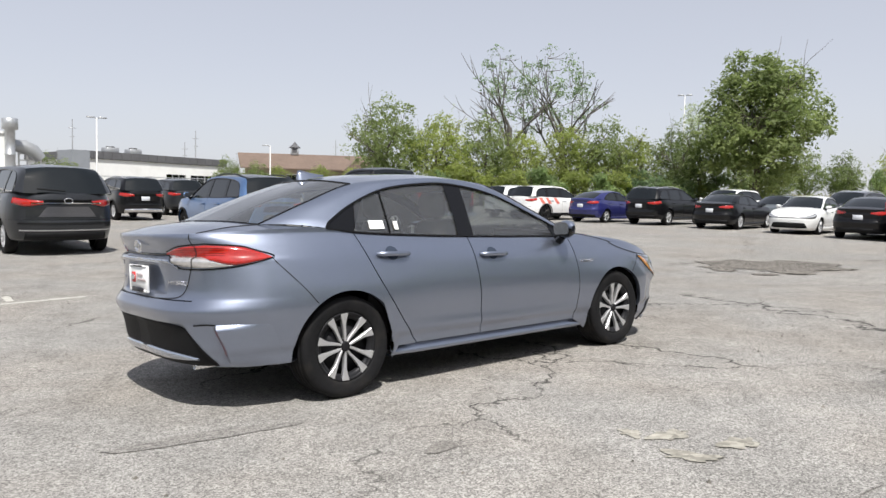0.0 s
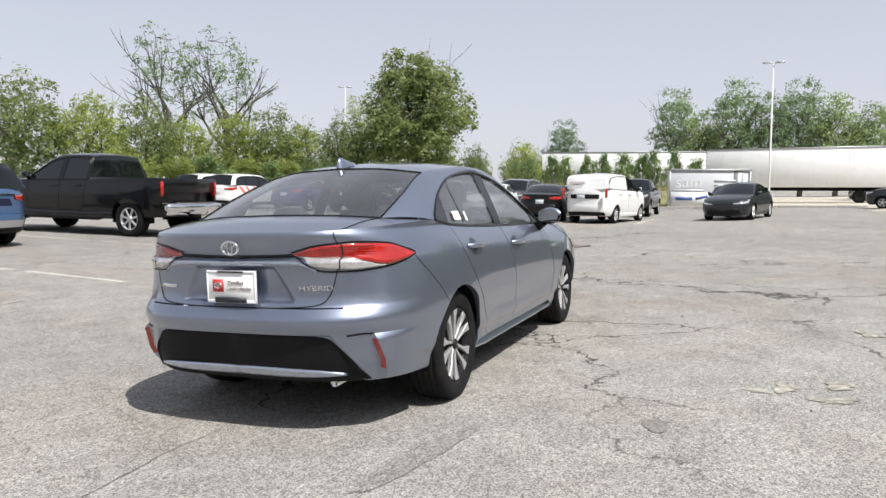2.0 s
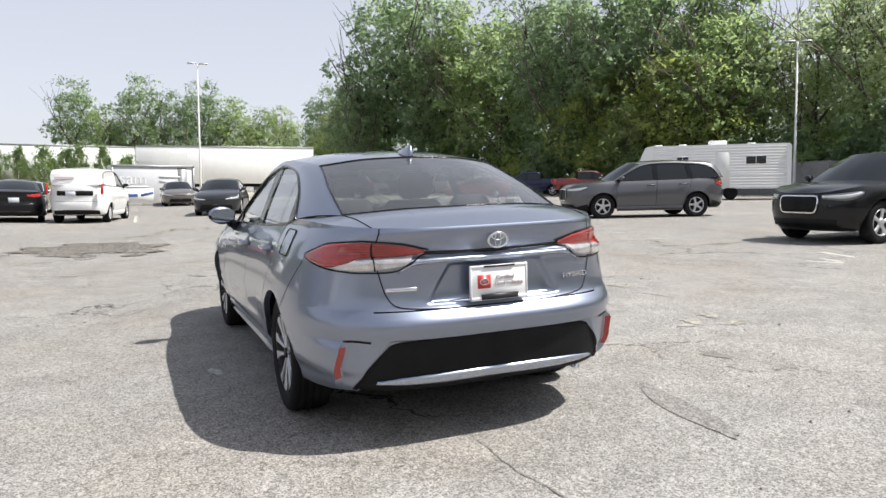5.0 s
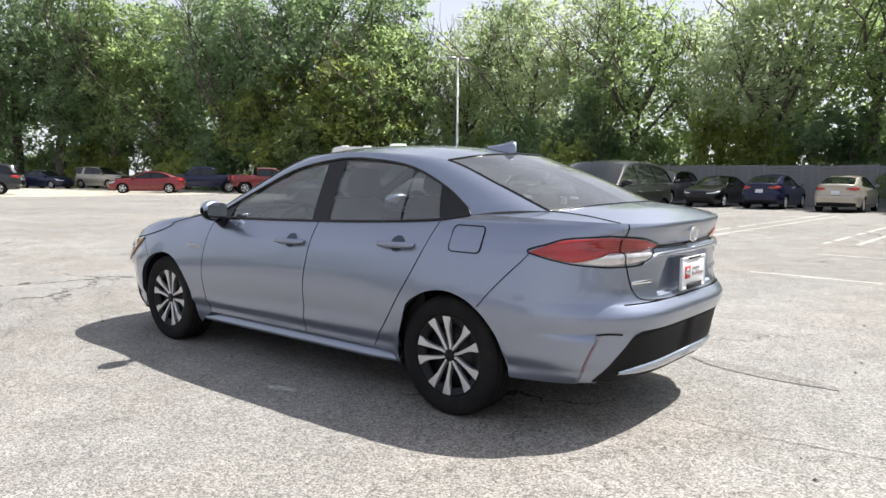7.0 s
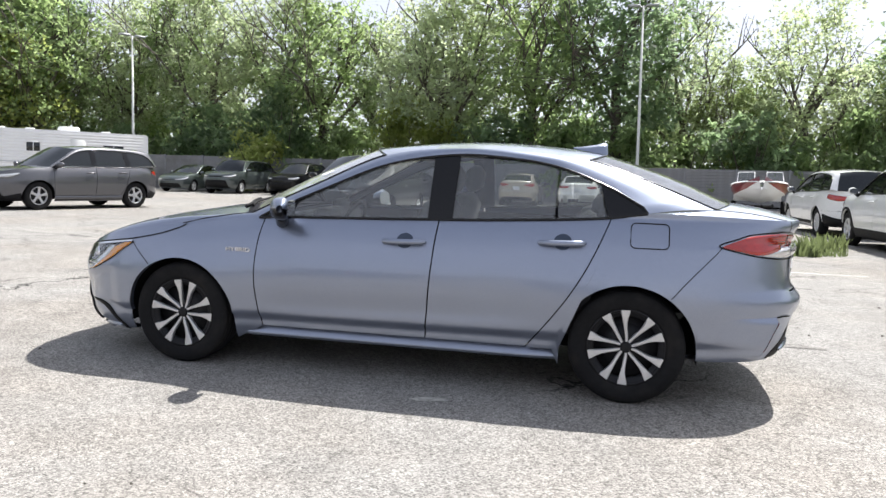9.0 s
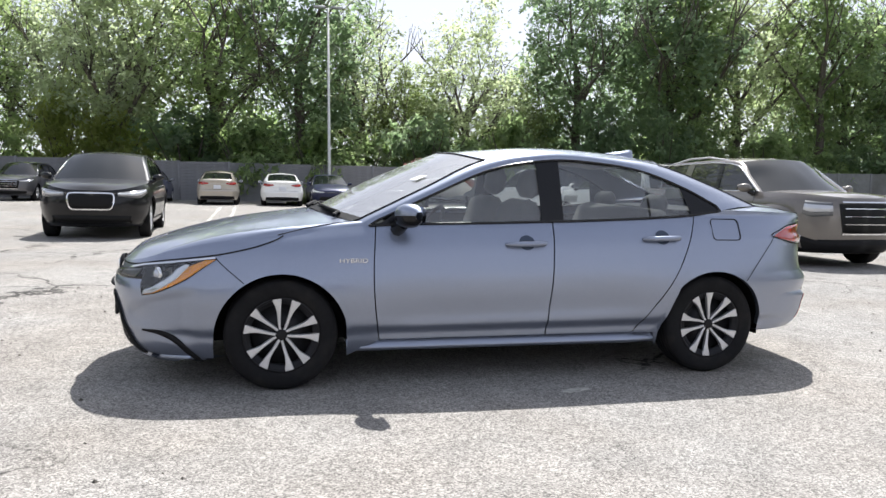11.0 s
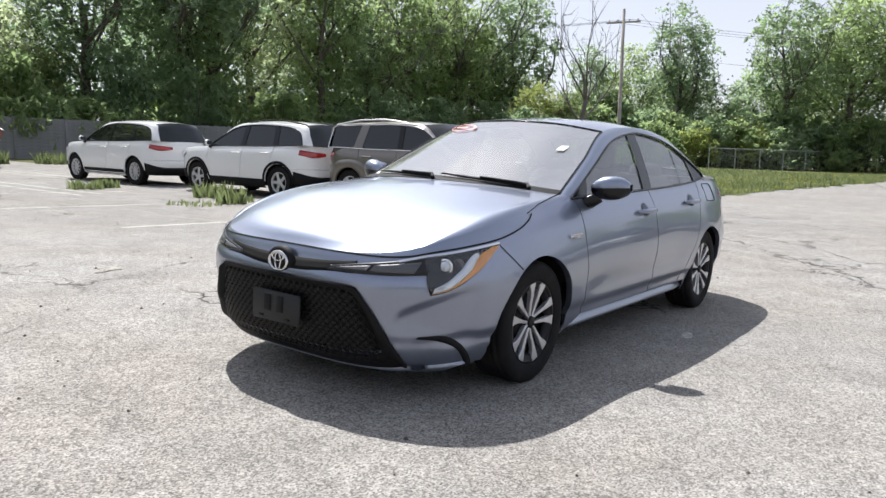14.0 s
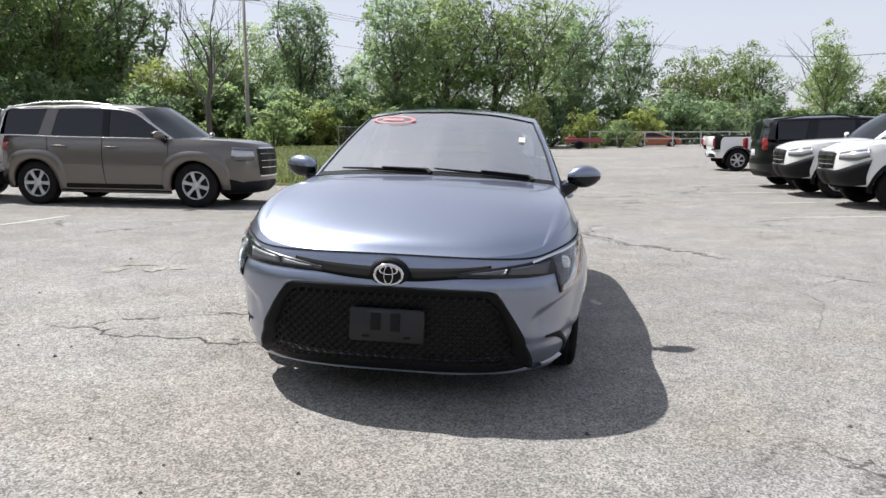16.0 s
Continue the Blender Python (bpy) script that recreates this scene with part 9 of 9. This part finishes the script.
def tree(seed, height, width, leaf, per=156, size=0.138, trunk=0.30, base=0.12, bark="bark", label="", pads=56, flat=0.62, pad=0.145, name="tree", lean=0.0, peak=0.35, strip=0.0):
    """A trunk with limbs and a crown of separate leafy boughs with gaps between them; strip is the share of bare boughs."""
    rng = random.Random(seed)
    root = thing(name, Matrix(), label, "tree" if name == "tree" else "bush", "trees" if name == "tree" else "bushes")
    mb, ends = MB(), []
    zt = height * 0.46
    pts = [Vector((lean * height * t * t + 0.25 * rng.uniform(-1, 1) * t, 0.25 * rng.uniform(-1, 1) * t, zt * t)) for t in (0, 0.25, 0.5, 0.75, 1.0)]
    pts[0] = Vector((0, 0, -0.15))
    mb.tube(pts, [trunk * 1.25, trunk, trunk * 0.88, trunk * 0.76, trunk * 0.62], 10)
    for i in range(7):
        t = 0.45 + 0.55 * i / 6
        a = i * 2.4 + rng.uniform(-0.4, 0.4)
        d = Vector((math.cos(a), math.sin(a), 0.45 + 1.25 * t)).normalized()
        o = pts[min(4, 1 + int(t * 3.2))]
        branch(mb, rng, o, d, (height - o.z) * rng.uniform(0.34, 0.50), trunk * 0.42, 2, ends, 0.05, 0.6)
    zc, hz = height * (0.5 + base / 2), height * (0.5 - base / 2)
    cl, tries = [], 0
    while len(cl) < pads and tries < 9000:
        tries += 1
        x, y, z = rng.uniform(-1, 1), rng.uniform(-1, 1), rng.uniform(-1, 1)
        r = math.sqrt(x * x + y * y + z * z)
        if r > 1 or r < 0.25:
            continue
        k = min(1.0, 0.86 + 0.5 * noise.noise((x * 1.9 + seed, y * 1.9, z * 1.9)))
        taper = 1.0 - peak * max(0, z) - 0.30 * max(0, -z - 0.35)
        rad = rng.uniform(0.72, 1.3) * pad * width
        q = Vector((x * (width / 2 - rad * 0.6) * k * taper + lean * height * 0.4, y * (width / 2 - rad * 0.6) * k * taper, zc + z * (hz - rad * 0.5) * k))
        if any((q - Vector(c[:3])).length < 0.62 * (rad + c[3]) * 0.8 for c in cl):
            continue
        cl.append((q.x, q.y, q.z, rad, flat * rng.uniform(0.75, 1.25)))
    for c in cl:
        p = Vector(c[:3])
        e = min(ends, key=lambda q: (Vector(q[:3]) - p).length + (2.0 if q[2] > p.z + 0.5 else 0.0))
        e = Vector(e[:3])
        m_ = e.lerp(p, 0.5) + Vector((rng.uniform(-0.2, 0.2), rng.uniform(-0.2, 0.2), -0.15))
        mb.tube([e, p] if pads > 60 else [e, m_, p], [trunk * 0.10, trunk * 0.03] if pads > 60 else [trunk * 0.10, trunk * 0.075, trunk * 0.03], 3)
    part("trunk", mb, M[bark], root)
    v, f = leaves(rng, [c for i_, c in enumerate(cl) if i_ < 2 or rng.random() >= strip], per, size)
    crown = new("crown", leaf_mesh("crown", v, f, M[leaf]))
    crown.parent = root
    return root


def shrub(seed, height, width, leaf, per=169, size=0.115, label="", pads=20, name="bush"):
    rng = random.Random(seed)
    root = thing(name, Matrix(), label, "bush", "bushes")
    mb = MB()
    for _ in range(7):
        a, r = rng.uniform(0, 6.28), rng.uniform(0.1, 0.42) * width
        mb.tube([(0.1 * math.cos(a), 0.1 * math.sin(a), -0.1), (r * 0.5 * math.cos(a), r * 0.5 * math.sin(a), height * 0.4), (r * math.cos(a), r * math.sin(a), height * 0.8)], [0.05, 0.035, 0.015], 5)
    part("stem", mb, M["bark"], root)
    cl = []
    for _ in range(pads):
        a, r, h = rng.uniform(0, 6.28), math.sqrt(rng.random()), rng.random() ** 0.8
        k = math.sqrt(max(0.05, 1 - (h - 0.25) ** 2 * 1.4)) * (0.8 + 0.5 * noise.noise((math.cos(a) * 2, math.sin(a) * 2 + seed, h * 3)))
        cl.append((r * width / 2 * k * math.cos(a), r * width / 2 * k * math.sin(a), height * (0.08 + 0.80 * h), rng.uniform(0.10, 0.20) * width, rng.uniform(0.6, 0.95)))
    v, f = leaves(rng, cl, per, size)
    crown = new("crown", leaf_mesh("crown", v, f, M[leaf]))
    crown.parent = root
    return root


K = {
    "broad": tree(1, 14.0, 9.5, "leaf_green", label="tall leafy broadleaf tree at the woodland edge", base=0.06, pads=64, per=150),
    "dark": tree(2, 17.0, 9.0, "leaf_dark", label="tall dark leafy tree in the wood", pads=74, pad=0.135, base=0.03, per=150, size=0.15),
    "tall": tree(3, 18.5, 8.0, "leaf_green", label="tall slender leafy tree in the wood", trunk=0.26, base=0.08, pads=66, peak=0.5, per=150),
    "open": tree(5, 13.5, 9.0, "leaf_pale", label="airy pale green tree with visible limbs", base=0.1, per=150, size=0.12, pads=62, strip=0.08, pad=0.14),
    "thin": tree(7, 12.5, 7.0, "leaf_dark", label="half-bare tree with grey branches", strip=0.40, bark="bark_grey", per=78, size=0.085, base=0.35, pads=60, pad=0.095),
    "dead": tree(8, 12.5, 3.4, "leaf_dark", label="bare dead tree with grey branches", strip=0.96, bark="bark_grey", per=40, size=0.08, base=0.40, pads=34, pad=0.10, trunk=0.19),
    "soft": tree(15, 17.0, 9.0, "leaf_pale", label="tall grey-green leafy tree with a light crown", per=150, size=0.135, base=0.07, trunk=0.28, pads=62),
    "full": tree(17, 16.0, 11.5, "leaf_frontlit", label="large full-crowned green tree standing alone", per=286, size=0.155, pads=110, pad=0.115, base=0.04, peak=0.42),
    "round": tree(9, 9.5, 7.5, "leaf_frontlit", label="rounded leafy green tree with dense crown", trunk=0.2, base=0.04, pads=54, pad=0.15, size=0.12),
    "sunny": tree(11, 8.0, 6.8, "leaf_bright", label="bright yellow-green young tree", trunk=0.16, base=0.02, pads=50, pad=0.15, size=0.11),
}
B_ = {
    "low": shrub(21, 3.0, 4.4, "leaf_green", label="leafy green bush under the trees"),
    "darkb": shrub(22, 3.8, 5.0, "leaf_dark", label="dense dark green bush under the trees", pads=22),
    "bright": shrub(23, 3.2, 4.6, "leaf_bright", label="bright yellow-green bush under the trees"),
}


def plant(kind, x, y, k=1.0, kz=None, turn=None):
    src = K.get(kind) or B_[kind]
    rr = random.Random(int(x * 131 + y * 17))
    ob = copy_thing(src, pose(x, y, ground_z(x, y) - 0.05, 0, 0, rr.uniform(0, 360) if turn is None else turn))
    ob.scale = (k, k, kz or k)
    return ob


rng = random.Random(77)
# wood behind the south wall
for i in range(27):
    x = -64 + 4.0 * i + rng.uniform(-1.2, 1.2)
    low_gap = -17 < x < -4
    kind = rng.choice(("round", "open", "sunny")) if low_gap else rng.choice(("soft", "open", "broad", "tall", "soft") if x > 3 else ("dark", "tall", "broad", "dark", "soft"))
    plant(kind, x, -40.5 + rng.uniform(-2, 1.6), rng.uniform(0.84, 1.0) if low_gap else rng.uniform(0.9, 1.1) if x > 3 else rng.uniform(0.98, 1.18))
for i in range(9):
    x = -66 + 11.8 * i + rng.uniform(-1.5, 1.5)
    if -22 < x < -3:
        plant("thin", x, -52 + rng.uniform(-2, 2), rng.uniform(0.95, 1.15))
    else:
        plant(rng.choice(("dark", "tall", "tall") if x < -3 else ("open", "thin", "tall")), x, -50 + rng.uniform(-3, 3), rng.uniform(1.0, 1.2))
for i in range(34):
    x = -60 + 3.1 * i + rng.uniform(-1, 1)
    plant(rng.choice(("low", "darkb", "low", "darkb", "bright" if rng.random() < 0.6 else "low")), x, -37.0 + rng.uniform(-0.7, 0.9), rng.uniform(0.9, 1.4), rng.uniform(1.0, 1.7))
for i in range(20):
    plant(rng.choice(("darkb", "low")), -62 + 5.2 * i + rng.uniform(-1.5, 1.5), -45.5 + rng.uniform(-1, 1), rng.uniform(1.3, 1.7), rng.uniform(1.5, 2.0))
plant("bright", 18.6, -34.2, 1.0, 1.05)
plant("open", 9.0, -38.0, 1.0)
# east edge of the wood
for x, y, kind, k in ((33, -44, "soft", 1.0), (38, -38, "dark", 1.2), (42, -34, "dark", 1.2), (46, -38, "tall", 1.25), (47, -31, "dark", 1.1), (52, -34, "dark", 1.2), (55, -29.5, "broad", 1.15),
                      (60, -33, "dark", 1.2), (62, -27, "dark", 1.0), (68, -29, "dark", 1.05), (70, -24, "dark", 1.42), (68.5, -20, "dark", 0.78), (75, -20.5, "tall", 0.72), (64.5, -25.5, "dark", 1.4), (59, -27.5, "tall", 1.1), (78, -25, "dark", 0.85), (84, -22, "round", 1.1), (38, -31, "round", 0.75), (36.5, -34.5, "sunny", 1.45), (43.5, -32.0, "sunny", 1.35), (35, -36, "broad", 1.1)):
    plant(kind, x, y, k)
for i in range(12):
    plant(rng.choice(("low", "darkb", "bright")), 37 + 4.2 * i + rng.uniform(-1, 1), -30.5 + 0.62 * i * 0.9 + rng.uniform(-1.2, 1.2), rng.uniform(0.8, 1.25))
# far line behind the trailers
for i in range(17):
    big = i < 11
    plant(rng.choice(("broad", "round", "dark", "broad")) if big else "round", 108 + rng.uniform(-5, 6), -34 + 4.2 * i + (0 if big else 2.0 * (i - 10)), rng.uniform(0.85, 1.05) if big else rng.uniform(0.5, 0.75))
for i in range(11):
    bx, by = 57.2 + rng.uniform(-0.5, 0.5), 1.6 + 1.45 * i + rng.uniform(-0.4, 0.4)
    plant("low", bx, by, rng.uniform(0.32, 0.5), rng.uniform(0.7, 1.05)).location.z += bank(bx, by)
plant("dark", 102, 22.5, 0.70)
plant("sunny", 76.5, 20.9, 0.86)
for kind, x, y, k in (("round", -55, -27.5, 0.75), ("darkb", -50, -29, 1.2), ("low", -54, -25, 1.6), ("darkb", -58, -27, 1.8), ("darkb", 44, -31, 1.6), ("low", 50, -31.5, 1.6), ("darkb", 55, -32, 1.7), ("darkb", 61, -30, 1.6), ("low", 39, -33, 1.5)):
    plant(kind, x, y, k)
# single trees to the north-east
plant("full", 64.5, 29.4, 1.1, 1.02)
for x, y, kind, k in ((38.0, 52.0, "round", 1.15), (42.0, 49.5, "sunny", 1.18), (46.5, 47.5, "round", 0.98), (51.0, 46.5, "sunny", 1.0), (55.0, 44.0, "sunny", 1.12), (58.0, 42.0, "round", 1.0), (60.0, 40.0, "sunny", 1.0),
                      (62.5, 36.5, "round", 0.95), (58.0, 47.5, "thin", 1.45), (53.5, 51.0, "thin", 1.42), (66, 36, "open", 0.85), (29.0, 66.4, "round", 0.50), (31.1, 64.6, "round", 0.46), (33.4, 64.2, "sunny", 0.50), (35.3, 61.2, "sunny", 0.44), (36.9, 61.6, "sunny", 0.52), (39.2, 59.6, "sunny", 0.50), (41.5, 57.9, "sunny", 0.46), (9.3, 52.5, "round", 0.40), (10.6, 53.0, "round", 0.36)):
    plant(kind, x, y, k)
for i in range(16):
    plant(rng.choice(("low", "darkb", "bright")), 40 + 2.0 * i, 47.0 - 1.0 * i + rng.uniform(-1, 1), rng.uniform(0.8, 1.2))
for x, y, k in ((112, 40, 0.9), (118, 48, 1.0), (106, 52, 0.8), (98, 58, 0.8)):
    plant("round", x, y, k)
# west end of the lot
for x, y, kind, k in ((-62.2, -38.1, "dark", 1.2), (-53.0, -29.5, "sunny", 0.95), (-58.5, -25.5, "round", 0.82), (-67.7, -31.9, "dark", 0.76), (-69.4, -28.1, "broad", 0.90), (-75.4, -26.6, "dark", 0.70), (-73.0, -23.5, "round", 1.1), (-79.5, -19.5, "dark", 0.62), (-66.7, -22.2, "dark", 0.96), (-49.4, -23.8, "dead", 1.15), (-72, -19, "round", 0.7), (-66, -12.5, "dark", 1.0), (-69, -8.0, "broad", 1.15), (-78, -14, "round", 1.2), (-74, -9, "tall", 1.1),
                      (-72, -3.5, "broad", 1.2), (-76, 0.5, "tall", 1.05), (-80, 5.5, "dark", 0.95), (-88, 4, "tall", 1.05), (-90, 12, "dark", 0.95), (-92, 19, "round", 1.25), (-92, 27, "broad", 0.92), (-90, 35, "tall", 0.80), (-86, 43, "round", 1.3), (-80, 50, "broad", 1.0), (-96, 24, "round", 1.3), (-96, 38, "broad", 0.9), (-72, 56, "broad", 0.9)):
    plant(kind, x, y, k)
for i in range(15):
    plant(rng.choice(("darkb", "darkb", "bright", "darkb", "low")), -60 - 1.4 * i + rng.uniform(-1, 1), -16 + 2.4 * i * (1.0 if i < 9 else 1.15) + rng.uniform(-1, 1) - (2 if i > 3 else 0), rng.uniform(0.85, 1.3), rng.uniform(0.8, 1.2))
for i in range(26):
    plant(rng.choice(("darkb", "low", "darkb")), -62 - 1.5 * i * (1 if i < 18 else 0.9) + rng.uniform(-1.5, 1.5), -22 + 3.0 * i + rng.uniform(-1.5, 1.5), rng.uniform(1.2, 1.7), rng.uniform(1.1, 1.6))
for x, y, kind, k in ((-44, -30.5, "darkb", 0.8), (-47.5, -29, "darkb", 0.85), (-50.5, -27.5, "darkb", 1.0), (-54, -23.5, "darkb", 0.9), (-56, -20.5, "low", 1.2), (-59, -18, "bright", 1.0), (-61, -15, "low", 1.3), (-63, -12, "darkb", 1.0),
                      (-57, -24.5, "darkb", 1.5), (-61, -21, "low", 1.6), (-64, -17, "darkb", 1.5)):
    plant(kind, x, y, k)
plant("low", -66.5, -6.2, 1.25, 1.5)
plant("bright", -66.2, 5.2, 1.0)
plant("round", -65.0, 0.3, 0.58)
plant("low", -64.5, 8.3, 0.8)
plant("low", -50, -19, 0.9)
for ob in list(K.values()) + list(B_.values()):
    for c in list(ob.children):
        bpy.data.objects.remove(c)
    bpy.data.objects.remove(ob)


# ---------------------------------------------------------------- grass and weeds
def blades(name, spots, label, seed, height, mat_="grass", kind="stuff", clump=0.0):
    rs = np.random.RandomState(seed)
    p = np.array(spots, float)
    n = len(p)
    h = height * (0.5 + rs.rand(n, 1))
    if clump:
        h *= np.array([max(0.25, 0.9 + clump * noise.noise((q[0] * 0.8, q[1] * 1.1, 0.4)) + clump * 0.6 * noise.noise((q[0] * 3.1, q[1] * 3.7, 2.4))) for q in spots])[:, None]
    a = rs.rand(n) * 2 * np.pi
    w = np.stack([np.cos(a), np.sin(a), np.zeros(n)], 1) * (0.008 + 0.012 * rs.rand(n, 1)) * (1 + height * 2)
    tip = p + np.concatenate([rs.normal(size=(n, 2)) * 0.28 * h, h], 1)
    mid = p + (tip - p) * 0.55 + np.array([0, 0, 0.08]) * h
    v = np.stack([p - w, p + w, mid + w * 0.8, tip, mid - w * 0.8], 1).reshape(-1, 3)
    o = np.arange(n)[:, None] * 5
    tri = np.concatenate([o + np.array([[0, 1, 2]]), o + np.array([[0, 2, 4]]), o + np.array([[4, 2, 3]])])
    me = bpy.data.meshes.new(name)
    me.from_pydata(v.tolist(), [], tri.tolist())
    me.materials.append(M[mat_])
    ob = new(name, me)
    return tagged(ob, label, name.replace("_", " "), kind=kind)


rs = np.random.RandomState(3)
spots = []
while len(spots) < 30000:
    x = -11 - 42 * rs.rand() ** 1.5
    y = -4.6 + (-x - 11) * 0.085 - 20 * rs.rand() ** 1.7 + 0.5 * noise.noise((x * 0.7, 0, 1.7))
    if y < -6.5 or x < -12.5:
        spots.append((x, y, ground_z(x, y)))
blades("tall_grass", spots, "unmown green grass on the verge", 5, 0.135, clump=1.1)
fl = []
for x, y, z in spots[::9]:
    if noise.noise((x * 0.35, y * 0.35, 5.1)) > 0.02 and y > -9.5 + (-x - 11) * 0.06:
        fl.append((x + 0.03, y, z + 0.05))
blades("flowers", fl, "small yellow wild flowers in the verge grass", 8, 0.07, "petal")
spots = []
for i in range(5000):
    x, y = 47.5 + 10.5 * rs.rand(), 1 + 24 * rs.rand()
    spots.append((x, y, ground_z(x, y) + bank(x, y) - 0.02))
blades("yard_grass", spots, "dry rough grass in front of the trailers", 6, 0.22, "straw")
for cx, cy, r, h, n in ((-4.5, -9.1, 0.28, 0.24, 130), (-3.7, -9.1, 0.5, 0.07, 90), (-4.9, -9.5, 0.4, 0.11, 100), (-4.9, -14.2, 0.3, 0.18, 120), (-4.2, -13.9, 0.4, 0.16, 150), (-5.6, -28.2, 0.4, 0.45, 140), (-8.6, -28.6, 0.4, 0.4, 120), (-2.9, -29.5, 0.5, 0.5, 180), (-10.6, -28.5, 0.6, 0.4, 180), (-0.4, -31.5, 0.5, 0.5, 160), (-5.2, -10.6, 0.4, 0.25, 160)):
    sp = []
    for _ in range(n):
        a, q = rs.rand() * 6.283, r * math.sqrt(rs.rand())
        x, y = cx + q * math.cos(a), cy + q * math.sin(a)
        sp.append((x, y, ground_z(x, y)))
    blades("weeds", sp, "clump of green and yellow weeds in the paving", int(cx * 7 + 90), h)
